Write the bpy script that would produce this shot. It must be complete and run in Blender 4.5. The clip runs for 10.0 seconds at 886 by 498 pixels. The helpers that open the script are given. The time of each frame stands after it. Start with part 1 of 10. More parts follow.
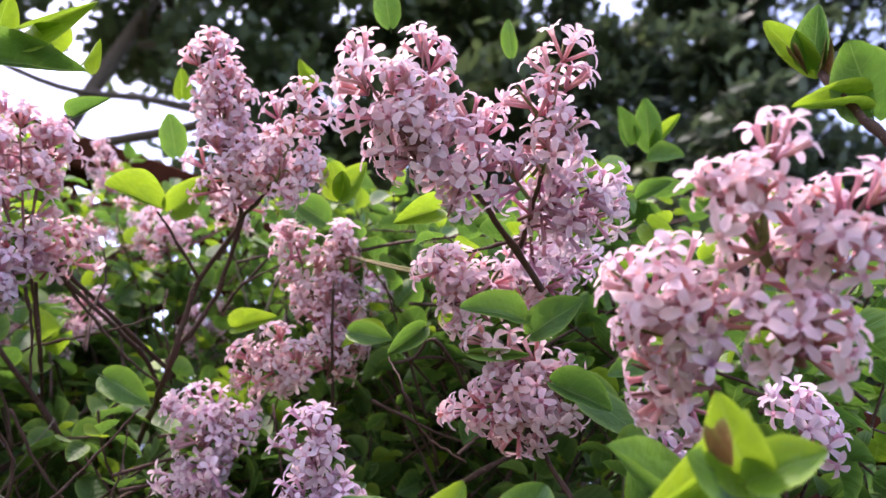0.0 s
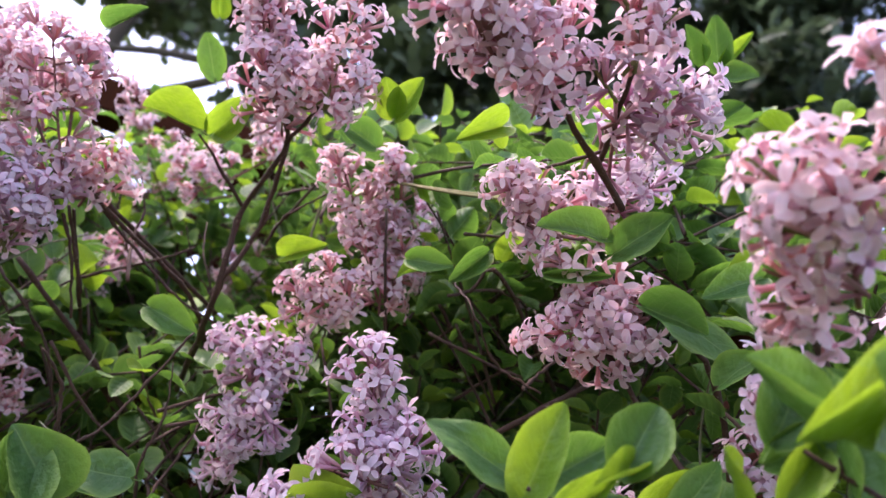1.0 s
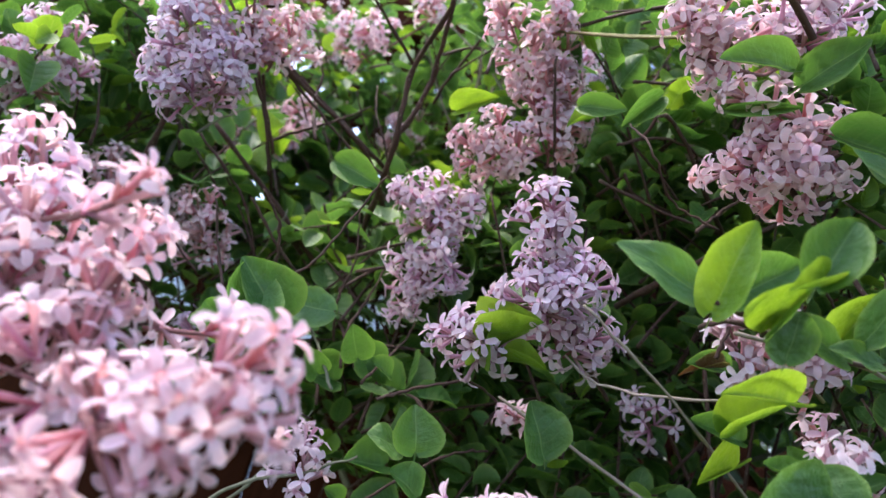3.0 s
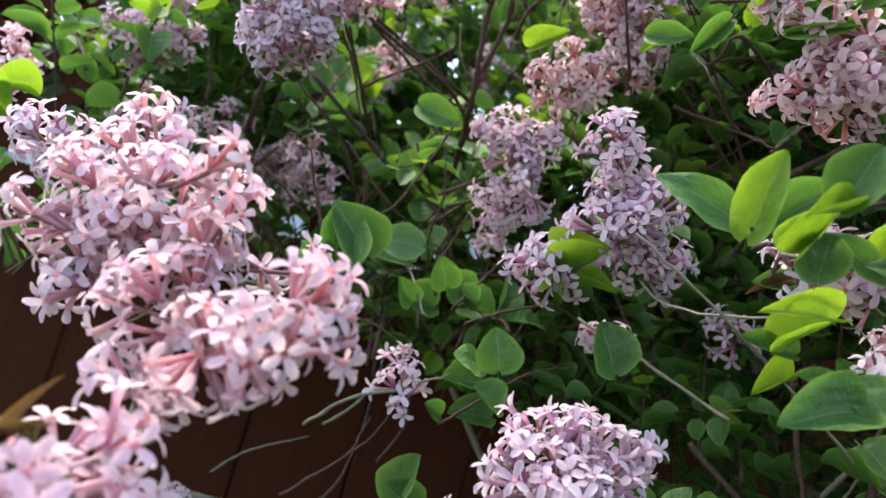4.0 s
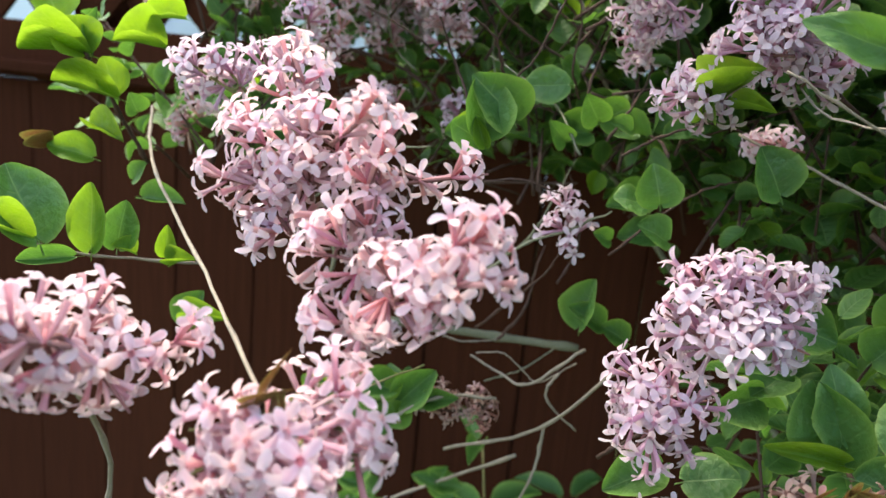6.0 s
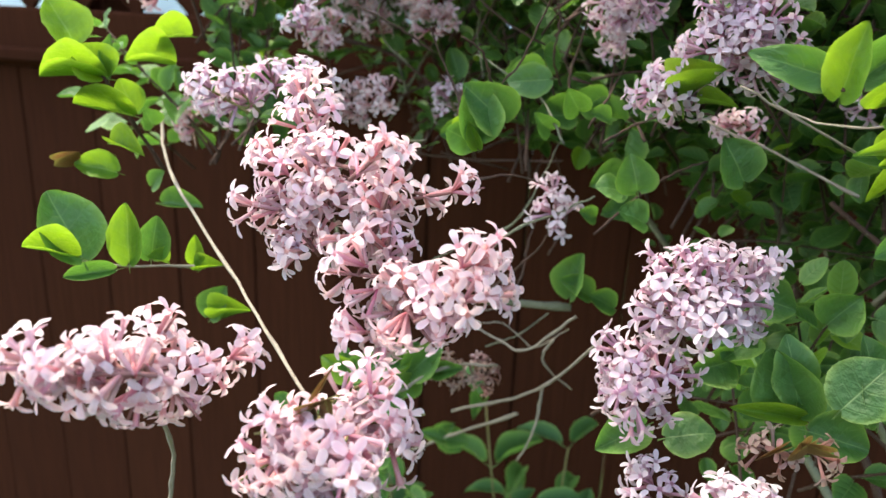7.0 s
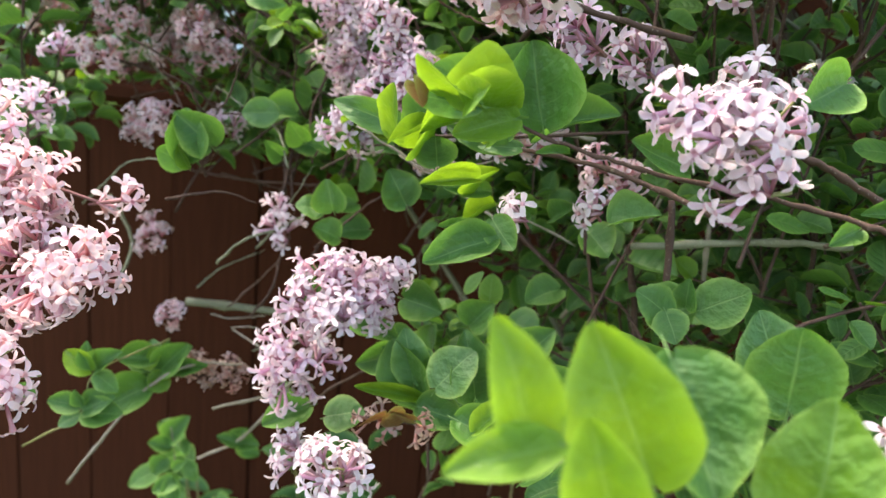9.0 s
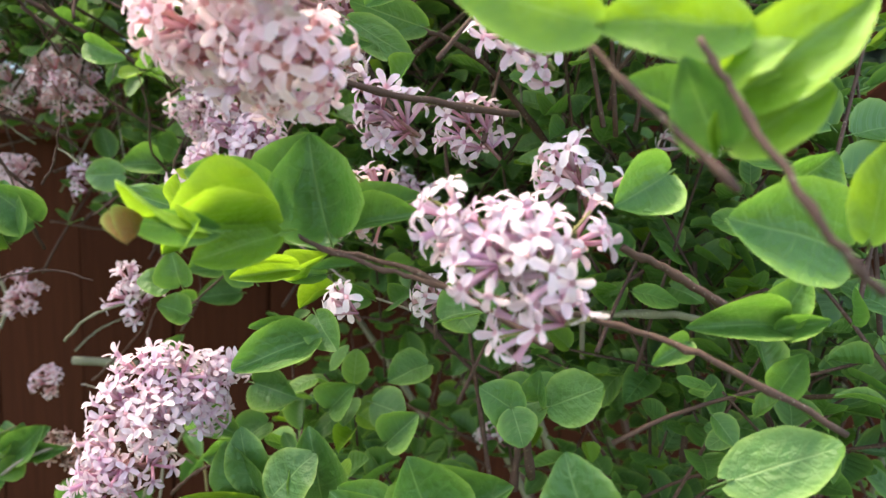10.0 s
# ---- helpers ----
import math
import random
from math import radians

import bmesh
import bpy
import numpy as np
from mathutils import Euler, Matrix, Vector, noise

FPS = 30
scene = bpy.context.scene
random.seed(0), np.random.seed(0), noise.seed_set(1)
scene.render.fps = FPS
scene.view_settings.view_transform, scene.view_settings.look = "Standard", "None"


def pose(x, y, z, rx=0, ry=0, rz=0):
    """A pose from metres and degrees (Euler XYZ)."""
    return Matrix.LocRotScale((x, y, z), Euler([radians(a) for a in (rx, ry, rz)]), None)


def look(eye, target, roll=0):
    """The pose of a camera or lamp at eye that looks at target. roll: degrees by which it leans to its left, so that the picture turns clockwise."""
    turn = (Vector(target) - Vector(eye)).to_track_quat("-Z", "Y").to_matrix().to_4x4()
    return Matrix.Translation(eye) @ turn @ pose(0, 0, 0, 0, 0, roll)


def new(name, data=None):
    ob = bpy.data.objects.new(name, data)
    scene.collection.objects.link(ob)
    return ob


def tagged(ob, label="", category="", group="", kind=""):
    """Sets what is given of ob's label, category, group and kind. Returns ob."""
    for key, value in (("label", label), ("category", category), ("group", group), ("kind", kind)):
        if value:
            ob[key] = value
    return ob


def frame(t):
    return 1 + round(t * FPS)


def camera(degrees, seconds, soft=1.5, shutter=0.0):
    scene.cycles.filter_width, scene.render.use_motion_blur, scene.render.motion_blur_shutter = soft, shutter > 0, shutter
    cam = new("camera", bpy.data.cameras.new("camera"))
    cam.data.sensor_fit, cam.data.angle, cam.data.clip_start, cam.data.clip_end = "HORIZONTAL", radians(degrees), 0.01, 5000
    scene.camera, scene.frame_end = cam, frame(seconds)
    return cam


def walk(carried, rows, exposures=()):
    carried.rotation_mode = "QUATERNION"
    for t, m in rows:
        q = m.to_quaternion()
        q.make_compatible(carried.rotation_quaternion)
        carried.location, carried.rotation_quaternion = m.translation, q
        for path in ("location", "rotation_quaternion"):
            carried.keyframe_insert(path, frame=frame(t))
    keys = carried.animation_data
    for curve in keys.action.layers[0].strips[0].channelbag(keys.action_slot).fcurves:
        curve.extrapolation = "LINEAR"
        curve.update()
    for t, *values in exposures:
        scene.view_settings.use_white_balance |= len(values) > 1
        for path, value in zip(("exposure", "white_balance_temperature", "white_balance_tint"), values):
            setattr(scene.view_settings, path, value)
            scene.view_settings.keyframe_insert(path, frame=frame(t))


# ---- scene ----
from itertools import product

cam = camera(60.9, 10.0, soft=1.5)
cam.data.dof.use_dof = True
cam.data.dof.focus_distance = 0.29
cam.data.dof.aperture_fstop = 14.0
METRES, EYE, TILT, LEAN, TURN = 0.45, 1.3, 30.0, -14.0, 0.0
ROWS = [
    (0.0, 0.0, 0.0, 0.0, 0.0, 0.0, 0.0),
    (0.5, -0.0288, 0.0371, -0.0283, -0.14, -1.39, -0.47),
    (1.0, -0.0459, 0.0542, -0.0361, 1.41, -3.25, 0.05),
    (1.5, -0.0736, 0.0391, -0.0356, 4.04, -5.08, 0.9),
    (2.0, -0.0857, 0.0353, -0.0401, 6.29, -7.43, 1.44),
    (2.5, -0.0803, 0.0389, -0.0539, 8.23, -10.05, 1.88),
    (3.0, -0.0719, 0.0177, -0.061, 12.06, -12.34, 2.77),
    (4.5, 0.0117, -0.0382, -0.025, 23.92, -19.48, 11.02),
    (5.0, 0.022, -0.0418, -0.0085, 26.96, -21.82, 14.8),
    (5.5, 0.0044, -0.0205, 0.0138, 28.22, -27.04, 19.43),
    (7.0, 0.0546, -0.036, 0.1327, 25.03, -37.33, 24.28),
    (7.5, 0.142, -0.0718, 0.1545, 24.35, -37.1, 22.95),
    (8.0, 0.2221, -0.0692, 0.1594, 23.51, -37.07, 21.86),
    (8.5, 0.2892, -0.0698, 0.1393, 22.33, -36.57, 20.48),
    (9.0, 0.3472, -0.0565, 0.1055, 20.14, -36.89, 18.33),
    (9.5, 0.4048, 0.0201, 0.0886, 17.39, -38.22, 17.82),
    (10.0, 0.4309, 0.0913, 0.0787, 16.58, -37.6, 18.35),
]
EXPOSURES = [(0.0, 2.46, 6650, 34), (3.0, 2.54, 6250, 17), (4.5, 2.46, 6750, 9), (7.0, 2.73, 7100, 2), (9.0, 2.93, 7350, 3), (10.0, 3.02, 7550, 5)]
walk(cam, [(t, pose(0, 0, EYE, TILT, LEAN, TURN) @ pose(METRES * x, METRES * y, METRES * z, 90 + pitch, roll, yaw)) for t, x, y, z, yaw, pitch, roll in ROWS], EXPOSURES)

# ---- daylight ----
SUN_ELEVATION, SUN_AZIMUTH = 61.0, -84.0        # azimuth: degrees from +y towards +x
world = bpy.data.worlds.new("sky")
scene.world = world
world.use_nodes = True
wn = world.node_tree.nodes
sky = wn.new("ShaderNodeTexSky")
sky.sky_type, sky.sun_disc = "NISHITA", False
sky.sun_elevation, sky.sun_rotation = radians(SUN_ELEVATION), radians(SUN_AZIMUTH)
sky.dust_density, sky.ozone_density = 2.5, 0.6
wn["Background"].inputs["Strength"].default_value = 0.15
world.node_tree.links.new(sky.outputs[0], wn["Background"].inputs["Color"])
sun_data = bpy.data.lights.new("sun", "SUN")
sun_data.energy, sun_data.angle, sun_data.color = 1.02, radians(7.0), (1.0, 0.95, 0.86)
sun = new("sun", sun_data)
sa, se = radians(SUN_AZIMUTH), radians(SUN_ELEVATION)
sun_from = Vector((math.sin(sa) * math.cos(se), math.cos(sa) * math.cos(se), math.sin(se)))
sun.matrix_world = look(sun_from * 20, (0, 0, 0))


# ---- materials ----
class Mat:
    """A node material with a few shorthands."""

    def __init__(self, name, rough=0.6, spec=0.4):
        self.m = bpy.data.materials.new(name)
        self.m.use_nodes = True
        self.t = self.m.node_tree
        self.n = self.t.nodes
        self.p = self.n["Principled BSDF"]
        self.p.inputs["Roughness"].default_value = rough
        self.p.inputs["Specular IOR Level"].default_value = spec

    def add(self, kind, **vals):
        nd = self.n.new("ShaderNode" + kind)
        for k, v in vals.items():
            nd.inputs[k.replace("_", " ")].default_value = v
        return nd

    def link(self, a, b):
        self.t.links.new(a, b)

    def ramp(self, fac, stops):
        r = self.n.new("ShaderNodeValToRGB")
        els = r.color_ramp.elements
        while len(els) < len(stops):
            els.new(0.5)
        for e, (pos, col) in zip(els, stops):
            e.position, e.color = pos, (*col, 1)
        self.link(fac, r.inputs[0])
        return r.outputs[0]

    def math(self, op, a, b=0.0):
        nd = self.n.new("ShaderNodeMath")
        nd.operation = op
        for i, v in enumerate((a, b)):
            if isinstance(v, (int, float)):
                nd.inputs[i].default_value = v
            else:
                self.link(v, nd.inputs[i])
        return nd.outputs[0]

    def mix(self, fac, a, b, blend="MIX"):
        nd = self.n.new("ShaderNodeMix")
        nd.data_type, nd.blend_type = "RGBA", blend
        for i, v in ((0, fac), (6, a), (7, b)):
            if isinstance(v, (int, float)):
                nd.inputs[i].default_value = v
            elif isinstance(v, tuple):
                nd.inputs[i].default_value = (*v, 1)
            else:
                self.link(v, nd.inputs[i])
        return nd.outputs[2]

    def coords(self, which="Object"):
        return self.n.new("ShaderNodeTexCoord").outputs[which]

    def noise(self, vec, scale, detail=3.0):
        nd = self.add("TexNoise", Scale=scale, Detail=detail)
        self.link(vec, nd.inputs["Vector"])
        return nd.outputs["Fac"]

    def bump(self, height, strength=0.3, dist=0.001):
        nd = self.add("Bump", Strength=strength, Distance=dist)
        self.link(height, nd.inputs["Height"])
        self.link(nd.outputs[0], self.p.inputs["Normal"])
        return nd.outputs[0]

    def thin(self, colour, share):
        """Lets a share of the light through, as thin tissue does."""
        tr = self.n.new("ShaderNodeBsdfTranslucent")
        self.link(colour, tr.inputs[0])
        mx = self.add("MixShader", Fac=share)
        self.link(self.p.outputs[0], mx.inputs[1])
        self.link(tr.outputs[0], mx.inputs[2])
        self.link(mx.outputs[0], self.n["Material Output"].inputs[0])


def petal_material(name, deep, tube, lobe, rim):
    m = Mat(name, 0.55, 0.3)
    uv = m.n.new("ShaderNodeUVMap")
    sep = m.n.new("ShaderNodeSeparateXYZ")
    m.link(uv.outputs[0], sep.inputs[0])
    along = m.ramp(sep.outputs[1], [(0.0, deep), (0.3, tube), (0.56, tube), (0.66, lobe), (0.92, lobe), (1.0, rim)])
    edge = m.math("MULTIPLY", m.math("POWER", m.math("ABSOLUTE", m.math("SUBTRACT", m.math("MULTIPLY", sep.outputs[0], 2.0), 1.0)), 3.0), 0.55)
    col = m.mix(edge, along, rim)
    rnd = m.n.new("ShaderNodeObjectInfo").outputs["Random"]
    hue = m.add("HueSaturation")
    m.link(m.math("ADD", m.math("MULTIPLY", rnd, 0.05), 0.475), hue.inputs["Hue"])
    m.link(m.math("ADD", m.math("MULTIPLY", m.math("FRACT", m.math("MULTIPLY", rnd, 7.31)), 0.5), 0.7), hue.inputs["Saturation"])
    m.link(m.math("ADD", m.math("MULTIPLY", m.math("FRACT", m.math("MULTIPLY", rnd, 13.7)), 0.22), 0.88), hue.inputs["Value"])
    m.link(col, hue.inputs["Color"])
    spots = m.noise(m.coords(), 900.0, 2.0)
    col2 = m.mix(m.math("MULTIPLY", spots, 0.22), hue.outputs[0], rim)
    m.link(col2, m.p.inputs["Base Color"])
    m.bump(m.noise(m.coords(), 2200.0, 2.0), 0.25, 0.0003)
    m.thin(col2, 0.5)
    return m.m


PETALS = {
    "pink": petal_material("pink_petal", (0.44, 0.085, 0.13), (0.66, 0.34, 0.375), (0.69, 0.475, 0.515), (0.74, 0.635, 0.66)),
    "lavender": petal_material("lavender_petal", (0.33, 0.075, 0.16), (0.57, 0.32, 0.42), (0.625, 0.46, 0.535), (0.70, 0.62, 0.66)),
    "pale": petal_material("pale_petal", (0.36, 0.09, 0.18), (0.58, 0.33, 0.40), (0.66, 0.53, 0.575), (0.73, 0.68, 0.70)),
    "dried": petal_material("dried_petal", (0.14, 0.052, 0.043), (0.31, 0.146, 0.129), (0.42, 0.25, 0.22), (0.48, 0.34, 0.29)),
}


def leaf_material(name, top, young, share, tint):
    m = Mat(name, 0.5, 0.42)
    uv = m.n.new("ShaderNodeUVMap")
    sep = m.n.new("ShaderNodeSeparateXYZ")
    m.link(uv.outputs[0], sep.inputs[0])
    x = m.math("ABSOLUTE", m.math("SUBTRACT", sep.outputs[0], 0.5))
    midrib = m.math("SUBTRACT", 1.0, m.math("MINIMUM", m.math("MULTIPLY", x, 38.0), 1.0))
    arch = m.math("MULTIPLY", m.math("POWER", m.math("MULTIPLY", x, 2.0), 1.5), 1.5)
    phase = m.math("ADD", m.math("SUBTRACT", m.math("MULTIPLY", sep.outputs[1], 5.2), arch), m.math("MULTIPLY", m.noise(m.coords("Object"), 3.0, 2.0), 0.5))
    saw = m.math("ABSOLUTE", m.math("SUBTRACT", m.math("FRACT", phase), 0.5))
    side = m.math("SUBTRACT", 1.0, m.math("MINIMUM", m.math("MULTIPLY", saw, 9.0), 1.0))
    fade = m.math("SUBTRACT", 1.0, m.math("MULTIPLY", x, 1.7))
    veins = m.math("MAXIMUM", midrib, m.math("MULTIPLY", m.math("MULTIPLY", side, fade), 0.28))
    puffed = m.math("MULTIPLY", saw, m.math("MULTIPLY", fade, -0.35))
    rnd = m.n.new("ShaderNodeObjectInfo").outputs["Random"]
    isl = m.n.new("ShaderNodeNewGeometry").outputs["Random Per Island"]
    var = m.math("FRACT", m.math("ADD", m.math("MULTIPLY", rnd, 3.7), isl))
    body = m.mix(var, top, young)
    blotch = m.noise(m.coords(), 4.0, 4.0)
    body = m.mix(m.math("MULTIPLY", m.math("POWER", blotch, 2.0), 0.5), body, (0.16, 0.24, 0.07))
    heart = m.math("MULTIPLY", m.math("SUBTRACT", 1.0, m.math("POWER", m.math("MULTIPLY", x, 2.0), 2.0)), 0.45)
    body = m.mix(m.math("MULTIPLY", heart, m.math("ADD", blotch, 0.4)), body, tuple(0.6 * c for c in top))
    margin = m.math("MULTIPLY", m.math("POWER", m.math("MULTIPLY", x, 2.0), 8.0), 0.65)
    body = m.mix(margin, body, (0.24, 0.34, 0.07))
    body = m.mix(m.math("MULTIPLY", veins, 0.45), body, (0.22, 0.34, 0.11))
    m.link(body, m.p.inputs["Base Color"])
    h = m.math("ADD", m.math("MULTIPLY", veins, -0.5), m.math("ADD", puffed, m.math("MULTIPLY", m.noise(m.coords(), 7.0, 4.0), 0.9)))
    m.bump(h, 0.26, 0.03)
    m.link(m.math("ADD", m.math("MULTIPLY", blotch, 0.3), 0.36), m.p.inputs["Roughness"])
    m.thin(m.mix(m.math("SUBTRACT", 0.85, m.math("MULTIPLY", m.math("ADD", blotch, heart), 0.6)), body, tint), share)
    return m.m


LEAF = leaf_material("leaf_green", (0.034, 0.108, 0.022), (0.074, 0.180, 0.026), 0.32, (0.20, 0.46, 0.04))
# young leaves; also colours upper sprig leaves as if lit from behind
YOUNG_AND_BACKLIT = leaf_material("leaf_young_and_backlit", (0.080, 0.190, 0.012), (0.145, 0.270, 0.016), 0.42, (0.42, 0.66, 0.015))
WITHERED = leaf_material("leaf_withered", (0.12, 0.042, 0.016), (0.22, 0.085, 0.03), 0.2, (0.25, 0.10, 0.03))
WEED = leaf_material("leaf_weed", (0.035, 0.11, 0.03), (0.06, 0.16, 0.04), 0.36, (0.16, 0.38, 0.04))


def bark_material(name, dark, light, scale=300.0):
    m = Mat(name, 0.8, 0.25)
    c = m.coords()
    n1, n2 = m.noise(c, scale, 5.0), m.noise(c, scale * 0.13, 3.0)
    col = m.mix(m.math("MULTIPLY", m.math("ADD", n1, n2), 0.6), dark, light)
    wart = m.ramp(m.noise(c, scale * 2.6, 1.0), [(0.66, (0, 0, 0)), (0.72, (1, 1, 1))])
    col = m.mix(m.math("MULTIPLY", wart, 0.3), col, (0.36, 0.31, 0.24))
    m.link(col, m.p.inputs["Base Color"])
    m.bump(m.math("ADD", n1, m.math("MULTIPLY", wart, 0.6)), 0.6, 0.0008)
    return m.m


BARK = {
    "d": bark_material("twig_dark", (0.022, 0.012, 0.010), (0.080, 0.042, 0.030)),
    "p": bark_material("twig_pale", (0.11, 0.085, 0.06), (0.29, 0.24, 0.19)),
    "g": bark_material("twig_green", (0.09, 0.12, 0.03), (0.18, 0.14, 0.06)),
    "m": bark_material("twig_mossy", (0.07, 0.075, 0.045), (0.20, 0.19, 0.13)),
}
STALK = bark_material("flower_stalk", (0.10, 0.034, 0.040), (0.25, 0.115, 0.105))
TRUNK = bark_material("trunk_bark", (0.03, 0.024, 0.018), (0.11, 0.085, 0.06), 30.0)


def stain_material():
    """Dark red-brown stained fence wood."""
    m = Mat("stained_wood", 0.95, 0.015)
    c = m.coords("Object")
    mp = m.add("Mapping", Scale=(60.0, 60.0, 3.0))
    m.link(c, mp.inputs[0])
    grain = m.noise(mp.outputs[0], 3.0, 6.0)
    blot = m.noise(c, 5.0, 4.0)
    rnd = m.n.new("ShaderNodeObjectInfo").outputs["Random"]
    col = m.mix(grain, (0.019, 0.0060, 0.0034), (0.060, 0.0185, 0.0092))
    col = m.mix(m.math("MULTIPLY", blot, 0.5), col, (0.034, 0.0130, 0.0075))
    col = m.mix(m.math("MULTIPLY", rnd, 0.35), col, (0.013, 0.0042, 0.0028))
    m.link(col, m.p.inputs["Base Color"])
    m.bump(grain, 0.5, 0.002)
    return m.m


STAIN = stain_material()


def soil_material():
    m = Mat("garden_soil", 0.95, 0.1)
    c = m.coords()
    n1, n2 = m.noise(c, 60.0, 6.0), m.noise(c, 4.0, 4.0)
    col = m.mix(n1, (0.035, 0.028, 0.016), (0.10, 0.085, 0.05))
    col = m.mix(m.ramp(n2, [(0.35, (0, 0, 0)), (0.6, (1, 1, 1))]), col, m.mix(n1, (0.025, 0.06, 0.015), (0.07, 0.12, 0.03)))
    m.link(col, m.p.inputs["Base Color"])
    m.bump(n1, 0.9, 0.02)
    return m.m


SOIL = soil_material()


def siding_material():
    m = Mat("pale_siding", 0.6, 0.3)
    c = m.coords()
    n = m.noise(c, 3.0, 5.0)
    m.link(m.mix(n, (0.58, 0.64, 0.70), (0.72, 0.76, 0.80)), m.p.inputs["Base Color"])
    m.bump(m.noise(c, 80.0, 3.0), 0.2, 0.002)
    return m.m


SIDING = siding_material()


def far_leaf_material(name, dark, light, tint):
    m = Mat(name, 0.6, 0.3)
    isl = m.n.new("ShaderNodeNewGeometry").outputs["Random Per Island"]
    big = m.noise(m.coords(), 1.3, 3.0)
    col = m.mix(m.math("MULTIPLY", m.math("ADD", isl, big), 0.55), dark, light)
    m.link(col, m.p.inputs["Base Color"])
    m.thin(m.mix(0.6, col, tint), 0.3)
    return m.m


FAR_GREEN = far_leaf_material("tree_foliage", (0.045, 0.070, 0.042), (0.11, 0.145, 0.070), (0.12, 0.19, 0.05))
FAR_DARK = far_leaf_material("conifer_foliage", (0.034, 0.060, 0.046), (0.085, 0.115, 0.065), (0.08, 0.13, 0.05))


# ---- building helpers ----
def mesh_object(name, verts, faces, material, parent=None, uvs=None, smooth=True):
    me = bpy.data.meshes.new(name)
    me.from_pydata([tuple(v) for v in verts], [], faces)
    if uvs is not None:
        layer = me.uv_layers.new(name="UVMap")
        idx = np.empty(len(me.loops), dtype=np.int32)
        me.loops.foreach_get("vertex_index", idx)
        layer.data.foreach_set("uv", np.asarray(uvs, dtype=np.float32)[idx].ravel())
    if smooth:
        me.polygons.foreach_set("use_smooth", [True] * len(me.polygons))
    me.materials.append(material)
    me.update()
    ob = new(name, me)
    if parent is not None:
        ob.parent = parent
    return ob


def share(name, me, parent, m):
    ob = new(name, me)
    ob.parent = parent
    ob.matrix_basis = m
    return ob


def rail_points(pts, steps):
    """A smooth line through the points."""
    pts = [Vector(p) for p in pts]
    if len(pts) == 2:
        return [pts[0].lerp(pts[1], i / steps) for i in range(steps + 1)]
    ext = [pts[0] * 2 - pts[1], *pts, pts[-1] * 2 - pts[-2]]
    res = []
    for i in range(1, len(ext) - 2):
        a, b, c, d = ext[i - 1:i + 3]
        for k in range(steps):
            u = k / steps
            res.append(0.5 * (2 * b + (c - a) * u + (2 * a - 5 * b + 4 * c - d) * u * u + (3 * b - a - 3 * c + d) * u ** 3))
    return res + [pts[-1]]


def tube(pts, radii, sides=6, verts=None, faces=None):
    """Adds a tapered tube along pts to verts and faces."""
    verts = [] if verts is None else verts
    faces = [] if faces is None else faces
    base = len(verts)
    side = None
    for i, p in enumerate(pts):
        d = (pts[min(i + 1, len(pts) - 1)] - pts[max(i - 1, 0)]).normalized()
        if side is None:
            side = d.orthogonal().normalized()
        side = (side - d * side.dot(d)).normalized()
        up = d.cross(side)
        for k in range(sides):
            a = 2 * math.pi * k / sides
            verts.append(p + (side * math.cos(a) + up * math.sin(a)) * radii[i])
    for i, k in product(range(len(pts) - 1), range(sides)):
        a, b = base + i * sides + k, base + i * sides + (k + 1) % sides
        faces.append((a, b, b + sides, a + sides))
    faces.append(tuple(base + k for k in reversed(range(sides))))
    faces.append(tuple(base + (len(pts) - 1) * sides + k for k in range(sides)))
    return verts, faces


def frame_of(origin, along, up):
    """A matrix whose y runs along, whose z leans to up."""
    y = Vector(along).normalized()
    z = Vector(up) - y * Vector(up).dot(y)
    z = z.normalized() if z.length > 1e-6 else y.orthogonal().normalized()
    x = y.cross(z)
    m = Matrix((x, y, z)).transposed().to_4x4()
    m.translation = origin
    return m


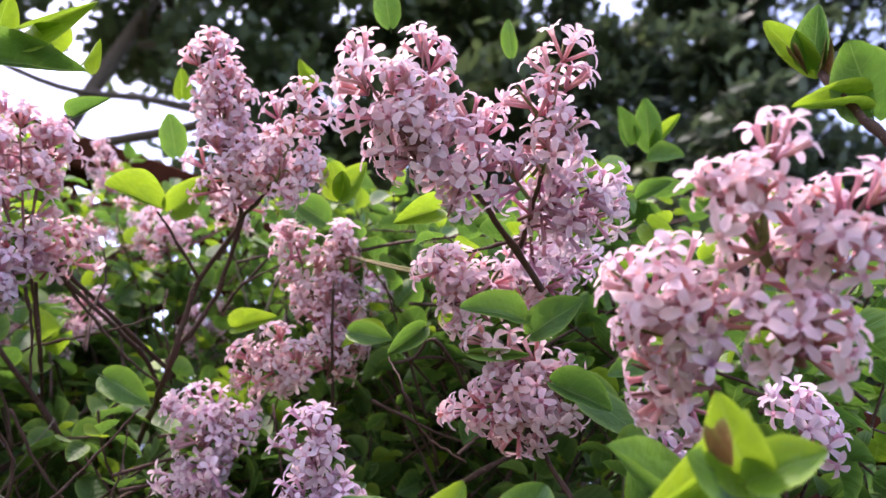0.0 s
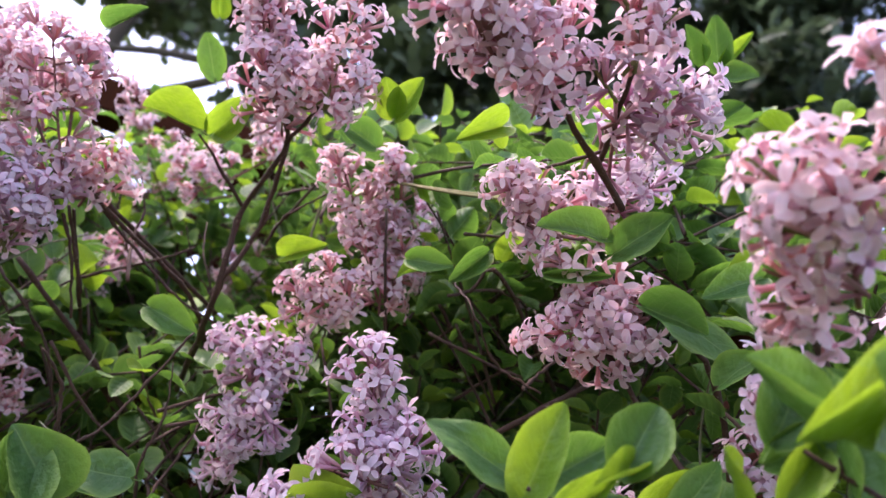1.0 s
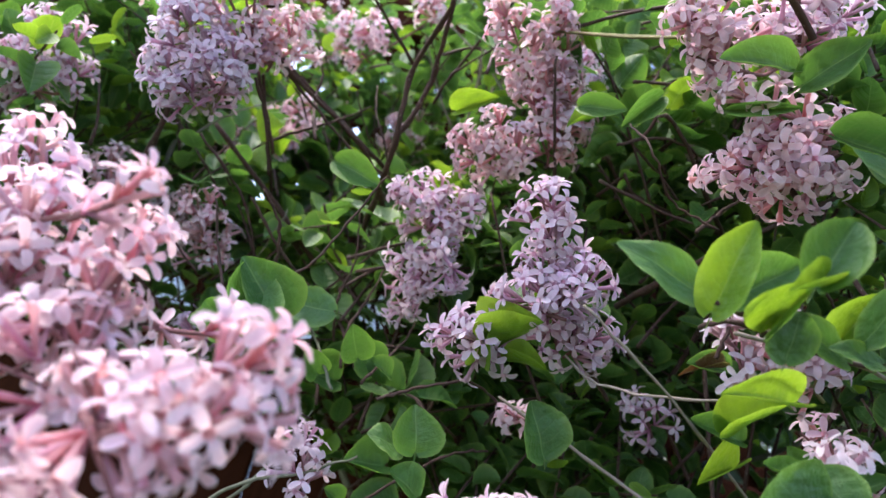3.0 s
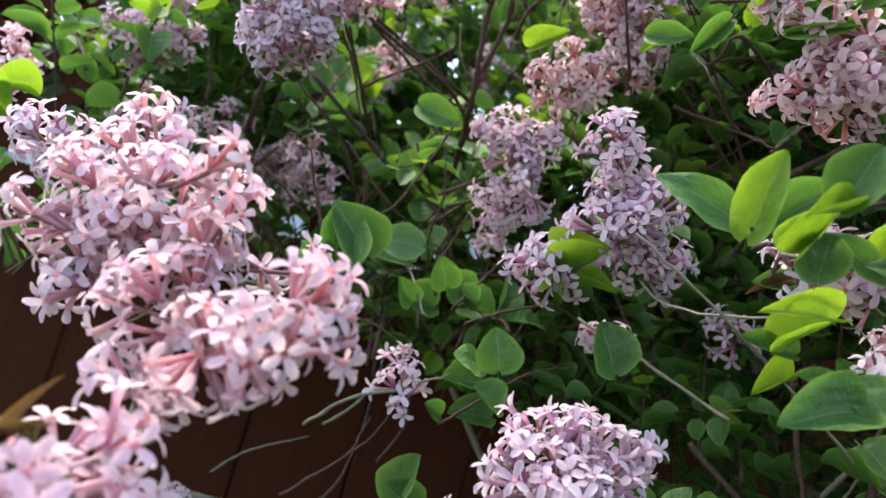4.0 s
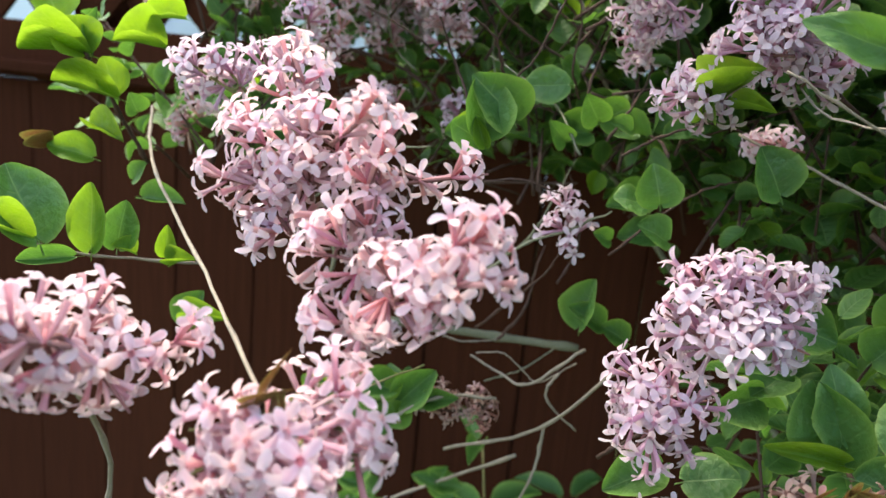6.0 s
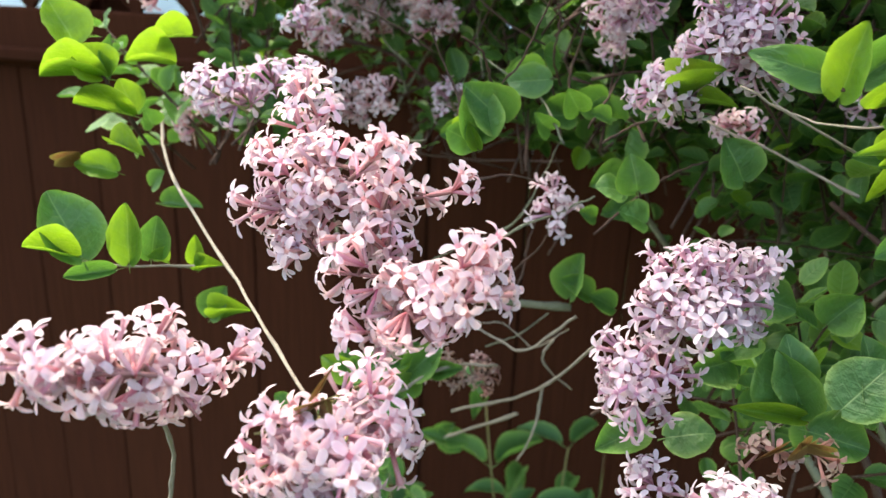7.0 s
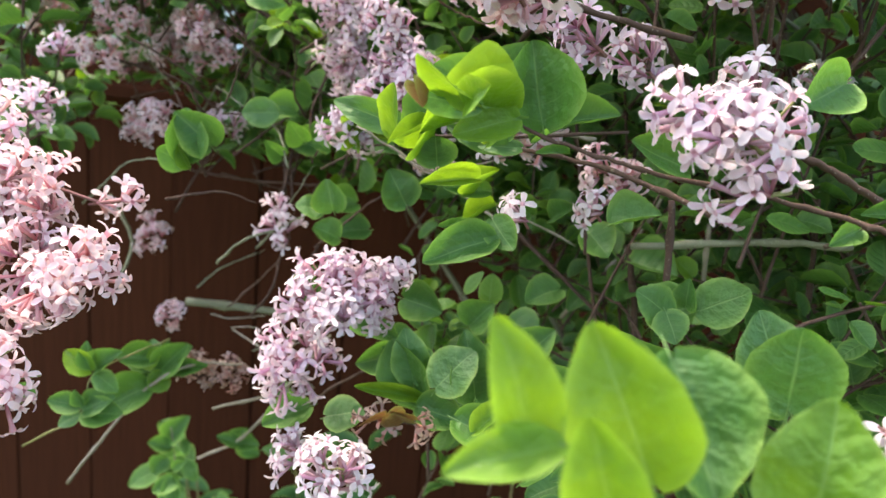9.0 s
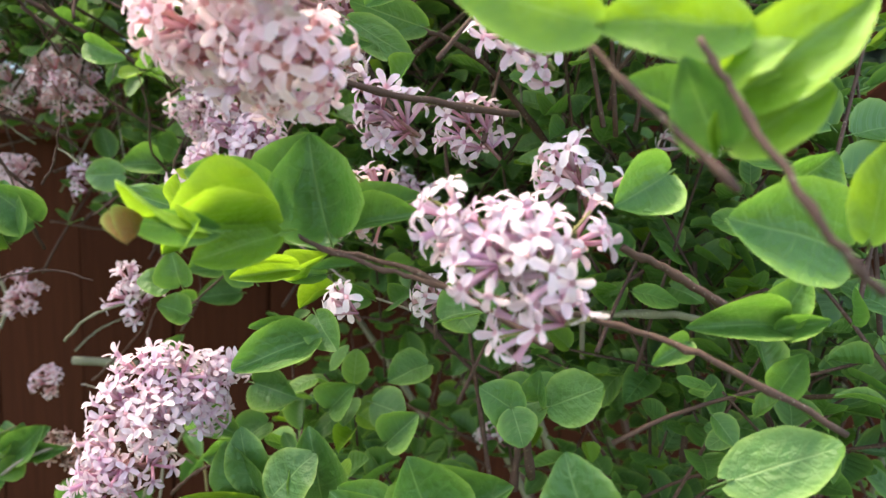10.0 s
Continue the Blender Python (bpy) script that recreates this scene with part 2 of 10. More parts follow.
# ---- a floret: a slender tube that opens into four lobes ----
def floret_mesh(name, material, rnd, opened):
    verts, faces, uvs = [], [], []
    length, sides = 0.0108 * rnd.uniform(0.9, 1.12), 6
    for z, r, v in ((0.0, 0.0005, 0.0), (0.3, 0.00075, 0.18), (0.8, 0.0009, 0.42), (1.0, 0.00135, 0.58)):
        for k in range(sides):
            a = 2 * math.pi * k / sides
            verts.append((math.cos(a) * r, math.sin(a) * r, z * length))
            uvs.append((0.5, v))
    for i, k in product(range(3), range(sides)):
        a, b = i * sides + k, i * sides + (k + 1) % sides
        faces.append((a, b, b + sides, a + sides))
    for q in range(4):
        turn = math.pi / 2 * q + rnd.uniform(-0.16, 0.16)
        lift = opened + rnd.uniform(-0.22, 0.22)
        size = rnd.uniform(0.9, 1.12)
        base = len(verts)
        rows = ((0.0, 0.00075, 0.60), (0.22, 0.00105, 0.68), (0.5, 0.00128, 0.78), (0.74, 0.00126, 0.87), (0.91, 0.00082, 0.95), (1.0, 0.00022, 1.0))
        droop, twist = rnd.uniform(0.1, 0.75), rnd.uniform(-0.28, 0.28)
        for s, w, v in rows:
            reach = 0.0050 * size * s
            el = lift - droop * s
            out = 0.0009 + reach * math.cos(el)
            high = length + reach * math.sin(el) - 0.0001 + 0.0004 * max(0.0, s - 0.85) / 0.15
            for j in (-1, 0, 1):
                x, y = out, j * w * size
                z = high + 0.0006 * abs(j) * math.sin(s * 2.9) + twist * y * s
                verts.append((x * math.cos(turn) - y * math.sin(turn), x * math.sin(turn) + y * math.cos(turn), z))
                uvs.append((0.5 + 0.5 * j, v))
        for i, j in product(range(5), range(2)):
            a = base + i * 3 + j
            faces.append((a, a + 1, a + 4, a + 3))
    me = bpy.data.meshes.new(name)
    me.from_pydata(verts, [], faces)
    layer = me.uv_layers.new(name="UVMap")
    idx = np.empty(len(me.loops), dtype=np.int32)
    me.loops.foreach_get("vertex_index", idx)
    layer.data.foreach_set("uv", np.asarray(uvs, dtype=np.float32)[idx].ravel())
    me.polygons.foreach_set("use_smooth", [True] * len(me.polygons))
    me.materials.append(material)
    return me


FLORETS = {}
for tone, mat_ in PETALS.items():
    rnd_ = random.Random("floret " + tone)
    FLORETS[tone] = [floret_mesh("floret", mat_, rnd_, o) for o in (0.45, 0.2, 0.3, 0.05, 0.35, 0.75, 0.15)]


# ---- a leaf: broad, heart-based, pointed, folded along its midrib ----
def leaf_shape(rnd, fold, curl, rows=14, cols=4, stalk=0.22):
    """Verts, faces and uvs of a leaf of length 1 and width 1 along +y."""
    verts, faces, uvs = [], [], []
    wave = [rnd.uniform(-0.06, 0.06) for _ in range(12)]
    bend = rnd.uniform(-0.06, 0.06)
    cup, roll = rnd.uniform(-0.22, 0.4), rnd.uniform(0, 6.28)
    lip, puff = rnd.uniform(0.0, 0.10), rnd.uniform(0.004, 0.018)
    for i in range(rows + 1):
        s = 0.5 - 0.5 * math.cos(math.pi * (0.035 + 0.965 * i / rows))
        half = 0.5 * math.sin(math.pi * s ** 0.80) ** 0.58 + 0.006 * (1 - s)
        half *= 1.0 - 0.10 * math.exp(-((s - 0.90) / 0.06) ** 2)
        for j in range(-cols, cols + 1):
            u = j / cols
            x = u * half * (1.0 + 0.018 * math.sin(s * 17.0 + roll) + 0.012 * math.sin(s * 31.0 + 2 * roll)) + bend * s * s
            y = s - 0.10 * (1 - s) ** 5 * abs(u)
            k = 3 if j > 0 else 7
            ripple = wave[(i // 2 + k) % 12] + wave[((i + 1) // 2 + k) % 12]
            z = fold * 2 * half * (math.sqrt(u * u + 0.012) - 0.11) - curl * s * s + 0.4 * ripple * u * u * math.sin(math.pi * s)
            z += cup * u * u * half + lip * abs(u) ** 4 * half * 2 + puff * math.sin(s * 19.0 - 5.0 * abs(u) + roll) * abs(u) * (1 - abs(u)) + 0.02 * math.sin(s * 9.0 + roll + u)
            verts.append((x, y, z))
            uvs.append((0.5 + 0.5 * u, s))
    w = 2 * cols + 1
    for i, j in product(range(rows), range(2 * cols)):
        a = i * w + j
        faces.append((a, a + 1, a + w + 1, a + w))
    if stalk:
        base = len(verts)
        for y, z in ((0.03, 0.0), (-stalk, -0.05)):
            for k in range(4):
                a = math.pi / 2 * k
                verts.append((0.014 * math.cos(a), y, z + 0.014 * math.sin(a)))
                uvs.append((0.5, 0.02))
        for k in range(4):
            faces.append((base + k, base + (k + 1) % 4, base + 4 + (k + 1) % 4, base + 4 + k))
    return verts, faces, uvs


def leaf_mesh(material, rnd, fold, curl):
    v, f, uv = leaf_shape(rnd, fold, curl)
    ob = mesh_object("leaf_model", v, f, material, None, uv)
    me = ob.data
    me.name = "leaf"
    bpy.data.objects.remove(ob)
    return me


lr = random.Random(11)
LEAF_MESHES = [[leaf_mesh(mt, lr, fo, cu) for fo, cu in folds] for mt, folds in (
    (LEAF, ((0.10, 0.05), (0.22, 0.12), (0.30, 0.02), (0.15, 0.22), (0.36, 0.10), (0.05, -0.08), (0.2, 0.3))),
    (YOUNG_AND_BACKLIT, ((0.25, 0.10), (0.5, 0.15), (0.7, 0.05), (0.35, 0.3), (0.85, 0.12), (0.15, -0.05))),
    (YOUNG_AND_BACKLIT, ((0.12, 0.08), (0.2, 0.16), (0.28, 0.05))),
    (WITHERED, ((0.7, 0.4), (0.9, -0.3), (0.5, 0.6))))]

bush = tagged(new("lilac_bush"), "tall flowering lilac bush with pink and lavender clusters beside a fence", "shrub")
bush.location = (0.18, 0.62, 0.0)
BUSH_INV = Matrix.Translation((-0.18, -0.62, 0.0))
fr = random.Random(3)


def flower_cluster(tone, lobes, label):
    """A panicle: green-brown stalks as its mesh, with every floret a part."""
    verts, faces, spots = [], [], []
    hub0 = Vector(lobes[0][0])
    for base, tip, radius, sparse in lobes:
        count = round(sparse * 1.25)
        b, t = Vector(base), Vector(tip)
        if (b - hub0).length > 0.002:
            tube(rail_points([hub0, hub0.lerp(b, 0.5) - (t - b) * 0.12, b], 3), [0.0008] * 7, 5, verts, faces)
        axis = t - b
        ln = axis.length
        d = axis.normalized()
        tube([b - d * 0.006, b, b + axis * 0.5, b + axis * 0.92], [0.0008, 0.0008, 0.0006, 0.0004], 5, verts, faces)
        side = d.orthogonal().normalized()
        turn = fr.uniform(0, 6.28)
        nodes = max(2, round(count / 4.2))
        left = count
        for i in range(nodes):
            s = (i + fr.uniform(0.2, 0.8)) / nodes
            turn += 2.399 + fr.uniform(-0.25, 0.25)
            fat = math.sqrt(max(0.05, math.sin(math.pi * min(1.0, 0.16 + 0.80 * s))))
            rad = (Matrix.Rotation(turn, 3, d) @ side).normalized()
            out = radius * fat * fr.choice((0.75, 0.9, 1.0, 1.05, 1.18))
            heading = (rad * (1.0 - 0.6 * s) + d * (0.28 + 0.85 * s)).normalized()
            reach = 0.0112
            mouth = b + axis * min(1.03, s * 1.07) + rad * max(0.001, out)
            hub = mouth - heading * reach
            slip = (hub - b).dot(rad)
            hub += rad * max(0.0, 0.0006 - slip) * 0.6
            foot = b + axis * max(0.0, s - 0.006 / max(ln, 0.012))
            tube([foot, foot.lerp(hub, 0.6) + d * 0.001, hub], [0.0006, 0.0005, 0.0005], 4, verts, faces)
            number = max(1, round(left / (nodes - i)))
            left -= number
            across = heading.orthogonal().normalized()
            phase = fr.uniform(0, 6.28)
            for k in range(number):
                ring = 0.0 if (k == 0 and number > 3) else fr.uniform(0.5, 0.95)
                lean = (Matrix.Rotation(phase + 6.283 * k / max(1, number - (1 if number > 3 else 0)), 3, heading) @ across) * ring
                way = (heading + lean + Vector((fr.gauss(0, .1), fr.gauss(0, .1), fr.gauss(0, .1)))).normalized()
                scale = fr.uniform(0.88, 1.1) * (0.8 if tone == "dried" else 1.0)
                spots.append((hub + way * fr.uniform(-0.0012, 0.0014), way, scale))
    if tone == "dried":
        mt = BARK["d"]
    else:
        mt = BARK["g"] if fr.random() < 0.2 else STALK
    stalk = mesh_object("panicle", [BUSH_INV @ Vector(v) for v in verts], faces, mt, bush)
    tagged(stalk, label)
    for root, way, scale in spots:
        q = way.to_track_quat("Z", "Y").to_matrix().to_4x4() @ Matrix.Rotation(fr.uniform(0, 6.28), 4, "Z")
        share("floret", fr.choice(FLORETS[tone]), stalk, BUSH_INV @ Matrix.Translation(root) @ q @ Matrix.Scale(scale, 4))
    return stalk


def leaf(base, tip, normal, width, young):
    b, t = Vector(base), Vector(tip)
    m = frame_of(b, t - b, normal)
    ln = (t - b).length
    share("leaf", fr.choice(LEAF_MESHES[young]), bush, BUSH_INV @ m @ Matrix.Diagonal((ln * width, ln, ln, 1)))


def twig(pts, r0, r1, kind):
    line = rail_points(pts, 7)
    n = len(line)
    line = [p + Vector((fr.gauss(0, 1), fr.gauss(0, 1), fr.gauss(0, 1))) * 0.00025 for p in line]
    radii = [(r0 + (r1 - r0) * i / (n - 1)) * 0.001 * (1.0 + (0.35 if i % 5 == 3 else 0.0)) for i in range(n)]
    v, f = tube(line, radii, 8)
    mesh_object("branch", [BUSH_INV @ p for p in v], f, BARK[kind], bush)


SPRIG_LEAVES = ([], [], []), ([], [], [])
SPRIG_STEMS = ([], [])
sprig_singles = [0]
sr = random.Random(21)
SHAPES = [leaf_shape(sr, fo, cu, 7, 2, 0.18) for fo, cu in ((0.1, 0.06), (0.25, 0.12), (0.36, 0.05), (0.16, 0.24), (0.06, -0.08))]


def sprig(at, yaw, pitch, length, pairs):
    """A side shoot with opposite pairs of leaves."""
    start = Vector(at)
    a, e = radians(yaw), radians(pitch)
    d = Vector((math.cos(a) * math.cos(e), math.sin(a) * math.cos(e), math.sin(e)))
    line = rail_points([start - d * 0.035 - Vector((0, 0, 0.01)), start, start + d * length + Vector((0, 0, 0.01))], 4)
    tube(line, [0.0012 - 0.0006 * i / (len(line) - 1) for i in range(len(line))], 5, *SPRIG_STEMS)
    side = d.cross(Vector((0, 0, 1)))
    side = side.normalized() if side.length > 0.05 else Vector((1, 0, 0))
    pairs += 1
    for i in range(pairs + 1):
        s = i / pairs
        p = start + d * length * s + Vector((0, 0, 0.01 * s * s))
        size = sr.uniform(0.013, 0.027) * (1.0 - 0.25 * s)
        spin = Matrix.Rotation(math.pi / 2 * (i % 2) * sr.uniform(0.3, 1.0), 3, d)
        for sign in (-1, 1):
            way = (spin @ side) * sign + d * (0.35 + 0.5 * s) + Vector((sr.gauss(0, .2), sr.gauss(0, .2), sr.gauss(0, .2) - 0.1))
            up = Vector((sr.gauss(0, .35), sr.gauss(0, .35) - 0.25, 1.0))
            m = frame_of(p + way.normalized() * 0.006, way, up) @ Matrix.Diagonal((size * sr.uniform(0.7, 0.95), size, size, 1))
            # yellow-green is likelier above 1.40 m: backlight on upper leaves, put into colour
            kind = 1 if (s > 0.55 and sr.random() < (0.4 if p.z > 1.40 else 0.16)) else 0
            if sprig_singles[0] < 120:
                sprig_singles[0] += 1
                share("leaf", sr.choice(LEAF_MESHES[kind]), bush, BUSH_INV @ m)
                continue
            vs, fs, uv = SPRIG_LEAVES[kind]
            v0, f0, u0 = sr.choice(SHAPES)
            off = len(vs)
            vs.extend(BUSH_INV @ m @ Vector(v) for v in v0)
            fs.extend(tuple(off + k for k in f) for f in f0)
            uv.extend(u0)


# ---- ground ----
def ground():
    n, size = 60, 60.0
    vs, fs = [], []
    for i, j in product(range(n + 1), repeat=2):
        x, y = (i / n - 0.5), (j / n - 0.5)
        x, y = size * 2 * x * abs(x) * 2, size * 2 * y * abs(y) * 2
        vs.append((x, y, 0.02 * noise.noise(Vector((x * 1.3, y * 1.3, 0))) - 0.01))
    for i, j in product(range(n), repeat=2):
        a = i * (n + 1) + j
        fs.append((a, a + n + 1, a + n + 2, a + 1))
    tagged(mesh_object("ground", vs, fs, SOIL), "dark garden soil with patches of grass", "ground", kind="structure")


ground()

# ---- fence: upright boards, rails and a lattice top ----
FENCE_YAW, FENCE_FAR, BOARD_TOP = 15.0, 0.95, 1.235
fence_pose = pose(0, 0, 0, 0, 0, FENCE_YAW) @ pose(0, FENCE_FAR, 0)
fence = tagged(new("fence"), "dark red-brown stained wooden fence with a lattice top", "fence", kind="structure")
fence.matrix_world = fence_pose


def bar(name, size, at, parent, material, turn=0.0, bevel=0.002):
    """A bar with eased edges; size and place in metres."""
    bm = bmesh.new()
    bmesh.ops.create_cube(bm, size=1.0, matrix=Matrix.Diagonal((*size, 1)))
    bmesh.ops.bevel(bm, geom=bm.edges[:], offset=min(bevel, min(size) * 0.3), segments=1, affect="EDGES")
    me = bpy.data.meshes.new(name)
    bm.to_mesh(me)
    bm.free()
    me.materials.append(material)
    return share(name, me, parent, pose(*at, 0, turn, 0))


board_me = bar("board", (0.1398, 0.019, BOARD_TOP - 0.06), (0, 0, 0.06 + (BOARD_TOP - 0.06) / 2), fence, STAIN).data
bpy.data.objects.remove(fence.children[0])
bx = random.Random(5)
for i in range(-22, 20):
    share("board", board_me, fence, pose(i * 0.1415 + 0.03, bx.uniform(-0.002, 0.002), 0.06 + (BOARD_TOP - 0.06) / 2 + bx.uniform(-0.003, 0.003), 0, bx.uniform(-0.15, 0.15), 0))
bar("rail", (6.0, 0.045, 0.09), (-0.15, -0.0, BOARD_TOP + 0.0455), fence, STAIN, 0, 0.004)
bar("rail", (6.0, 0.03, 0.02), (-0.15, -0.032, BOARD_TOP + 0.02), fence, STAIN, 0, 0.003)
bar("rail", (6.0, 0.04, 0.09), (-0.15, 0.03, 0.35), fence, STAIN, 0, 0.004)
LATTICE = 0.42
bar("top_rail", (6.0, 0.06, 0.05), (-0.15, 0, BOARD_TOP + 0.091 + LATTICE + 0.026), fence, STAIN, 0, 0.004)
for px_ in (-2.75, -0.93, 0.89, 2.71):
    bar("post", (0.09, 0.09, BOARD_TOP + LATTICE + 0.12), (px_, 0.07, (BOARD_TOP + LATTICE + 0.12) / 2), fence, STAIN, 0, 0.004)
strip_len = LATTICE * math.sqrt(2) - 0.012
strip_me = bar("lattice_strip", (0.032, 0.008, strip_len), (0, 0, 0), fence, STAIN).data
bpy.data.objects.remove([o for o in fence.children if o.name.startswith("lattice_strip")][0])
for i in range(-33, 28):
    for sgn, dy in ((45, -0.0045), (-45, 0.0045)):
        share("lattice_strip", strip_me, fence, pose(i * 0.1, dy, BOARD_TOP + 0.091 + LATTICE / 2, 0, sgn, 0))

# ---- neighbouring house behind the fence ----
house = tagged(new("house"), "pale blue-grey clapboard house behind the fence", "house")
house.matrix_world = pose(0, 0, 0, 0, 0, 35) @ pose(0, 7.5, 0)
for i in range(16):
    bar("siding_board", (9.0, 0.03, 0.175), (0.0, (i % 2) * 0.002, 0.09 + i * 0.168), house, SIDING, 0, 0.003)
bar("wall", (8.98, 0.12, 2.66), (0, 0.08, 1.34), house, SIDING)
bar("roof", (9.6, 2.4, 0.08), (0, 0.9, 2.78), house, STAIN)

# ---- the bush: flower clusters (base, tip, radius, count of florets for each lobe) ----
flower_cluster('pink', [((-0.2498, 0.3332, 1.4281), (-0.2694, 0.2914, 1.4962), 0.0202, 64),
    ((-0.2504, 0.3529, 1.4336), (-0.2347, 0.3371, 1.4580), 0.0142, 26),
    ((-0.2827, 0.3472, 1.4121), (-0.3016, 0.3006, 1.4902), 0.0180, 64),
    ((-0.2599, 0.3230, 1.4693), (-0.2581, 0.3040, 1.4965), 0.0153, 30),
    ((-0.2705, 0.3171, 1.4551), (-0.2851, 0.2958, 1.4822), 0.0135, 29)], 'dense pink lilac flower cluster in light shade')
flower_cluster('lavender', [((-0.2572, 0.3257, 1.3927), (-0.2773, 0.3005, 1.4328), 0.0202, 61),
    ((-0.2585, 0.3165, 1.3875), (-0.2780, 0.3002, 1.4042), 0.0144, 27),
    ((-0.2512, 0.3235, 1.4021), (-0.2561, 0.3085, 1.4235), 0.0148, 25),
    ((-0.2547, 0.3371, 1.4221), (-0.2442, 0.3271, 1.4382), 0.0114, 14)], 'pale lavender lilac flower cluster in shade')
flower_cluster('pink', [((-0.3332, 0.3300, 1.4535), (-0.3507, 0.3049, 1.4929), 0.0180, 53),
    ((-0.3134, 0.3268, 1.4735), (-0.2929, 0.3135, 1.5037), 0.0180, 41)], 'pink lilac flower cluster in shade')
flower_cluster('lavender', [((-0.3567, 0.3426, 1.3938), (-0.3812, 0.3213, 1.4229), 0.0173, 46),
    ((-0.3765, 0.3390, 1.3844), (-0.3986, 0.3206, 1.4050), 0.0157, 35)], 'dusky lavender lilac flower cluster in shade')
flower_cluster('pink', [((-0.1736, 0.3178, 1.5140), (-0.1893, 0.2849, 1.5563), 0.0142, 43),
    ((-0.1589, 0.3301, 1.4854), (-0.1710, 0.3040, 1.5167), 0.0200, 52),
    ((-0.1753, 0.3103, 1.5269), (-0.1805, 0.2938, 1.5427), 0.0150, 23)], 'tall upright pink lilac flower cluster')
flower_cluster('pink', [((-0.1327, 0.3077, 1.4905), (-0.1258, 0.2796, 1.5309), 0.0162, 45),
    ((-0.1294, 0.3092, 1.4888), (-0.1110, 0.2990, 1.5000), 0.0127, 18),
    ((-0.1516, 0.3215, 1.4921), (-0.1464, 0.3037, 1.5131), 0.0146, 25)], 'branching pink lilac flower cluster')
flower_cluster('pink', [((-0.0581, 0.2099, 1.4633), (-0.0803, 0.1929, 1.4798), 0.0126, 24),
    ((-0.0462, 0.2272, 1.4642), (-0.0583, 0.2004, 1.5004), 0.0122, 30),
    ((-0.0362, 0.2236, 1.4586), (-0.0667, 0.2167, 1.4549), 0.0103, 18),
    ((-0.0314, 0.2222, 1.4562), (-0.0334, 0.2269, 1.4389), 0.0092, 9),
    ((-0.0267, 0.2328, 1.4652), (-0.0345, 0.2146, 1.4870), 0.0112, 19),
    ((-0.0503, 0.2125, 1.4647), (-0.0629, 0.2003, 1.4749), 0.0121, 16),
    ((-0.0415, 0.2205, 1.4628), (-0.0517, 0.2101, 1.4704), 0.0113, 12)], 'large fresh pink lilac flower cluster with open florets')
flower_cluster('lavender', [((-0.0112, 0.2350, 1.4652), (-0.0256, 0.2235, 1.4732), 0.0085, 10)], 'small lavender-pink lilac flower cluster')
flower_cluster('pink', [((-0.0041, 0.2272, 1.4747), (-0.0066, 0.2009, 1.5123), 0.0111, 27),
    ((-0.0047, 0.2266, 1.4714), (0.0066, 0.2139, 1.4882), 0.0089, 12),
    ((-0.0108, 0.2211, 1.4901), (-0.0211, 0.2125, 1.4941), 0.0064, 6)], 'upright pink lilac flower cluster on a dark stem')
flower_cluster('lavender', [((-0.0051, 0.2529, 1.4656), (0.0261, 0.2414, 1.4847), 0.0124, 26),
    ((-0.0021, 0.2637, 1.4677), (0.0321, 0.2563, 1.4799), 0.0128, 27),
    ((-0.0056, 0.2930, 1.4763), (0.0140, 0.2887, 1.4785), 0.0153, 21),
    ((-0.0017, 0.2507, 1.4704), (0.0063, 0.2403, 1.4817), 0.0101, 11),
    ((0.0061, 0.3286, 1.4776), (0.0211, 0.3155, 1.4933), 0.0153, 25)], 'lavender-pink lilac flower cluster')
flower_cluster('pink', [((0.0519, 0.1556, 1.4164), (0.0474, 0.1407, 1.4363), 0.0083, 11),
    ((0.0532, 0.1645, 1.4113), (0.0349, 0.1529, 1.4216), 0.0089, 11),
    ((0.0549, 0.1638, 1.4130), (0.0415, 0.1508, 1.4270), 0.0064, 7)], 'bright rose-pink lilac flower cluster close by')
flower_cluster('pink', [((0.0631, 0.1669, 1.4135), (0.0655, 0.1559, 1.4278), 0.0090, 10),
    ((0.0720, 0.1619, 1.4145), (0.0787, 0.1491, 1.4331), 0.0098, 13),
    ((0.0756, 0.1640, 1.4116), (0.0840, 0.1553, 1.4234), 0.0084, 9)], 'rose-pink lilac flower cluster close by')
flower_cluster('pink', [((0.0675, 0.1773, 1.3920), (0.0530, 0.1683, 1.3985), 0.0100, 10),
    ((0.0692, 0.1747, 1.3929), (0.0650, 0.1645, 1.4043), 0.0099, 10),
    ((0.0730, 0.1773, 1.3934), (0.0797, 0.1704, 1.4014), 0.0100, 9),
    ((0.0691, 0.1747, 1.4074), (0.0578, 0.1677, 1.4110), 0.0080, 6)], 'rounded rose-pink lilac flower cluster')
flower_cluster('pink', [((0.0436, 0.1836, 1.3953), (0.0181, 0.1727, 1.4022), 0.0112, 18),
    ((0.0462, 0.1829, 1.3973), (0.0300, 0.1705, 1.4091), 0.0097, 13),
    ((0.0413, 0.1851, 1.3921), (0.0226, 0.1801, 1.3901), 0.0090, 10),
    ((0.0453, 0.1806, 1.4011), (0.0453, 0.1727, 1.4090), 0.0067, 6)], 'pink lilac flower cluster with lavender tips')
flower_cluster('pink', [((0.0476, 0.2007, 1.3865), (0.0305, 0.1946, 1.3866), 0.0087, 9),
    ((0.0524, 0.2144, 1.3839), (0.0427, 0.2144, 1.3746), 0.0078, 6),
    ((0.0475, 0.2063, 1.3868), (0.0332, 0.2040, 1.3807), 0.0064, 6)], 'drooping pink lilac flower cluster')
flower_cluster('lavender', [((0.0515, 0.1904, 1.3853), (0.0458, 0.1809, 1.3946), 0.0060, 6)], 'small lavender lilac flower cluster')
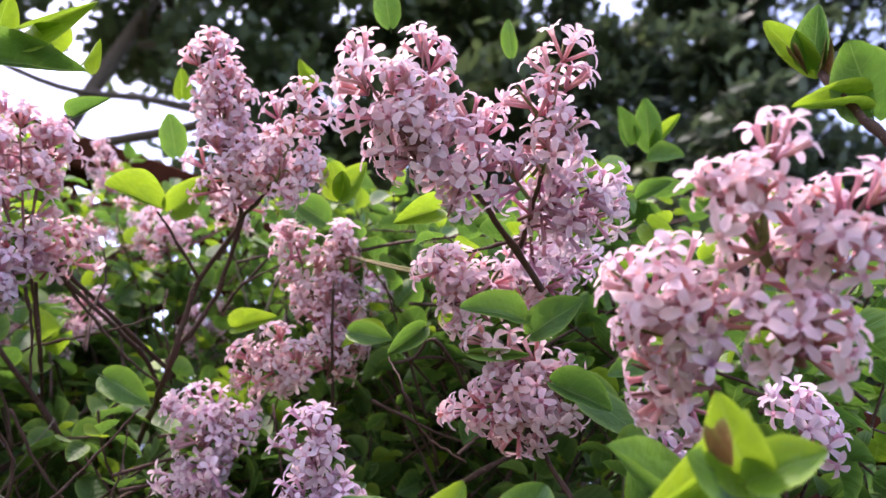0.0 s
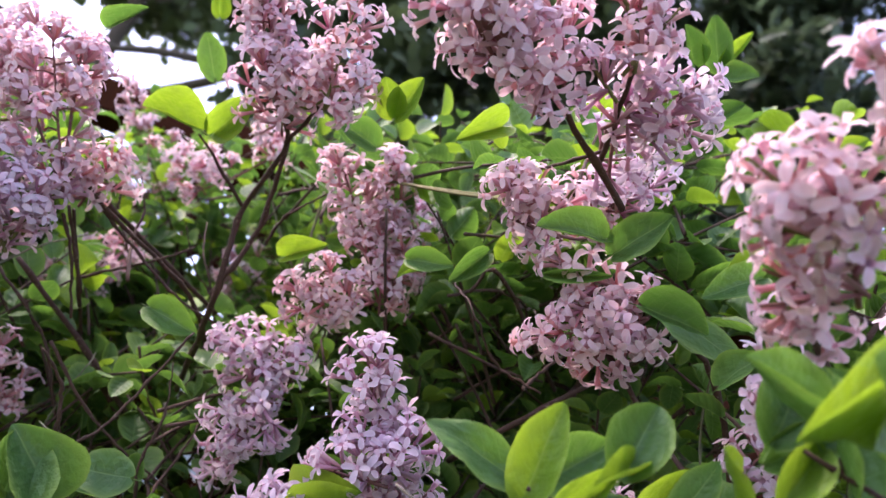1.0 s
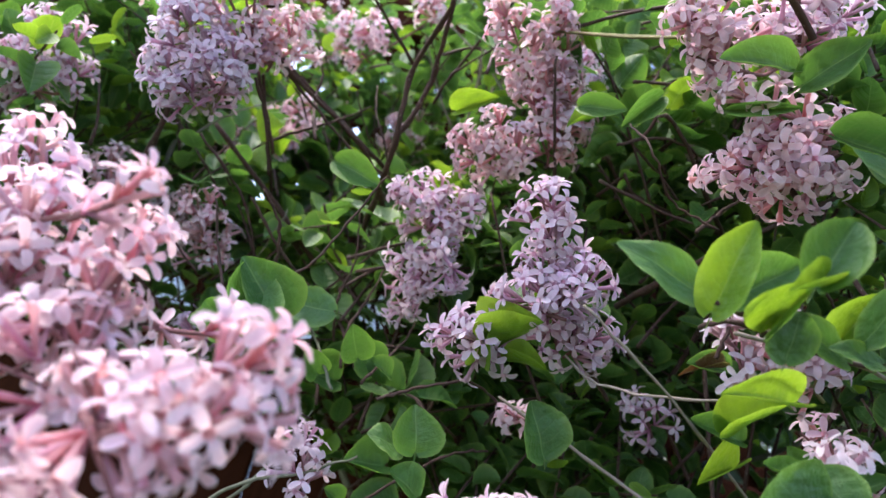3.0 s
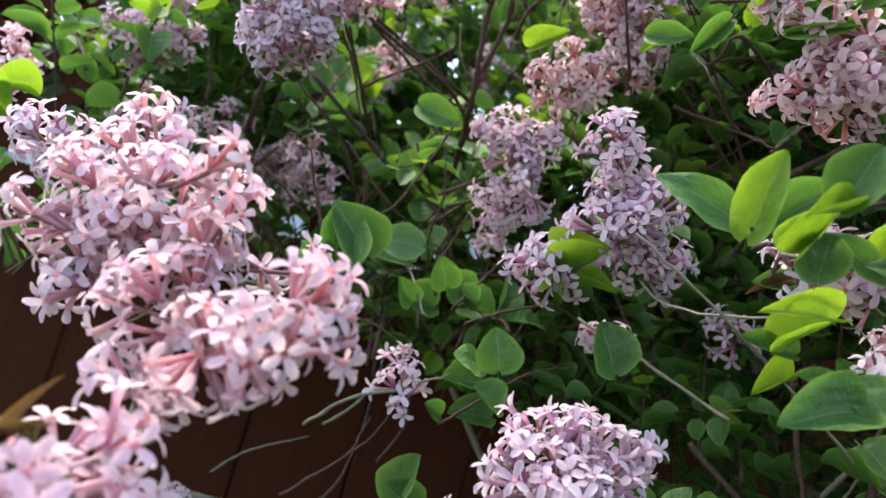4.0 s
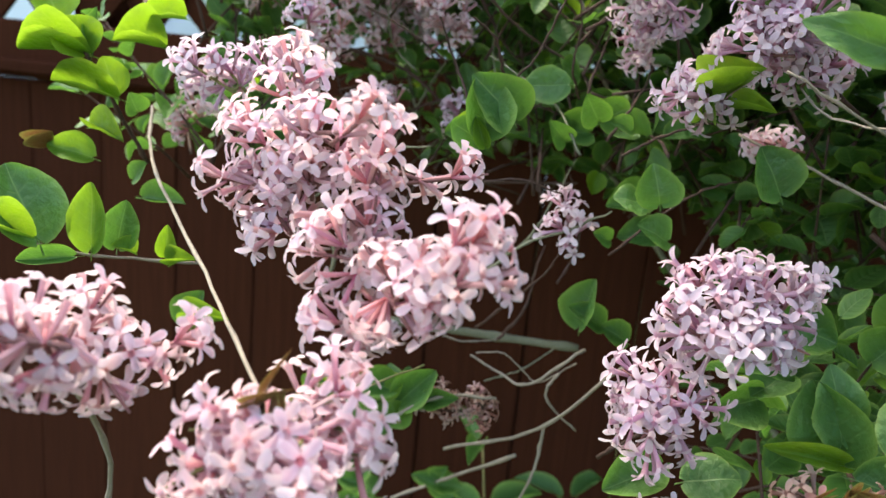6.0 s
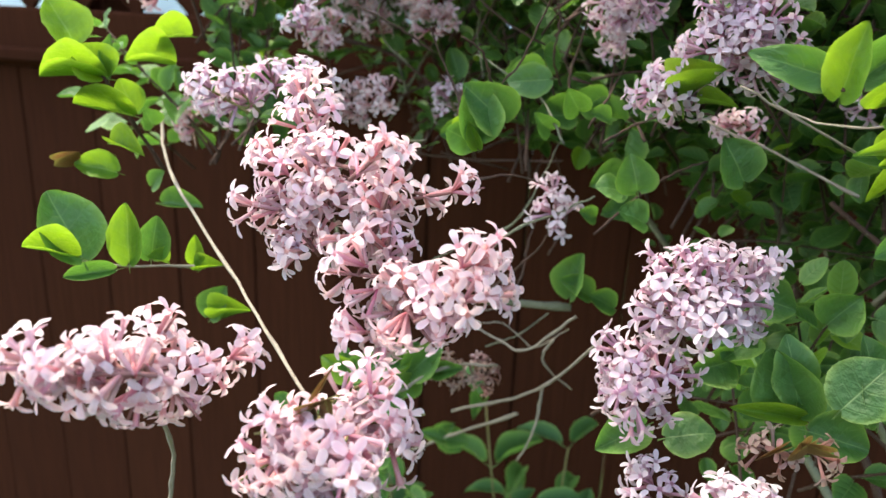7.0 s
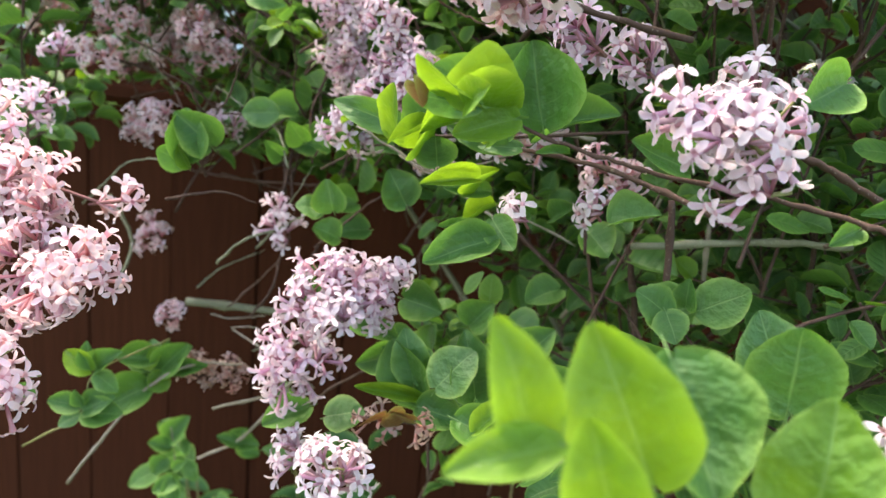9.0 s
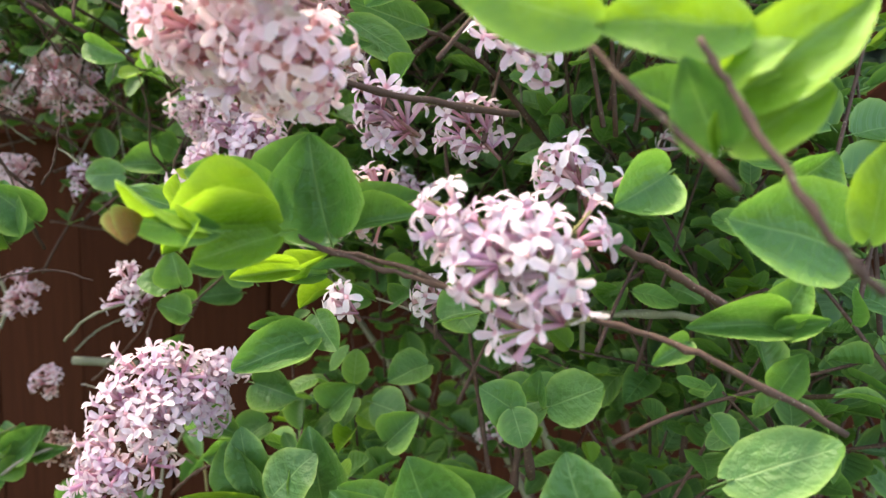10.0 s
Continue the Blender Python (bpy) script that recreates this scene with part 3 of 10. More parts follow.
flower_cluster('pink', [((-0.1116, 0.3876, 1.4581), (-0.1388, 0.3605, 1.4968), 0.0154, 46),
    ((-0.0991, 0.4000, 1.4321), (-0.1063, 0.3750, 1.4770), 0.0169, 49),
    ((-0.1014, 0.3979, 1.4658), (-0.1110, 0.3733, 1.5077), 0.0126, 33),
    ((-0.0952, 0.3971, 1.4421), (-0.0815, 0.3854, 1.4637), 0.0123, 20)], 'pale pink lilac flower cluster among leaves')
flower_cluster('pink', [((-0.1107, 0.3915, 1.4190), (-0.1459, 0.3776, 1.4180), 0.0142, 30),
    ((-0.1119, 0.3892, 1.4244), (-0.1350, 0.3736, 1.4353), 0.0135, 23)], 'pink lilac flower cluster among leaves')
flower_cluster('lavender', [((-0.1516, 0.4025, 1.3802), (-0.1681, 0.3856, 1.3979), 0.0182, 34),
    ((-0.1495, 0.3989, 1.3763), (-0.1255, 0.3905, 1.3954), 0.0127, 23),
    ((-0.1414, 0.3943, 1.3642), (-0.1486, 0.3960, 1.3384), 0.0183, 33),
    ((-0.1414, 0.3943, 1.3642), (-0.1288, 0.3900, 1.3662), 0.0117, 10),
    ((-0.1476, 0.4120, 1.3423), (-0.1616, 0.4066, 1.3313), 0.0135, 17)], 'dusky mauve lilac flower cluster in shade')
flower_cluster('lavender', [((-0.0759, 0.3418, 1.3681), (-0.0862, 0.3262, 1.3895), 0.0118, 19),
    ((-0.0661, 0.3417, 1.3450), (-0.0862, 0.3287, 1.3541), 0.0108, 15),
    ((-0.0629, 0.3379, 1.3425), (-0.0504, 0.3287, 1.3607), 0.0130, 19),
    ((-0.0654, 0.3350, 1.3341), (-0.0919, 0.3244, 1.3333), 0.0139, 23),
    ((-0.0559, 0.3618, 1.3263), (-0.0431, 0.3537, 1.3410), 0.0142, 19),
    ((-0.0733, 0.3465, 1.3570), (-0.0714, 0.3322, 1.3820), 0.0099, 15),
    ((-0.0635, 0.3600, 1.3265), (-0.0696, 0.3472, 1.3428), 0.0136, 18)], 'long lavender lilac flower cluster on a slender stem')
flower_cluster('lavender', [((-0.0847, 0.3331, 1.3133), (-0.1096, 0.3223, 1.3142), 0.0126, 20),
    ((-0.0872, 0.3324, 1.3137), (-0.1005, 0.3205, 1.3244), 0.0103, 12)], 'rounded lavender lilac flower cluster')
flower_cluster('pink', [((-0.0173, 0.2956, 1.4387), (-0.0466, 0.2787, 1.4536), 0.0124, 25),
    ((0.0016, 0.3329, 1.4666), (-0.0115, 0.3179, 1.4844), 0.0153, 25),
    ((-0.0243, 0.2940, 1.4389), (-0.0381, 0.2868, 1.4369), 0.0101, 9)], 'salmon-pink lilac flower cluster')
flower_cluster('pink', [((0.0132, 0.2950, 1.4202), (-0.0206, 0.2827, 1.4209), 0.0097, 18),
    ((0.0172, 0.2974, 1.4102), (-0.0221, 0.2920, 1.3893), 0.0112, 26),
    ((0.0197, 0.2985, 1.4089), (0.0003, 0.2983, 1.3856), 0.0128, 22),
    ((0.0172, 0.3006, 1.4164), (0.0218, 0.2924, 1.4283), 0.0087, 8),
    ((0.0142, 0.2956, 1.4135), (-0.0111, 0.2880, 1.4066), 0.0107, 16),
    ((0.0197, 0.2985, 1.4089), (0.0175, 0.2987, 1.3945), 0.0107, 10)], 'full pink lilac flower cluster hanging below leaves')
flower_cluster('lavender', [((0.1069, 0.2592, 1.3999), (0.0932, 0.2443, 1.4151), 0.0088, 11),
    ((0.1038, 0.2563, 1.4043), (0.1085, 0.2495, 1.4095), 0.0058, 6)], 'small lavender lilac flower cluster')
flower_cluster('lavender', [((0.0623, 0.2567, 1.3726), (0.0485, 0.2436, 1.3848), 0.0089, 10),
    ((0.0608, 0.2577, 1.3705), (0.0476, 0.2501, 1.3730), 0.0075, 6)], 'lavender lilac flower cluster in shade')
flower_cluster('pink', [((0.0314, 0.3037, 1.3261), (0.0024, 0.2861, 1.3451), 0.0107, 21),
    ((0.0319, 0.3023, 1.3321), (0.0104, 0.2945, 1.3208), 0.0068, 8),
    ((0.0303, 0.3062, 1.3363), (0.0185, 0.2956, 1.3476), 0.0089, 9)], 'pink lilac flower cluster behind a leafy twig')
flower_cluster('pink', [((0.0633, 0.3612, 1.3056), (0.0367, 0.3456, 1.3170), 0.0112, 19),
    ((0.0612, 0.3607, 1.3049), (0.0646, 0.3528, 1.3215), 0.0090, 9)], 'pale pink lilac flower cluster low in the bush')
flower_cluster('pink', [((-0.1905, 0.1817, 1.2918), (-0.1918, 0.1777, 1.3216), 0.0117, 20),
    ((-0.1748, 0.1705, 1.2767), (-0.1954, 0.1547, 1.2944), 0.0134, 25),
    ((-0.1691, 0.1680, 1.2755), (-0.1673, 0.1661, 1.3040), 0.0131, 22),
    ((-0.1781, 0.1647, 1.2716), (-0.2005, 0.1473, 1.2752), 0.0076, 12),
    ((-0.1759, 0.1631, 1.2604), (-0.1822, 0.1557, 1.2738), 0.0112, 12),
    ((-0.1459, 0.1725, 1.2766), (-0.1429, 0.1715, 1.3045), 0.0086, 13),
    ((-0.1472, 0.1692, 1.2742), (-0.1417, 0.1691, 1.2898), 0.0081, 7),
    ((-0.1471, 0.2001, 1.2774), (-0.1255, 0.2110, 1.2828), 0.0066, 8),
    ((-0.1437, 0.1538, 1.2957), (-0.1337, 0.1592, 1.3060), 0.0067, 6)], 'large sunlit pale pink lilac flower cluster')
flower_cluster('pink', [((-0.1288, 0.1584, 1.2582), (-0.1516, 0.1411, 1.2609), 0.0100, 16),
    ((-0.1101, 0.1439, 1.2579), (-0.0891, 0.1541, 1.2820), 0.0112, 21),
    ((-0.1064, 0.1425, 1.2558), (-0.0825, 0.1540, 1.2700), 0.0096, 15),
    ((-0.1133, 0.1418, 1.2540), (-0.1041, 0.1433, 1.2442), 0.0090, 8),
    ((-0.1262, 0.1453, 1.2441), (-0.1400, 0.1333, 1.2425), 0.0071, 7),
    ((-0.1208, 0.1492, 1.2584), (-0.1262, 0.1428, 1.2682), 0.0079, 6),
    ((-0.1275, 0.1505, 1.2468), (-0.1318, 0.1437, 1.2377), 0.0081, 6),
    ((-0.1491, 0.1621, 1.2696), (-0.1572, 0.1528, 1.2620), 0.0106, 10),
    ((-0.1372, 0.1608, 1.2650), (-0.1348, 0.1589, 1.2792), 0.0081, 7)], 'rounded sunlit pink lilac flower cluster')
flower_cluster('lavender', [((-0.1825, 0.1649, 1.2571), (-0.1899, 0.1558, 1.2512), 0.0076, 6)], 'small lavender lilac flower cluster')
flower_cluster('pink', [((-0.1579, 0.0717, 1.2484), (-0.1810, 0.0552, 1.2531), 0.0102, 17),
    ((-0.1892, 0.0952, 1.2313), (-0.1791, 0.1046, 1.2520), 0.0089, 12),
    ((-0.1632, 0.0790, 1.2438), (-0.1629, 0.0699, 1.2296), 0.0087, 9),
    ((-0.1798, 0.1013, 1.2317), (-0.1545, 0.1151, 1.2390), 0.0089, 14),
    ((-0.1725, 0.0932, 1.2312), (-0.1583, 0.0940, 1.2216), 0.0085, 8),
    ((-0.1764, 0.0771, 1.2442), (-0.1783, 0.0759, 1.2551), 0.0080, 6),
    ((-0.1669, 0.0669, 1.2440), (-0.1794, 0.0544, 1.2418), 0.0079, 8),
    ((-0.1680, 0.0599, 1.2501), (-0.1875, 0.0451, 1.2534), 0.0085, 12)], 'sunlit pink lilac flower cluster on a bent stem')
flower_cluster('pink', [((-0.1223, 0.1062, 1.2285), (-0.1365, 0.0924, 1.2263), 0.0102, 12),
    ((-0.1247, 0.1141, 1.2239), (-0.1056, 0.1276, 1.2396), 0.0070, 10),
    ((-0.1244, 0.1137, 1.2222), (-0.0969, 0.1252, 1.2187), 0.0093, 15),
    ((-0.1178, 0.1037, 1.2275), (-0.1165, 0.0946, 1.2120), 0.0125, 15),
    ((-0.1210, 0.1048, 1.2258), (-0.1370, 0.0856, 1.2124), 0.0093, 15),
    ((-0.1139, 0.1042, 1.2288), (-0.0989, 0.1039, 1.2140), 0.0107, 14),
    ((-0.1180, 0.1015, 1.2286), (-0.1065, 0.0979, 1.2105), 0.0099, 13),
    ((-0.1230, 0.1202, 1.2206), (-0.0986, 0.1335, 1.2276), 0.0058, 8),
    ((-0.1293, 0.1250, 1.2275), (-0.1149, 0.1329, 1.2369), 0.0055, 6),
    ((-0.1183, 0.1016, 1.2227), (-0.1218, 0.0883, 1.2038), 0.0117, 17),
    ((-0.1115, 0.1039, 1.2241), (-0.0997, 0.0999, 1.2046), 0.0107, 15)], 'sunlit pink lilac flower cluster with browned centre')
flower_cluster('lavender', [((-0.0464, 0.2603, 1.2298), (-0.0648, 0.2538, 1.2583), 0.0146, 29),
    ((-0.0445, 0.2616, 1.2299), (-0.0499, 0.2645, 1.2624), 0.0140, 27),
    ((-0.0415, 0.2676, 1.2312), (-0.0296, 0.2784, 1.2558), 0.0118, 20),
    ((-0.0355, 0.2714, 1.2315), (-0.0231, 0.2725, 1.2293), 0.0083, 7),
    ((-0.0539, 0.2533, 1.2301), (-0.0724, 0.2404, 1.2420), 0.0116, 16),
    ((-0.0422, 0.2498, 1.2344), (-0.0493, 0.2411, 1.2379), 0.0124, 10),
    ((-0.0322, 0.2846, 1.2512), (-0.0217, 0.2860, 1.2531), 0.0054, 6)], 'domed lavender lilac flower cluster')
flower_cluster('lavender', [((-0.0663, 0.2593, 1.2007), (-0.0839, 0.2471, 1.2137), 0.0136, 20),
    ((-0.0654, 0.2483, 1.2028), (-0.0705, 0.2331, 1.1865), 0.0144, 21),
    ((-0.0601, 0.2633, 1.2010), (-0.0492, 0.2658, 1.2060), 0.0074, 6),
    ((-0.0704, 0.2468, 1.2071), (-0.0688, 0.2384, 1.1979), 0.0132, 12)], 'drooping lavender lilac flower cluster')
flower_cluster('lavender', [((-0.0500, 0.2410, 1.1574), (-0.0645, 0.2297, 1.1674), 0.0120, 14)], 'lavender lilac flower cluster in shade')
flower_cluster('pale', [((-0.0115, 0.2098, 1.1675), (-0.0213, 0.2071, 1.1936), 0.0138, 22),
    ((-0.0158, 0.2131, 1.1667), (-0.0074, 0.2193, 1.1900), 0.0089, 12)], 'whitish-pink lilac flower cluster')
flower_cluster('lavender', [((0.1222, 0.2030, 1.3504), (0.0966, 0.1925, 1.3629), 0.0089, 14),
    ((0.1277, 0.1937, 1.3492), (0.1102, 0.1826, 1.3477), 0.0089, 10),
    ((0.1298, 0.2086, 1.3476), (0.1388, 0.2129, 1.3626), 0.0091, 10),
    ((0.1291, 0.2029, 1.3482), (0.1228, 0.2005, 1.3612), 0.0085, 7),
    ((0.1384, 0.2003, 1.3338), (0.1223, 0.1889, 1.3296), 0.0076, 8),
    ((0.1343, 0.1952, 1.3453), (0.1329, 0.1900, 1.3412), 0.0074, 6),
    ((0.1175, 0.1955, 1.3505), (0.1136, 0.1930, 1.3597), 0.0079, 6)], 'fresh lavender-pink lilac flower cluster with long tubes')
flower_cluster('pale', [((0.1266, 0.2553, 1.3590), (0.1200, 0.2536, 1.3774), 0.0088, 10),
    ((0.1242, 0.2570, 1.3605), (0.1127, 0.2498, 1.3671), 0.0059, 6)], 'whitish lavender lilac flower cluster')
flower_cluster('lavender', [((0.0773, 0.3036, 1.3634), (0.0599, 0.2960, 1.3802), 0.0120, 18)], 'small lavender lilac flower cluster')
flower_cluster('lavender', [((-0.2759, 0.2213, 1.2983), (-0.2938, 0.2082, 1.3111), 0.0129, 21),
    ((-0.2707, 0.2249, 1.3003), (-0.2787, 0.2168, 1.3125), 0.0097, 10)], 'small pale lavender lilac flower cluster')
flower_cluster('lavender', [((-0.2690, 0.2401, 1.3077), (-0.2716, 0.2361, 1.3237), 0.0091, 9)], 'small pale lavender lilac flower cluster')
flower_cluster('lavender', [((-0.2575, 0.2457, 1.3055), (-0.2453, 0.2497, 1.3214), 0.0107, 12)], 'small pale lavender lilac flower cluster')
flower_cluster('lavender', [((-0.3043, 0.3011, 1.3354), (-0.3045, 0.2969, 1.3498), 0.0103, 10)], 'small pale lavender lilac flower cluster')
flower_cluster('lavender', [((-0.1518, 0.3503, 1.2323), (-0.1613, 0.3448, 1.2583), 0.0112, 18)], 'faded small lilac flower cluster')
flower_cluster('dried', [((-0.2341, 0.3540, 1.1085), (-0.2228, 0.3599, 1.1233), 0.0140, 26),
    ((-0.2133, 0.3663, 1.1087), (-0.2012, 0.3722, 1.1220), 0.0135, 26)], 'dried brownish lilac flower cluster')
flower_cluster('pale', [((0.0364, 0.2722, 1.2955), (0.0299, 0.2665, 1.3066), 0.0068, 6)], 'tiny whitish lilac flower cluster')
flower_cluster('pale', [((0.0645, 0.2896, 1.3017), (0.0588, 0.2839, 1.3116), 0.0056, 6)], 'tiny whitish lilac flower cluster')
flower_cluster('pale', [((0.0096, 0.3017, 1.3211), (-0.0014, 0.2959, 1.3415), 0.0081, 10)], 'small whitish lilac flower cluster')
flower_cluster('pale', [((0.0561, 0.4410, 1.1634), (0.0485, 0.4317, 1.1748), 0.0084, 6)], 'tiny whitish lilac flower cluster')
flower_cluster('pink', [((-0.3786, 0.6086, 1.5621), (-0.3845, 0.5658, 1.6153), 0.0289, 44)], 'pink lilac flower cluster deep in the bush')
flower_cluster('pink', [((-0.3456, 0.5599, 1.4511), (-0.3693, 0.5338, 1.4733), 0.0247, 44)], 'pink lilac flower cluster deep in the bush')
flower_cluster('pink', [((-0.3983, 0.5797, 1.6087), (-0.4096, 0.5477, 1.6413), 0.0131, 23)], 'slender pink lilac flower cluster against the sky')
flower_cluster('pink', [((-0.2617, 0.6506, 1.5163), (-0.2983, 0.6279, 1.5260), 0.0236, 44)], 'pink lilac flower cluster deep in the bush')
flower_cluster('pink', [((-0.0855, 0.5554, 1.5240), (-0.1027, 0.5338, 1.5398), 0.0180, 23)], 'pink lilac flower cluster deep in the bush')
flower_cluster('pink', [((-0.3860, 0.5721, 1.4545), (-0.3949, 0.5559, 1.4802), 0.0262, 42)], 'pink lilac flower cluster deep in the bush')
flower_cluster('pink', [((-0.3839, 0.5094, 1.3412), (-0.3927, 0.4944, 1.3713), 0.0195, 30)], 'pink lilac flower cluster deep in the bush')
flower_cluster('pink', [((-0.4729, 0.3330, 1.3514), (-0.4937, 0.3202, 1.3792), 0.0202, 35)], 'pink lilac flower cluster deep in the bush')
flower_cluster('pink', [((-0.3695, 0.4136, 1.3529), (-0.3770, 0.4085, 1.3831), 0.0209, 32)], 'pink lilac flower cluster deep in the bush')
flower_cluster('pink', [((-0.3021, 0.4256, 1.3494), (-0.3130, 0.4171, 1.3741), 0.0157, 20)], 'pink lilac flower cluster deep in the bush')
flower_cluster('pink', [((-0.3232, 0.5369, 1.4889), (-0.3438, 0.5343, 1.4574), 0.0180, 28)], 'pink lilac flower cluster deep in the bush')
flower_cluster('pink', [((-0.2745, 0.5230, 1.5546), (-0.2916, 0.5068, 1.5616), 0.0180, 21)], 'pink lilac flower cluster deep in the bush')
flower_cluster('lavender', [((-0.1015, 0.4516, 1.4992), (-0.1089, 0.4319, 1.5171), 0.0150, 25)], 'lavender lilac flower cluster deep in the bush')
flower_cluster('dried', [((-0.0082, 0.2479, 1.1877), (-0.0237, 0.2351, 1.1941), 0.0081, 9),
    ((0.0035, 0.2546, 1.1888), (0.0134, 0.2523, 1.1845), 0.0054, 6)], 'withered lilac flower remains with brown stalks')
flower_cluster('pink', [((-0.1090, 0.3738, 1.4918), (-0.1052, 0.3587, 1.5065), 0.0113, 14),
    ((-0.0258, 0.2931, 1.4506), (-0.0450, 0.2814, 1.4565), 0.0111, 15),
    ((-0.0167, 0.3020, 1.4576), (-0.0132, 0.2937, 1.4628), 0.0064, 6)], 'pink lilac flower cluster in shade')
flower_cluster('lavender', [((-0.0136, 0.4445, 1.3094), (-0.0241, 0.4308, 1.3263), 0.0105, 13)], 'lavender lilac flower cluster low in the bush')
flower_cluster('pale', [((0.1930, 0.1891, 1.2690), (0.1773, 0.1821, 1.2784), 0.0082, 8),
    ((0.1930, 0.1891, 1.2690), (0.2000, 0.1923, 1.2817), 0.0060, 6)], 'whitish-pink lilac flower cluster low in the bush')
flower_cluster('pale', [((0.1669, 0.2347, 1.2314), (0.1626, 0.2329, 1.2463), 0.0078, 6),
    ((0.1722, 0.2370, 1.2319), (0.1766, 0.2390, 1.2479), 0.0058, 6)], 'whitish lilac flower cluster low in the bush')
flower_cluster('pale', [((0.1483, 0.3776, 1.3649), (0.1363, 0.3701, 1.3769), 0.0081, 8)], 'small faded lilac flower cluster in shade')
flower_cluster('pink', [((-0.3826, 0.4679, 1.3272), (-0.3907, 0.4627, 1.3577), 0.0186, 27)], 'pink lilac flower cluster deep in the bush')
flower_cluster('pink', [((-0.4354, 0.4799, 1.3150), (-0.4438, 0.4676, 1.3288), 0.0148, 14)], 'pink lilac flower cluster deep in the bush')
flower_cluster('pink', [((-0.4205, 0.3807, 1.3503), (-0.4300, 0.3728, 1.3757), 0.0209, 30)], 'pale pink lilac flower cluster deep in the bush')
flower_cluster('pink', [((-0.3575, 0.3822, 1.3246), (-0.3665, 0.3734, 1.3454), 0.0180, 21)], 'pale pink lilac flower cluster deep in the bush')
flower_cluster('pink', [((-0.3233, 0.4103, 1.2827), (-0.3355, 0.3971, 1.2955), 0.0163, 17)], 'pale pink lilac flower cluster deep in the bush')
flower_cluster('pink', [((-0.4288, 0.3261, 1.2645), (-0.4387, 0.3143, 1.2773), 0.0180, 19)], 'pink lilac flower cluster deep in the bush')
flower_cluster('pink', [((-0.3599, 0.4343, 1.2706), (-0.3764, 0.4221, 1.2875), 0.0209, 29)], 'pale pink lilac flower cluster deep in the bush')
flower_cluster('pink', [((-0.3051, 0.4531, 1.3358), (-0.3201, 0.4453, 1.3645), 0.0202, 32)], 'pink lilac flower cluster deep in the bush')
flower_cluster('lavender', [((-0.2847, 0.4442, 1.2762), (-0.2943, 0.4364, 1.2977), 0.0157, 18)], 'lavender lilac flower cluster deep in the bush')
flower_cluster('pink', [((-0.2972, 0.5430, 1.5460), (-0.3220, 0.5205, 1.5647), 0.0209, 35),
    ((-0.2257, 0.4801, 1.5521), (-0.2280, 0.4640, 1.5700), 0.0144, 22)], 'pale pink lilac flower cluster deep in the bush')
flower_cluster('pink', [((-0.3576, 0.5475, 1.4402), (-0.3810, 0.5317, 1.4426), 0.0202, 28)], 'pale pink lilac flower cluster deep in the bush')
flower_cluster('pink', [((-0.3776, 0.5192, 1.3584), (-0.3979, 0.4987, 1.3773), 0.0165, 35)], 'pink lilac flower cluster deep in the bush')
flower_cluster('pink', [((-0.0315, 0.4906, 1.4917), (-0.0496, 0.4750, 1.5011), 0.0112, 16)], 'pink lilac flower cluster deep in the bush')
flower_cluster('lavender', [((-0.0180, 0.5081, 1.5113), (-0.0420, 0.4954, 1.5085), 0.0117, 17)], 'lavender lilac flower cluster deep in the bush')
flower_cluster('pink', [((-0.3658, 0.4473, 1.1693), (-0.3784, 0.4355, 1.1846), 0.0198, 23)], 'small dried pink lilac flower cluster by the fence')
flower_cluster('pink', [((-0.3343, 0.4414, 1.1047), (-0.3464, 0.4287, 1.1163), 0.0148, 14)], 'small faded lilac flower cluster by the fence')
flower_cluster('pink', [((-0.0648, 0.4123, 1.2915), (-0.0877, 0.3984, 1.2950), 0.0100, 14)], 'faded pink lilac flower cluster low in the bush')

# ---- the bush: leaves that stand out ----
leaf((-0.2393, 0.2255, 1.4643), (-0.1898, 0.2198, 1.4704), (-0.09, -0.97, -0.22), 0.30, 0)
leaf((-0.2229, 0.2253, 1.4894), (-0.1943, 0.2148, 1.4989), (0.15, -0.41, -0.90), 0.33, 1)
leaf((-0.2115, 0.2308, 1.4824), (-0.2174, 0.2192, 1.4852), (0.88, -0.47, -0.10), 0.84, 1)
leaf((-0.1996, 0.2330, 1.4816), (-0.1900, 0.2229, 1.4855), (0.42, 0.05, -0.91), 0.43, 1)
leaf((-0.2382, 0.2271, 1.4825), (-0.2283, 0.2133, 1.4931), (0.69, -0.06, -0.72), 0.50, 1)
leaf((-0.2307, 0.2830, 1.4875), (-0.2144, 0.2728, 1.4934), (-0.22, -0.72, -0.66), 0.43, 0)
leaf((-0.2011, 0.3388, 1.4778), (-0.2279, 0.3253, 1.4788), (0.44, -0.88, -0.18), 0.51, 1)
leaf((-0.1940, 0.3394, 1.4785), (-0.1744, 0.3242, 1.4940), (0.12, -0.63, -0.77), 0.57, 1)
leaf((-0.2227, 0.3649, 1.5289), (-0.2285, 0.3459, 1.5448), (0.61, -0.61, -0.50), 0.64, 0)
leaf((-0.2267, 0.3474, 1.5592), (-0.2269, 0.3329, 1.5685), (0.54, -0.46, -0.70), 0.63, 1)
leaf((-0.1033, 0.3195, 1.4955), (-0.1083, 0.3036, 1.5060), (0.27, -0.59, -0.76), 0.78, 1)
leaf((-0.1019, 0.3195, 1.4958), (-0.0916, 0.3043, 1.5089), (-0.13, -0.70, -0.71), 0.61, 1)
leaf((-0.1016, 0.2899, 1.5899), (-0.1077, 0.2730, 1.6020), (0.24, -0.62, -0.75), 0.67, 0)
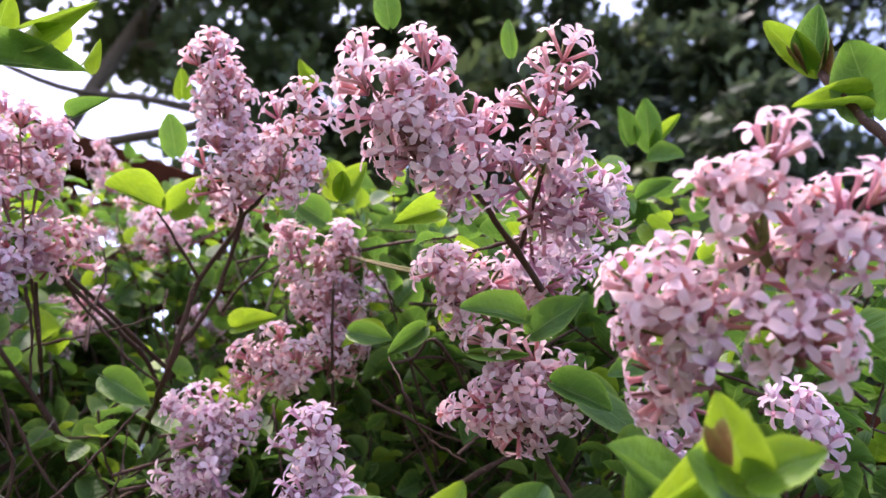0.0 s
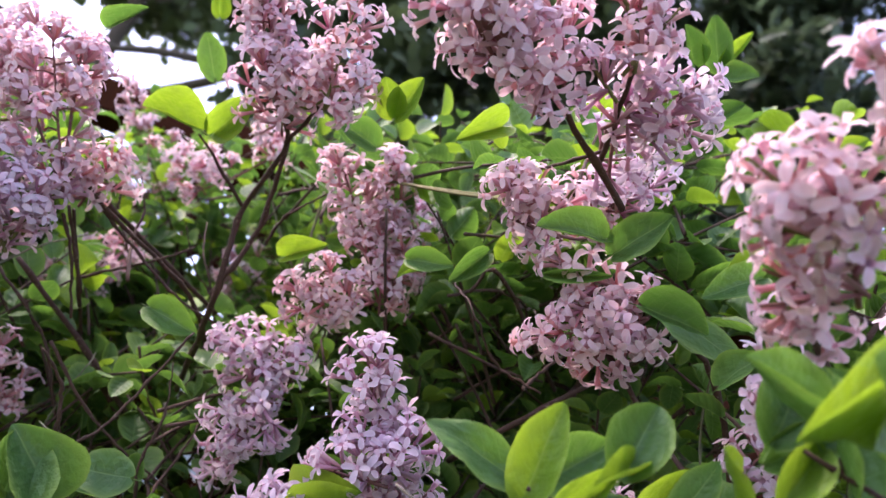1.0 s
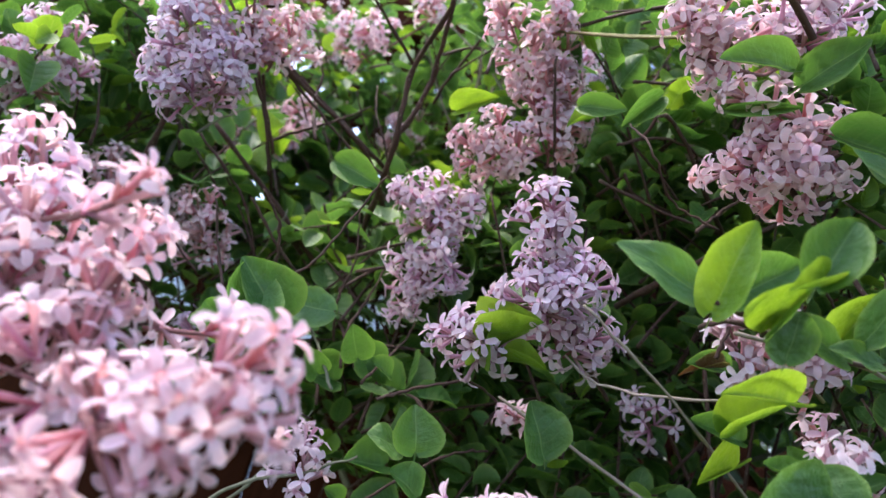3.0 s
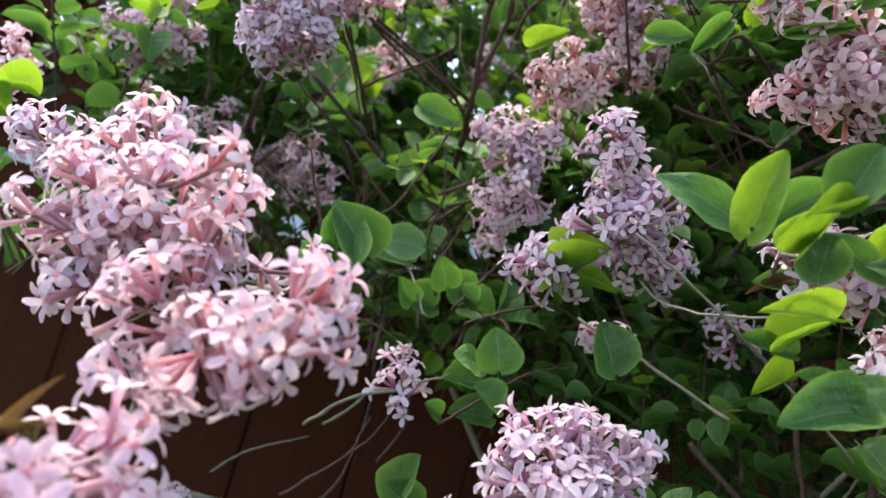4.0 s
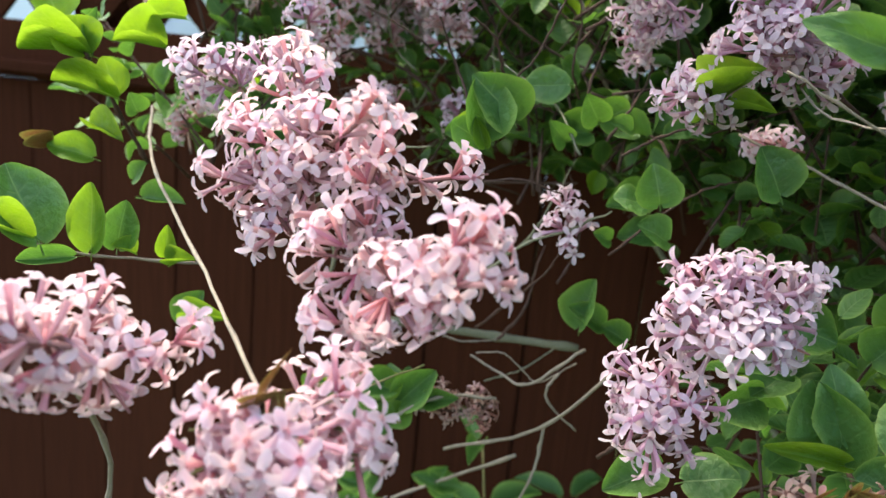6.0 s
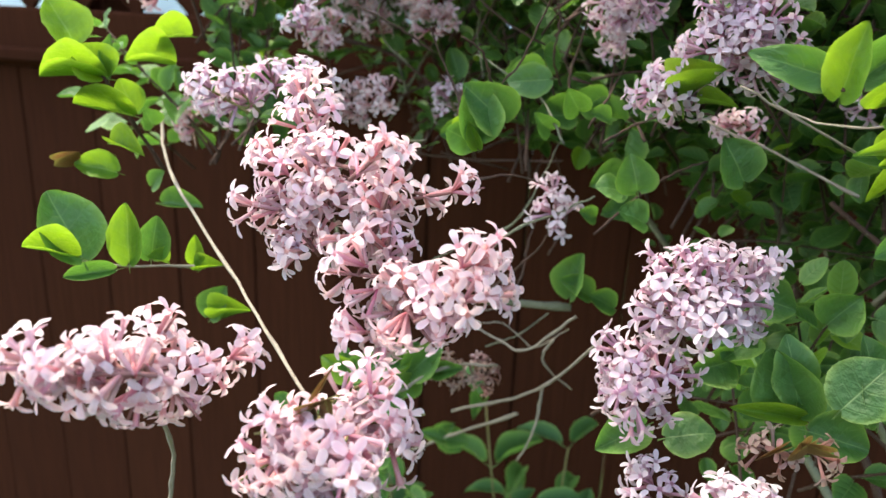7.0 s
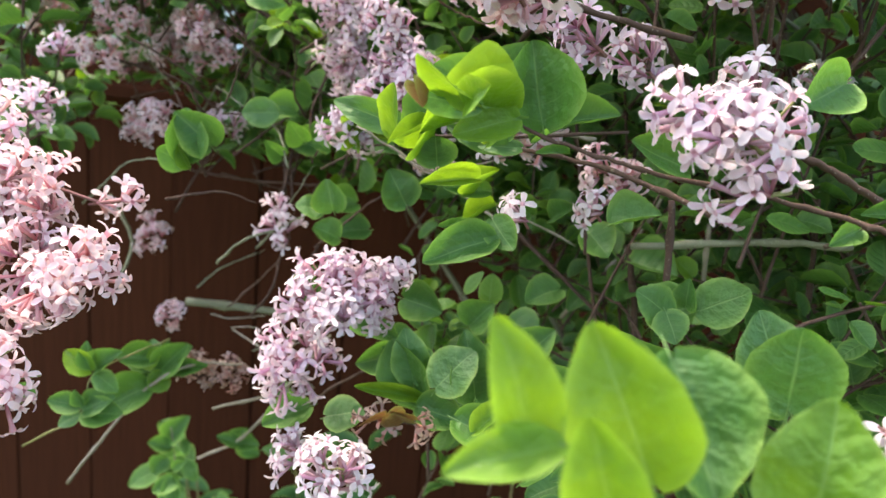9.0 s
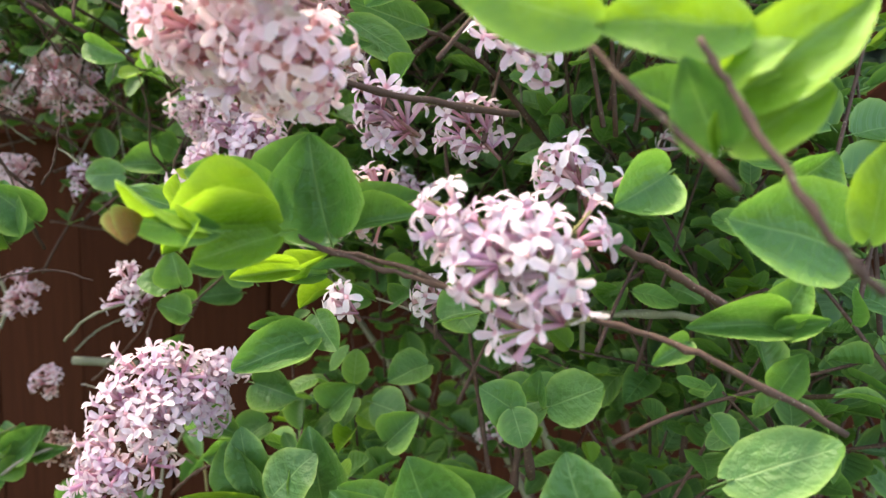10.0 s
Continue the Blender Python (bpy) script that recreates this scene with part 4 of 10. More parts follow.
leaf((-0.0351, 0.2979, 1.5922), (-0.0410, 0.2831, 1.6006), (-0.06, -0.48, -0.88), 0.50, 0)
leaf((-0.1331, 0.3046, 1.5558), (-0.1420, 0.2931, 1.5577), (0.37, -0.42, -0.83), 0.66, 1)
leaf((0.0567, 0.3867, 1.6215), (0.0458, 0.3648, 1.6414), (-0.05, -0.66, -0.75), 0.56, 0)
leaf((0.0419, 0.3849, 1.6211), (0.0310, 0.3674, 1.6330), (0.29, -0.66, -0.70), 0.58, 0)
leaf((0.0582, 0.3859, 1.6232), (0.0708, 0.3699, 1.6385), (-0.37, -0.78, -0.51), 0.33, 1)
leaf((0.0561, 0.3747, 1.6015), (0.0749, 0.3665, 1.6043), (-0.40, -0.92, 0.02), 0.75, 0)
leaf((0.0529, 0.3777, 1.5748), (0.0680, 0.3660, 1.5829), (-0.37, -0.80, -0.46), 0.52, 0)
leaf((0.0861, 0.2089, 1.5237), (0.0643, 0.2009, 1.5366), (-0.14, -0.73, -0.68), 0.40, 1)
leaf((0.0853, 0.2078, 1.5253), (0.0793, 0.1911, 1.5372), (-0.39, -0.43, -0.81), 0.60, 0)
leaf((0.1044, 0.2053, 1.5038), (0.0893, 0.1861, 1.5178), (-0.02, -0.58, -0.82), 0.85, 0)
leaf((0.0998, 0.2087, 1.5069), (0.0771, 0.2008, 1.4988), (0.35, -0.94, -0.06), 0.32, 1)
leaf((0.0003, 0.2774, 1.4315), (-0.0239, 0.2673, 1.4270), (0.35, -0.92, 0.19), 0.54, 0)
leaf((0.0048, 0.2803, 1.4275), (0.0218, 0.2664, 1.4399), (-0.41, -0.83, -0.37), 0.59, 0)
leaf((-0.0497, 0.2974, 1.4864), (-0.0662, 0.2933, 1.4731), (0.42, -0.87, -0.26), 0.63, 1)
leaf((0.0353, 0.2161, 1.4467), (0.0473, 0.2141, 1.4367), (-0.45, -0.80, -0.38), 0.61, 1)
leaf((0.0531, 0.2132, 1.4356), (0.0596, 0.2034, 1.4382), (-0.66, -0.57, -0.49), 0.67, 1)
leaf((-0.1190, 0.3594, 1.5027), (-0.1386, 0.3461, 1.5051), (0.52, -0.81, -0.25), 0.71, 0)
leaf((0.0538, 0.1627, 1.3508), (0.0419, 0.1457, 1.3616), (0.01, -0.54, -0.84), 0.56, 2)
leaf((0.0531, 0.1590, 1.3509), (0.0638, 0.1481, 1.3566), (-0.69, -0.72, -0.10), 0.71, 2)
leaf((0.0534, 0.1667, 1.3498), (0.0372, 0.1541, 1.3516), (0.60, -0.79, -0.13), 0.49, 0)
leaf((0.0168, 0.2714, 1.4051), (0.0392, 0.2681, 1.4001), (-0.16, -0.98, -0.07), 0.56, 0)
leaf((0.0260, 0.2773, 1.4072), (0.0535, 0.2785, 1.3953), (0.05, -1.00, -0.00), 0.46, 0)
leaf((-0.0167, 0.2842, 1.4151), (0.0054, 0.2770, 1.4170), (-0.23, -0.84, -0.49), 0.23, 0)
leaf((-0.0791, 0.3353, 1.4321), (-0.0579, 0.3298, 1.4307), (-0.26, -0.95, -0.17), 0.53, 0)
leaf((-0.0451, 0.3342, 1.4425), (-0.0573, 0.3325, 1.4260), (0.32, -0.94, -0.14), 0.53, 0)
leaf((-0.0113, 0.2340, 1.3270), (-0.0069, 0.2181, 1.3489), (-0.40, -0.78, -0.49), 0.56, 2)
leaf((-0.0121, 0.2410, 1.3313), (-0.0367, 0.2239, 1.3393), (0.59, -0.80, 0.12), 0.44, 0)
leaf((-0.0072, 0.2385, 1.3321), (0.0099, 0.2382, 1.3487), (0.00, -1.00, -0.02), 0.63, 0)
leaf((0.0048, 0.2375, 1.3271), (0.0118, 0.2255, 1.3399), (-0.47, -0.76, -0.45), 0.51, 1)
leaf((0.0312, 0.2519, 1.3332), (0.0388, 0.2385, 1.3501), (-0.55, -0.76, -0.35), 0.53, 0)
leaf((0.0284, 0.2557, 1.3272), (0.0104, 0.2404, 1.3343), (0.67, -0.74, 0.09), 0.43, 0)
leaf((0.0372, 0.2548, 1.3287), (0.0237, 0.2430, 1.3292), (0.60, -0.67, 0.45), 0.47, 0)
leaf((0.0459, 0.2980, 1.4080), (0.0220, 0.2815, 1.4149), (0.55, -0.83, -0.10), 0.55, 0)
leaf((0.0569, 0.2764, 1.4285), (0.0355, 0.2687, 1.4133), (0.25, -0.96, 0.13), 0.46, 0)
leaf((0.0469, 0.2790, 1.3864), (0.0557, 0.2683, 1.3970), (-0.74, -0.67, -0.06), 0.69, 0)
leaf((-0.1644, 0.2904, 1.2964), (-0.1722, 0.2732, 1.3145), (0.87, -0.48, -0.08), 0.98, 0)
leaf((-0.1845, 0.2917, 1.2898), (-0.1702, 0.2817, 1.3016), (-0.41, -0.88, -0.24), 0.50, 1)
leaf((-0.1868, 0.2972, 1.2884), (-0.1978, 0.2870, 1.2859), (0.62, -0.74, 0.27), 0.89, 0)
leaf((-0.1704, 0.3569, 1.3131), (-0.1900, 0.3448, 1.3108), (0.49, -0.84, 0.22), 0.88, 0)
leaf((-0.1546, 0.3665, 1.2966), (-0.1575, 0.3525, 1.3092), (0.65, -0.58, -0.49), 0.89, 0)
leaf((-0.1379, 0.3716, 1.2927), (-0.1443, 0.3598, 1.2972), (0.84, -0.28, 0.47), 0.86, 0)
leaf((-0.1727, 0.3673, 1.2840), (-0.1767, 0.3544, 1.2928), (0.80, -0.49, -0.35), 0.85, 0)
leaf((-0.0898, 0.3319, 1.3106), (-0.0880, 0.3198, 1.3207), (0.14, -0.62, -0.77), 0.64, 1)
leaf((-0.0846, 0.3321, 1.3132), (-0.0671, 0.3215, 1.3283), (-0.69, -0.64, 0.34), 0.40, 1)
leaf((-0.0792, 0.3343, 1.3104), (-0.0617, 0.3287, 1.3122), (-0.30, -0.77, 0.57), 0.33, 1)
leaf((-0.1949, 0.3565, 1.3875), (-0.1686, 0.3559, 1.3812), (-0.02, -1.00, 0.02), 0.61, 0)
leaf((-0.1441, 0.3623, 1.4309), (-0.1244, 0.3547, 1.4395), (-0.18, -0.91, -0.38), 0.54, 1)
leaf((-0.0680, 0.3632, 1.4438), (-0.0856, 0.3539, 1.4352), (0.13, -0.79, 0.59), 0.57, 1)
leaf((0.0058, 0.2853, 1.3003), (0.0182, 0.2766, 1.3155), (-0.68, -0.72, 0.15), 0.47, 1)
leaf((0.0102, 0.2917, 1.3011), (-0.0071, 0.2776, 1.3026), (0.62, -0.72, 0.32), 0.46, 0)
leaf((0.0113, 0.2996, 1.2922), (0.0001, 0.2899, 1.2833), (0.16, -0.76, 0.63), 0.52, 1)
leaf((0.0427, 0.2981, 1.2928), (0.0548, 0.2909, 1.3021), (-0.61, -0.76, 0.22), 0.68, 0)
leaf((0.0324, 0.2950, 1.2932), (0.0235, 0.2814, 1.3027), (0.63, -0.68, -0.38), 0.61, 0)
leaf((0.0067, 0.3423, 1.3309), (-0.0094, 0.3297, 1.3279), (0.48, -0.73, 0.48), 0.52, 0)
leaf((0.0040, 0.3392, 1.3316), (-0.0067, 0.3279, 1.3295), (0.47, -0.57, 0.67), 0.34, 3)
leaf((-0.1227, 0.1069, 1.2376), (-0.1171, 0.1036, 1.2459), (0.09, -0.91, -0.42), 0.17, 3)
leaf((-0.1231, 0.1052, 1.2335), (-0.1149, 0.1029, 1.2404), (-0.33, -0.94, 0.08), 0.16, 3)
leaf((-0.1201, 0.1054, 1.2326), (-0.1113, 0.1012, 1.2330), (0.01, 0.14, 0.99), 0.16, 3)
leaf((-0.1224, 0.1039, 1.2324), (-0.1152, 0.0984, 1.2321), (0.09, 0.04, 1.00), 0.17, 3)
leaf((-0.0009, 0.2464, 1.1926), (-0.0063, 0.2364, 1.2002), (0.91, -0.26, 0.31), 0.19, 3)
leaf((-0.0015, 0.2452, 1.1899), (-0.0066, 0.2332, 1.1908), (0.38, -0.09, 0.92), 0.19, 3)
leaf((-0.0091, 0.2419, 1.1926), (-0.0130, 0.2308, 1.1940), (0.66, -0.14, 0.74), 0.19, 3)
leaf((0.0428, 0.1541, 1.3530), (0.0464, 0.1486, 1.3473), (-0.32, -0.77, 0.55), 0.41, 3)
leaf((0.0867, 0.2074, 1.5224), (0.0856, 0.1945, 1.5286), (-0.04, -0.43, -0.90), 0.28, 3)
leaf((0.0761, 0.2052, 1.5257), (0.0796, 0.2013, 1.5170), (-0.56, -0.82, 0.14), 0.26, 3)
leaf((-0.3721, 0.1920, 1.2593), (-0.3610, 0.1923, 1.2682), (-0.06, -0.99, 0.12), 0.32, 3)
leaf((0.0302, 0.2725, 1.3380), (0.0362, 0.2622, 1.3519), (-0.34, -0.82, -0.46), 0.71, 1)
leaf((-0.3788, 0.2019, 1.3236), (-0.3862, 0.1958, 1.3462), (0.95, -0.20, 0.25), 1.05, 1)
leaf((-0.3620, 0.2062, 1.3069), (-0.3684, 0.1984, 1.3233), (0.87, -0.48, 0.11), 1.25, 1)
leaf((-0.3618, 0.2059, 1.3060), (-0.3834, 0.1834, 1.3083), (0.63, -0.55, 0.54), 0.33, 1)
leaf((-0.3594, 0.2078, 1.3070), (-0.3554, 0.2086, 1.3291), (0.52, -0.86, -0.06), 0.37, 0)
leaf((-0.3532, 0.2162, 1.2859), (-0.3749, 0.1952, 1.2924), (0.69, -0.59, 0.42), 0.41, 1)
leaf((-0.3538, 0.2169, 1.2888), (-0.3560, 0.2121, 1.3062), (0.94, -0.33, 0.03), 0.91, 1)
leaf((-0.3489, 0.2411, 1.3125), (-0.3647, 0.2227, 1.3160), (0.68, -0.47, 0.56), 0.66, 1)
leaf((-0.3440, 0.2500, 1.3281), (-0.3549, 0.2331, 1.3276), (0.73, -0.48, 0.49), 0.71, 1)
leaf((-0.3683, 0.2127, 1.2688), (-0.3466, 0.2157, 1.2671), (0.14, -0.53, 0.84), 0.58, 1)
leaf((-0.3549, 0.2039, 1.2559), (-0.3677, 0.1885, 1.2626), (0.76, -0.41, 0.51), 0.78, 1)
leaf((-0.3603, 0.2337, 1.2787), (-0.3591, 0.2279, 1.2874), (0.95, -0.18, -0.26), 1.31, 0)
leaf((-0.3071, 0.1501, 1.2307), (-0.3196, 0.1440, 1.2616), (0.92, -0.22, 0.33), 0.87, 0)
leaf((-0.3048, 0.1459, 1.2323), (-0.3195, 0.1296, 1.2395), (0.72, -0.39, 0.58), 0.50, 1)
leaf((-0.2967, 0.1674, 1.2265), (-0.2958, 0.1689, 1.2556), (0.66, -0.76, 0.02), 0.55, 1)
leaf((-0.2962, 0.1797, 1.2255), (-0.2917, 0.1804, 1.2465), (0.71, -0.69, -0.13), 0.80, 0)
leaf((-0.2893, 0.1831, 1.2232), (-0.2910, 0.1740, 1.2281), (0.76, 0.20, 0.62), 0.85, 1)
leaf((-0.3023, 0.1622, 1.2221), (-0.3144, 0.1441, 1.2203), (0.70, -0.52, 0.49), 0.42, 0)
leaf((-0.2854, 0.1971, 1.2212), (-0.2814, 0.1952, 1.2357), (0.71, -0.65, -0.29), 0.60, 1)
leaf((-0.2821, 0.1976, 1.2170), (-0.2684, 0.1988, 1.2236), (-0.23, -0.77, 0.60), 0.50, 1)
leaf((-0.3256, 0.2383, 1.1667), (-0.3166, 0.2415, 1.1868), (0.18, -0.98, 0.08), 0.89, 0)
leaf((-0.3201, 0.2412, 1.1653), (-0.3013, 0.2465, 1.1747), (-0.12, -0.74, 0.66), 0.50, 1)
leaf((-0.3702, 0.2378, 1.2398), (-0.3595, 0.2384, 1.2500), (-0.03, -1.00, 0.09), 0.85, 0)
leaf((-0.3625, 0.2391, 1.2304), (-0.3358, 0.2463, 1.2318), (0.16, -0.72, 0.67), 0.46, 0)
leaf((-0.1729, 0.2800, 1.2882), (-0.1726, 0.2808, 1.3165), (0.71, -0.71, 0.01), 0.82, 0)
leaf((-0.1723, 0.2793, 1.2856), (-0.1818, 0.2664, 1.2934), (0.82, -0.57, 0.05), 0.97, 0)
leaf((-0.1708, 0.2796, 1.2838), (-0.1726, 0.2732, 1.2959), (0.57, -0.76, -0.32), 0.53, 1)
leaf((-0.1558, 0.3848, 1.1764), (-0.1524, 0.3880, 1.2057), (-0.23, -0.97, 0.13), 0.80, 0)
leaf((-0.1451, 0.3917, 1.1769), (-0.1596, 0.3773, 1.1892), (0.79, -0.39, 0.47), 0.73, 0)
leaf((-0.1315, 0.3978, 1.1706), (-0.1428, 0.3849, 1.1814), (0.83, -0.38, 0.41), 0.85, 0)
leaf((-0.1381, 0.4110, 1.2500), (-0.1517, 0.3919, 1.2482), (0.60, -0.49, 0.63), 0.99, 0)
leaf((-0.1265, 0.4120, 1.2335), (-0.1426, 0.3918, 1.2325), (0.59, -0.50, 0.63), 0.80, 0)
leaf((-0.1495, 0.3956, 1.2279), (-0.1545, 0.3845, 1.2329), (0.92, -0.32, 0.20), 0.92, 0)
leaf((-0.2073, 0.4263, 1.3071), (-0.2233, 0.4076, 1.3103), (0.67, -0.48, 0.56), 0.97, 0)
leaf((-0.2000, 0.4350, 1.3183), (-0.2071, 0.4227, 1.3236), (0.83, -0.26, 0.49), 1.59, 0)
leaf((-0.1866, 0.4307, 1.2844), (-0.2021, 0.4111, 1.2845), (0.73, -0.58, 0.36), 0.96, 0)
leaf((-0.1571, 0.4037, 1.2952), (-0.1673, 0.3906, 1.3037), (0.78, -0.62, -0.01), 1.19, 0)
leaf((-0.0075, 0.2735, 1.1936), (-0.0196, 0.2670, 1.2227), (0.21, -0.97, -0.13), 0.86, 0)
leaf((-0.0062, 0.2738, 1.1920), (-0.0318, 0.2508, 1.1996), (0.66, -0.57, 0.50), 0.23, 1)
leaf((-0.0007, 0.2649, 1.1922), (0.0216, 0.2682, 1.1903), (0.17, -0.78, 0.61), 0.90, 0)
leaf((0.0082, 0.2633, 1.2062), (0.0201, 0.2691, 1.2282), (-0.20, -0.92, 0.35), 1.04, 0)
leaf((-0.0670, 0.2651, 1.1710), (-0.0806, 0.2444, 1.1646), (0.43, -0.51, 0.74), 0.73, 0)
leaf((-0.0573, 0.2694, 1.1665), (-0.0391, 0.2742, 1.1752), (-0.12, -0.74, 0.66), 1.05, 0)
leaf((-0.0434, 0.3124, 1.1923), (-0.0546, 0.2947, 1.1899), (0.76, -0.53, 0.38), 0.96, 0)
leaf((-0.0364, 0.3209, 1.2031), (-0.0444, 0.3032, 1.1956), (0.23, -0.47, 0.85), 0.97, 0)
leaf((0.0299, 0.2542, 1.2876), (0.0100, 0.2307, 1.2781), (0.45, -0.64, 0.63), 0.57, 0)
leaf((0.0273, 0.2599, 1.2947), (0.0400, 0.2539, 1.2844), (-0.02, -0.88, 0.48), 0.88, 0)
leaf((0.0231, 0.2559, 1.2896), (0.0101, 0.2403, 1.2925), (0.68, -0.45, 0.58), 0.35, 0)
leaf((0.0162, 0.2594, 1.3115), (0.0011, 0.2412, 1.3102), (0.67, -0.59, 0.45), 0.43, 1)
leaf((0.0098, 0.2161, 1.3348), (0.0156, 0.2162, 1.3542), (-0.10, -0.99, 0.04), 0.77, 0)
leaf((0.0116, 0.2172, 1.3349), (0.0040, 0.2025, 1.3319), (0.44, -0.40, 0.80), 0.37, 1)
leaf((0.0095, 0.2343, 1.3184), (0.0094, 0.2290, 1.3314), (0.59, -0.75, -0.30), 1.28, 0)
leaf((0.0600, 0.2108, 1.3434), (0.0525, 0.2063, 1.3710), (0.45, -0.89, -0.02), 0.97, 0)
leaf((0.0430, 0.2046, 1.3350), (0.0531, 0.2059, 1.3510), (-0.07, -0.99, 0.12), 0.54, 1)
leaf((0.0650, 0.2196, 1.3440), (0.0827, 0.2224, 1.3518), (-0.09, -0.85, 0.52), 0.63, 0)
leaf((0.0782, 0.2665, 1.3024), (0.0950, 0.2694, 1.3122), (-0.31, -0.62, 0.72), 0.92, 0)
leaf((0.1044, 0.2547, 1.3313), (0.0860, 0.2379, 1.3395), (0.71, -0.63, 0.30), 0.66, 0)
leaf((0.0379, 0.2204, 1.3373), (0.0294, 0.2089, 1.3450), (0.85, -0.35, 0.40), 0.66, 1)
leaf((0.0912, 0.2246, 1.2258), (0.0691, 0.2121, 1.2535), (0.69, -0.68, 0.24), 0.78, 0)
leaf((0.0969, 0.2190, 1.2354), (0.1183, 0.2314, 1.2665), (-0.33, -0.78, 0.54), 0.82, 0)
leaf((0.0468, 0.2204, 1.2146), (0.0596, 0.2233, 1.2310), (-0.31, -0.86, 0.40), 0.48, 1)
leaf((0.0359, 0.2260, 1.2137), (0.0575, 0.2269, 1.2094), (0.16, -0.75, 0.64), 0.85, 0)
leaf((0.0955, 0.2966, 1.2573), (0.1159, 0.3010, 1.2654), (-0.05, -0.82, 0.56), 1.18, 0)
leaf((0.1192, 0.3222, 1.2599), (0.1041, 0.3073, 1.2685), (0.60, -0.15, 0.79), 0.72, 0)
leaf((0.0309, 0.3284, 1.2088), (0.0427, 0.3305, 1.2245), (-0.10, -0.97, 0.20), 1.06, 0)
leaf((0.0127, 0.3452, 1.2181), (0.0318, 0.3456, 1.2164), (0.06, -0.83, 0.55), 1.23, 0)
leaf((-0.0062, 0.3339, 1.2148), (0.0040, 0.3352, 1.2307), (-0.09, -0.99, 0.14), 1.16, 0)
leaf((0.0458, 0.3589, 1.2767), (0.0611, 0.3545, 1.2667), (0.18, -0.76, 0.62), 1.20, 0)
leaf((0.0335, 0.3634, 1.2386), (0.0199, 0.3448, 1.2336), (0.27, -0.43, 0.86), 0.93, 0)
leaf((-0.0421, 0.3178, 1.2255), (-0.0193, 0.3202, 1.2240), (0.13, -0.88, 0.46), 1.03, 0)
leaf((-0.0533, 0.2848, 1.2159), (-0.0285, 0.2885, 1.2151), (0.13, -0.69, 0.71), 0.77, 0)
leaf((-0.0532, 0.3288, 1.2772), (-0.0622, 0.3206, 1.2961), (0.69, -0.73, 0.01), 1.05, 0)
leaf((-0.1043, 0.3320, 1.2637), (-0.1071, 0.3268, 1.2813), (0.45, -0.87, -0.19), 1.17, 0)
leaf((-0.1102, 0.3286, 1.2632), (-0.1188, 0.3158, 1.2672), (0.66, -0.22, 0.71), 1.13, 0)
leaf((-0.0979, 0.3302, 1.2477), (-0.1074, 0.3180, 1.2552), (0.81, -0.33, 0.48), 1.05, 0)
leaf((0.0687, 0.2265, 1.1970), (0.0840, 0.2316, 1.2159), (-0.43, -0.72, 0.54), 0.68, 0)
leaf((0.1000, 0.2145, 1.2166), (0.0876, 0.1997, 1.2209), (0.47, -0.14, 0.87), 0.66, 0)
leaf((0.1132, 0.0708, 1.2992), (0.1059, 0.0655, 1.3239), (0.73, -0.67, 0.07), 0.49, 2)
leaf((0.1317, 0.0844, 1.2936), (0.1190, 0.0780, 1.3228), (0.35, -0.93, -0.05), 0.71, 2)
leaf((0.1293, 0.1060, 1.3091), (0.1441, 0.0972, 1.2867), (0.34, -0.77, 0.53), 0.79, 0)
leaf((0.1290, 0.0690, 1.2919), (0.1238, 0.0634, 1.3120), (0.38, -0.91, -0.16), 0.68, 2)
leaf((0.1606, 0.1012, 1.2824), (0.1611, 0.1006, 1.3105), (-0.03, -1.00, -0.02), 0.86, 2)
leaf((0.1172, 0.0700, 1.3021), (0.1035, 0.0542, 1.3005), (0.44, -0.46, 0.77), 0.45, 2)
leaf((0.1549, 0.1667, 1.2818), (0.1532, 0.1641, 1.3066), (0.16, -0.98, -0.09), 1.02, 0)
leaf((0.1567, 0.2010, 1.2684), (0.1432, 0.1947, 1.2964), (0.26, -0.96, -0.09), 0.81, 0)
leaf((0.1282, 0.1946, 1.2670), (0.1496, 0.1945, 1.2675), (-0.02, -0.42, 0.91), 0.63, 0)
leaf((0.1017, 0.2195, 1.2471), (0.0901, 0.2135, 1.2738), (0.68, -0.72, 0.14), 0.96, 0)
leaf((0.0215, 0.2822, 1.1980), (0.0153, 0.2801, 1.2303), (0.56, -0.83, 0.05), 0.79, 0)
leaf((-0.0084, 0.2710, 1.2014), (-0.0141, 0.2674, 1.2279), (0.60, -0.80, 0.02), 0.74, 0)
leaf((0.0601, 0.2674, 1.2087), (0.0442, 0.2568, 1.2252), (0.76, -0.49, 0.42), 0.89, 0)
leaf((0.1057, 0.2901, 1.2615), (0.0935, 0.2793, 1.2723), (0.76, -0.60, 0.26), 0.99, 0)
leaf((0.1043, 0.2847, 1.2643), (0.1125, 0.2767, 1.2558), (0.06, -0.70, 0.72), 1.15, 0)
leaf((0.1163, 0.2954, 1.2651), (0.1365, 0.2985, 1.2782), (-0.10, -0.92, 0.37), 0.95, 0)
leaf((0.1106, 0.2987, 1.2651), (0.1101, 0.2931, 1.2772), (-0.16, -0.89, -0.42), 0.98, 0)
leaf((0.1901, 0.2496, 1.3314), (0.1939, 0.2467, 1.3467), (-0.28, -0.95, -0.12), 0.80, 0)
leaf((0.1895, 0.2490, 1.3301), (0.1691, 0.2323, 1.3317), (0.57, -0.64, 0.52), 0.50, 0)
leaf((0.1903, 0.2459, 1.3299), (0.2018, 0.2435, 1.3363), (-0.27, -0.95, 0.13), 0.55, 0)
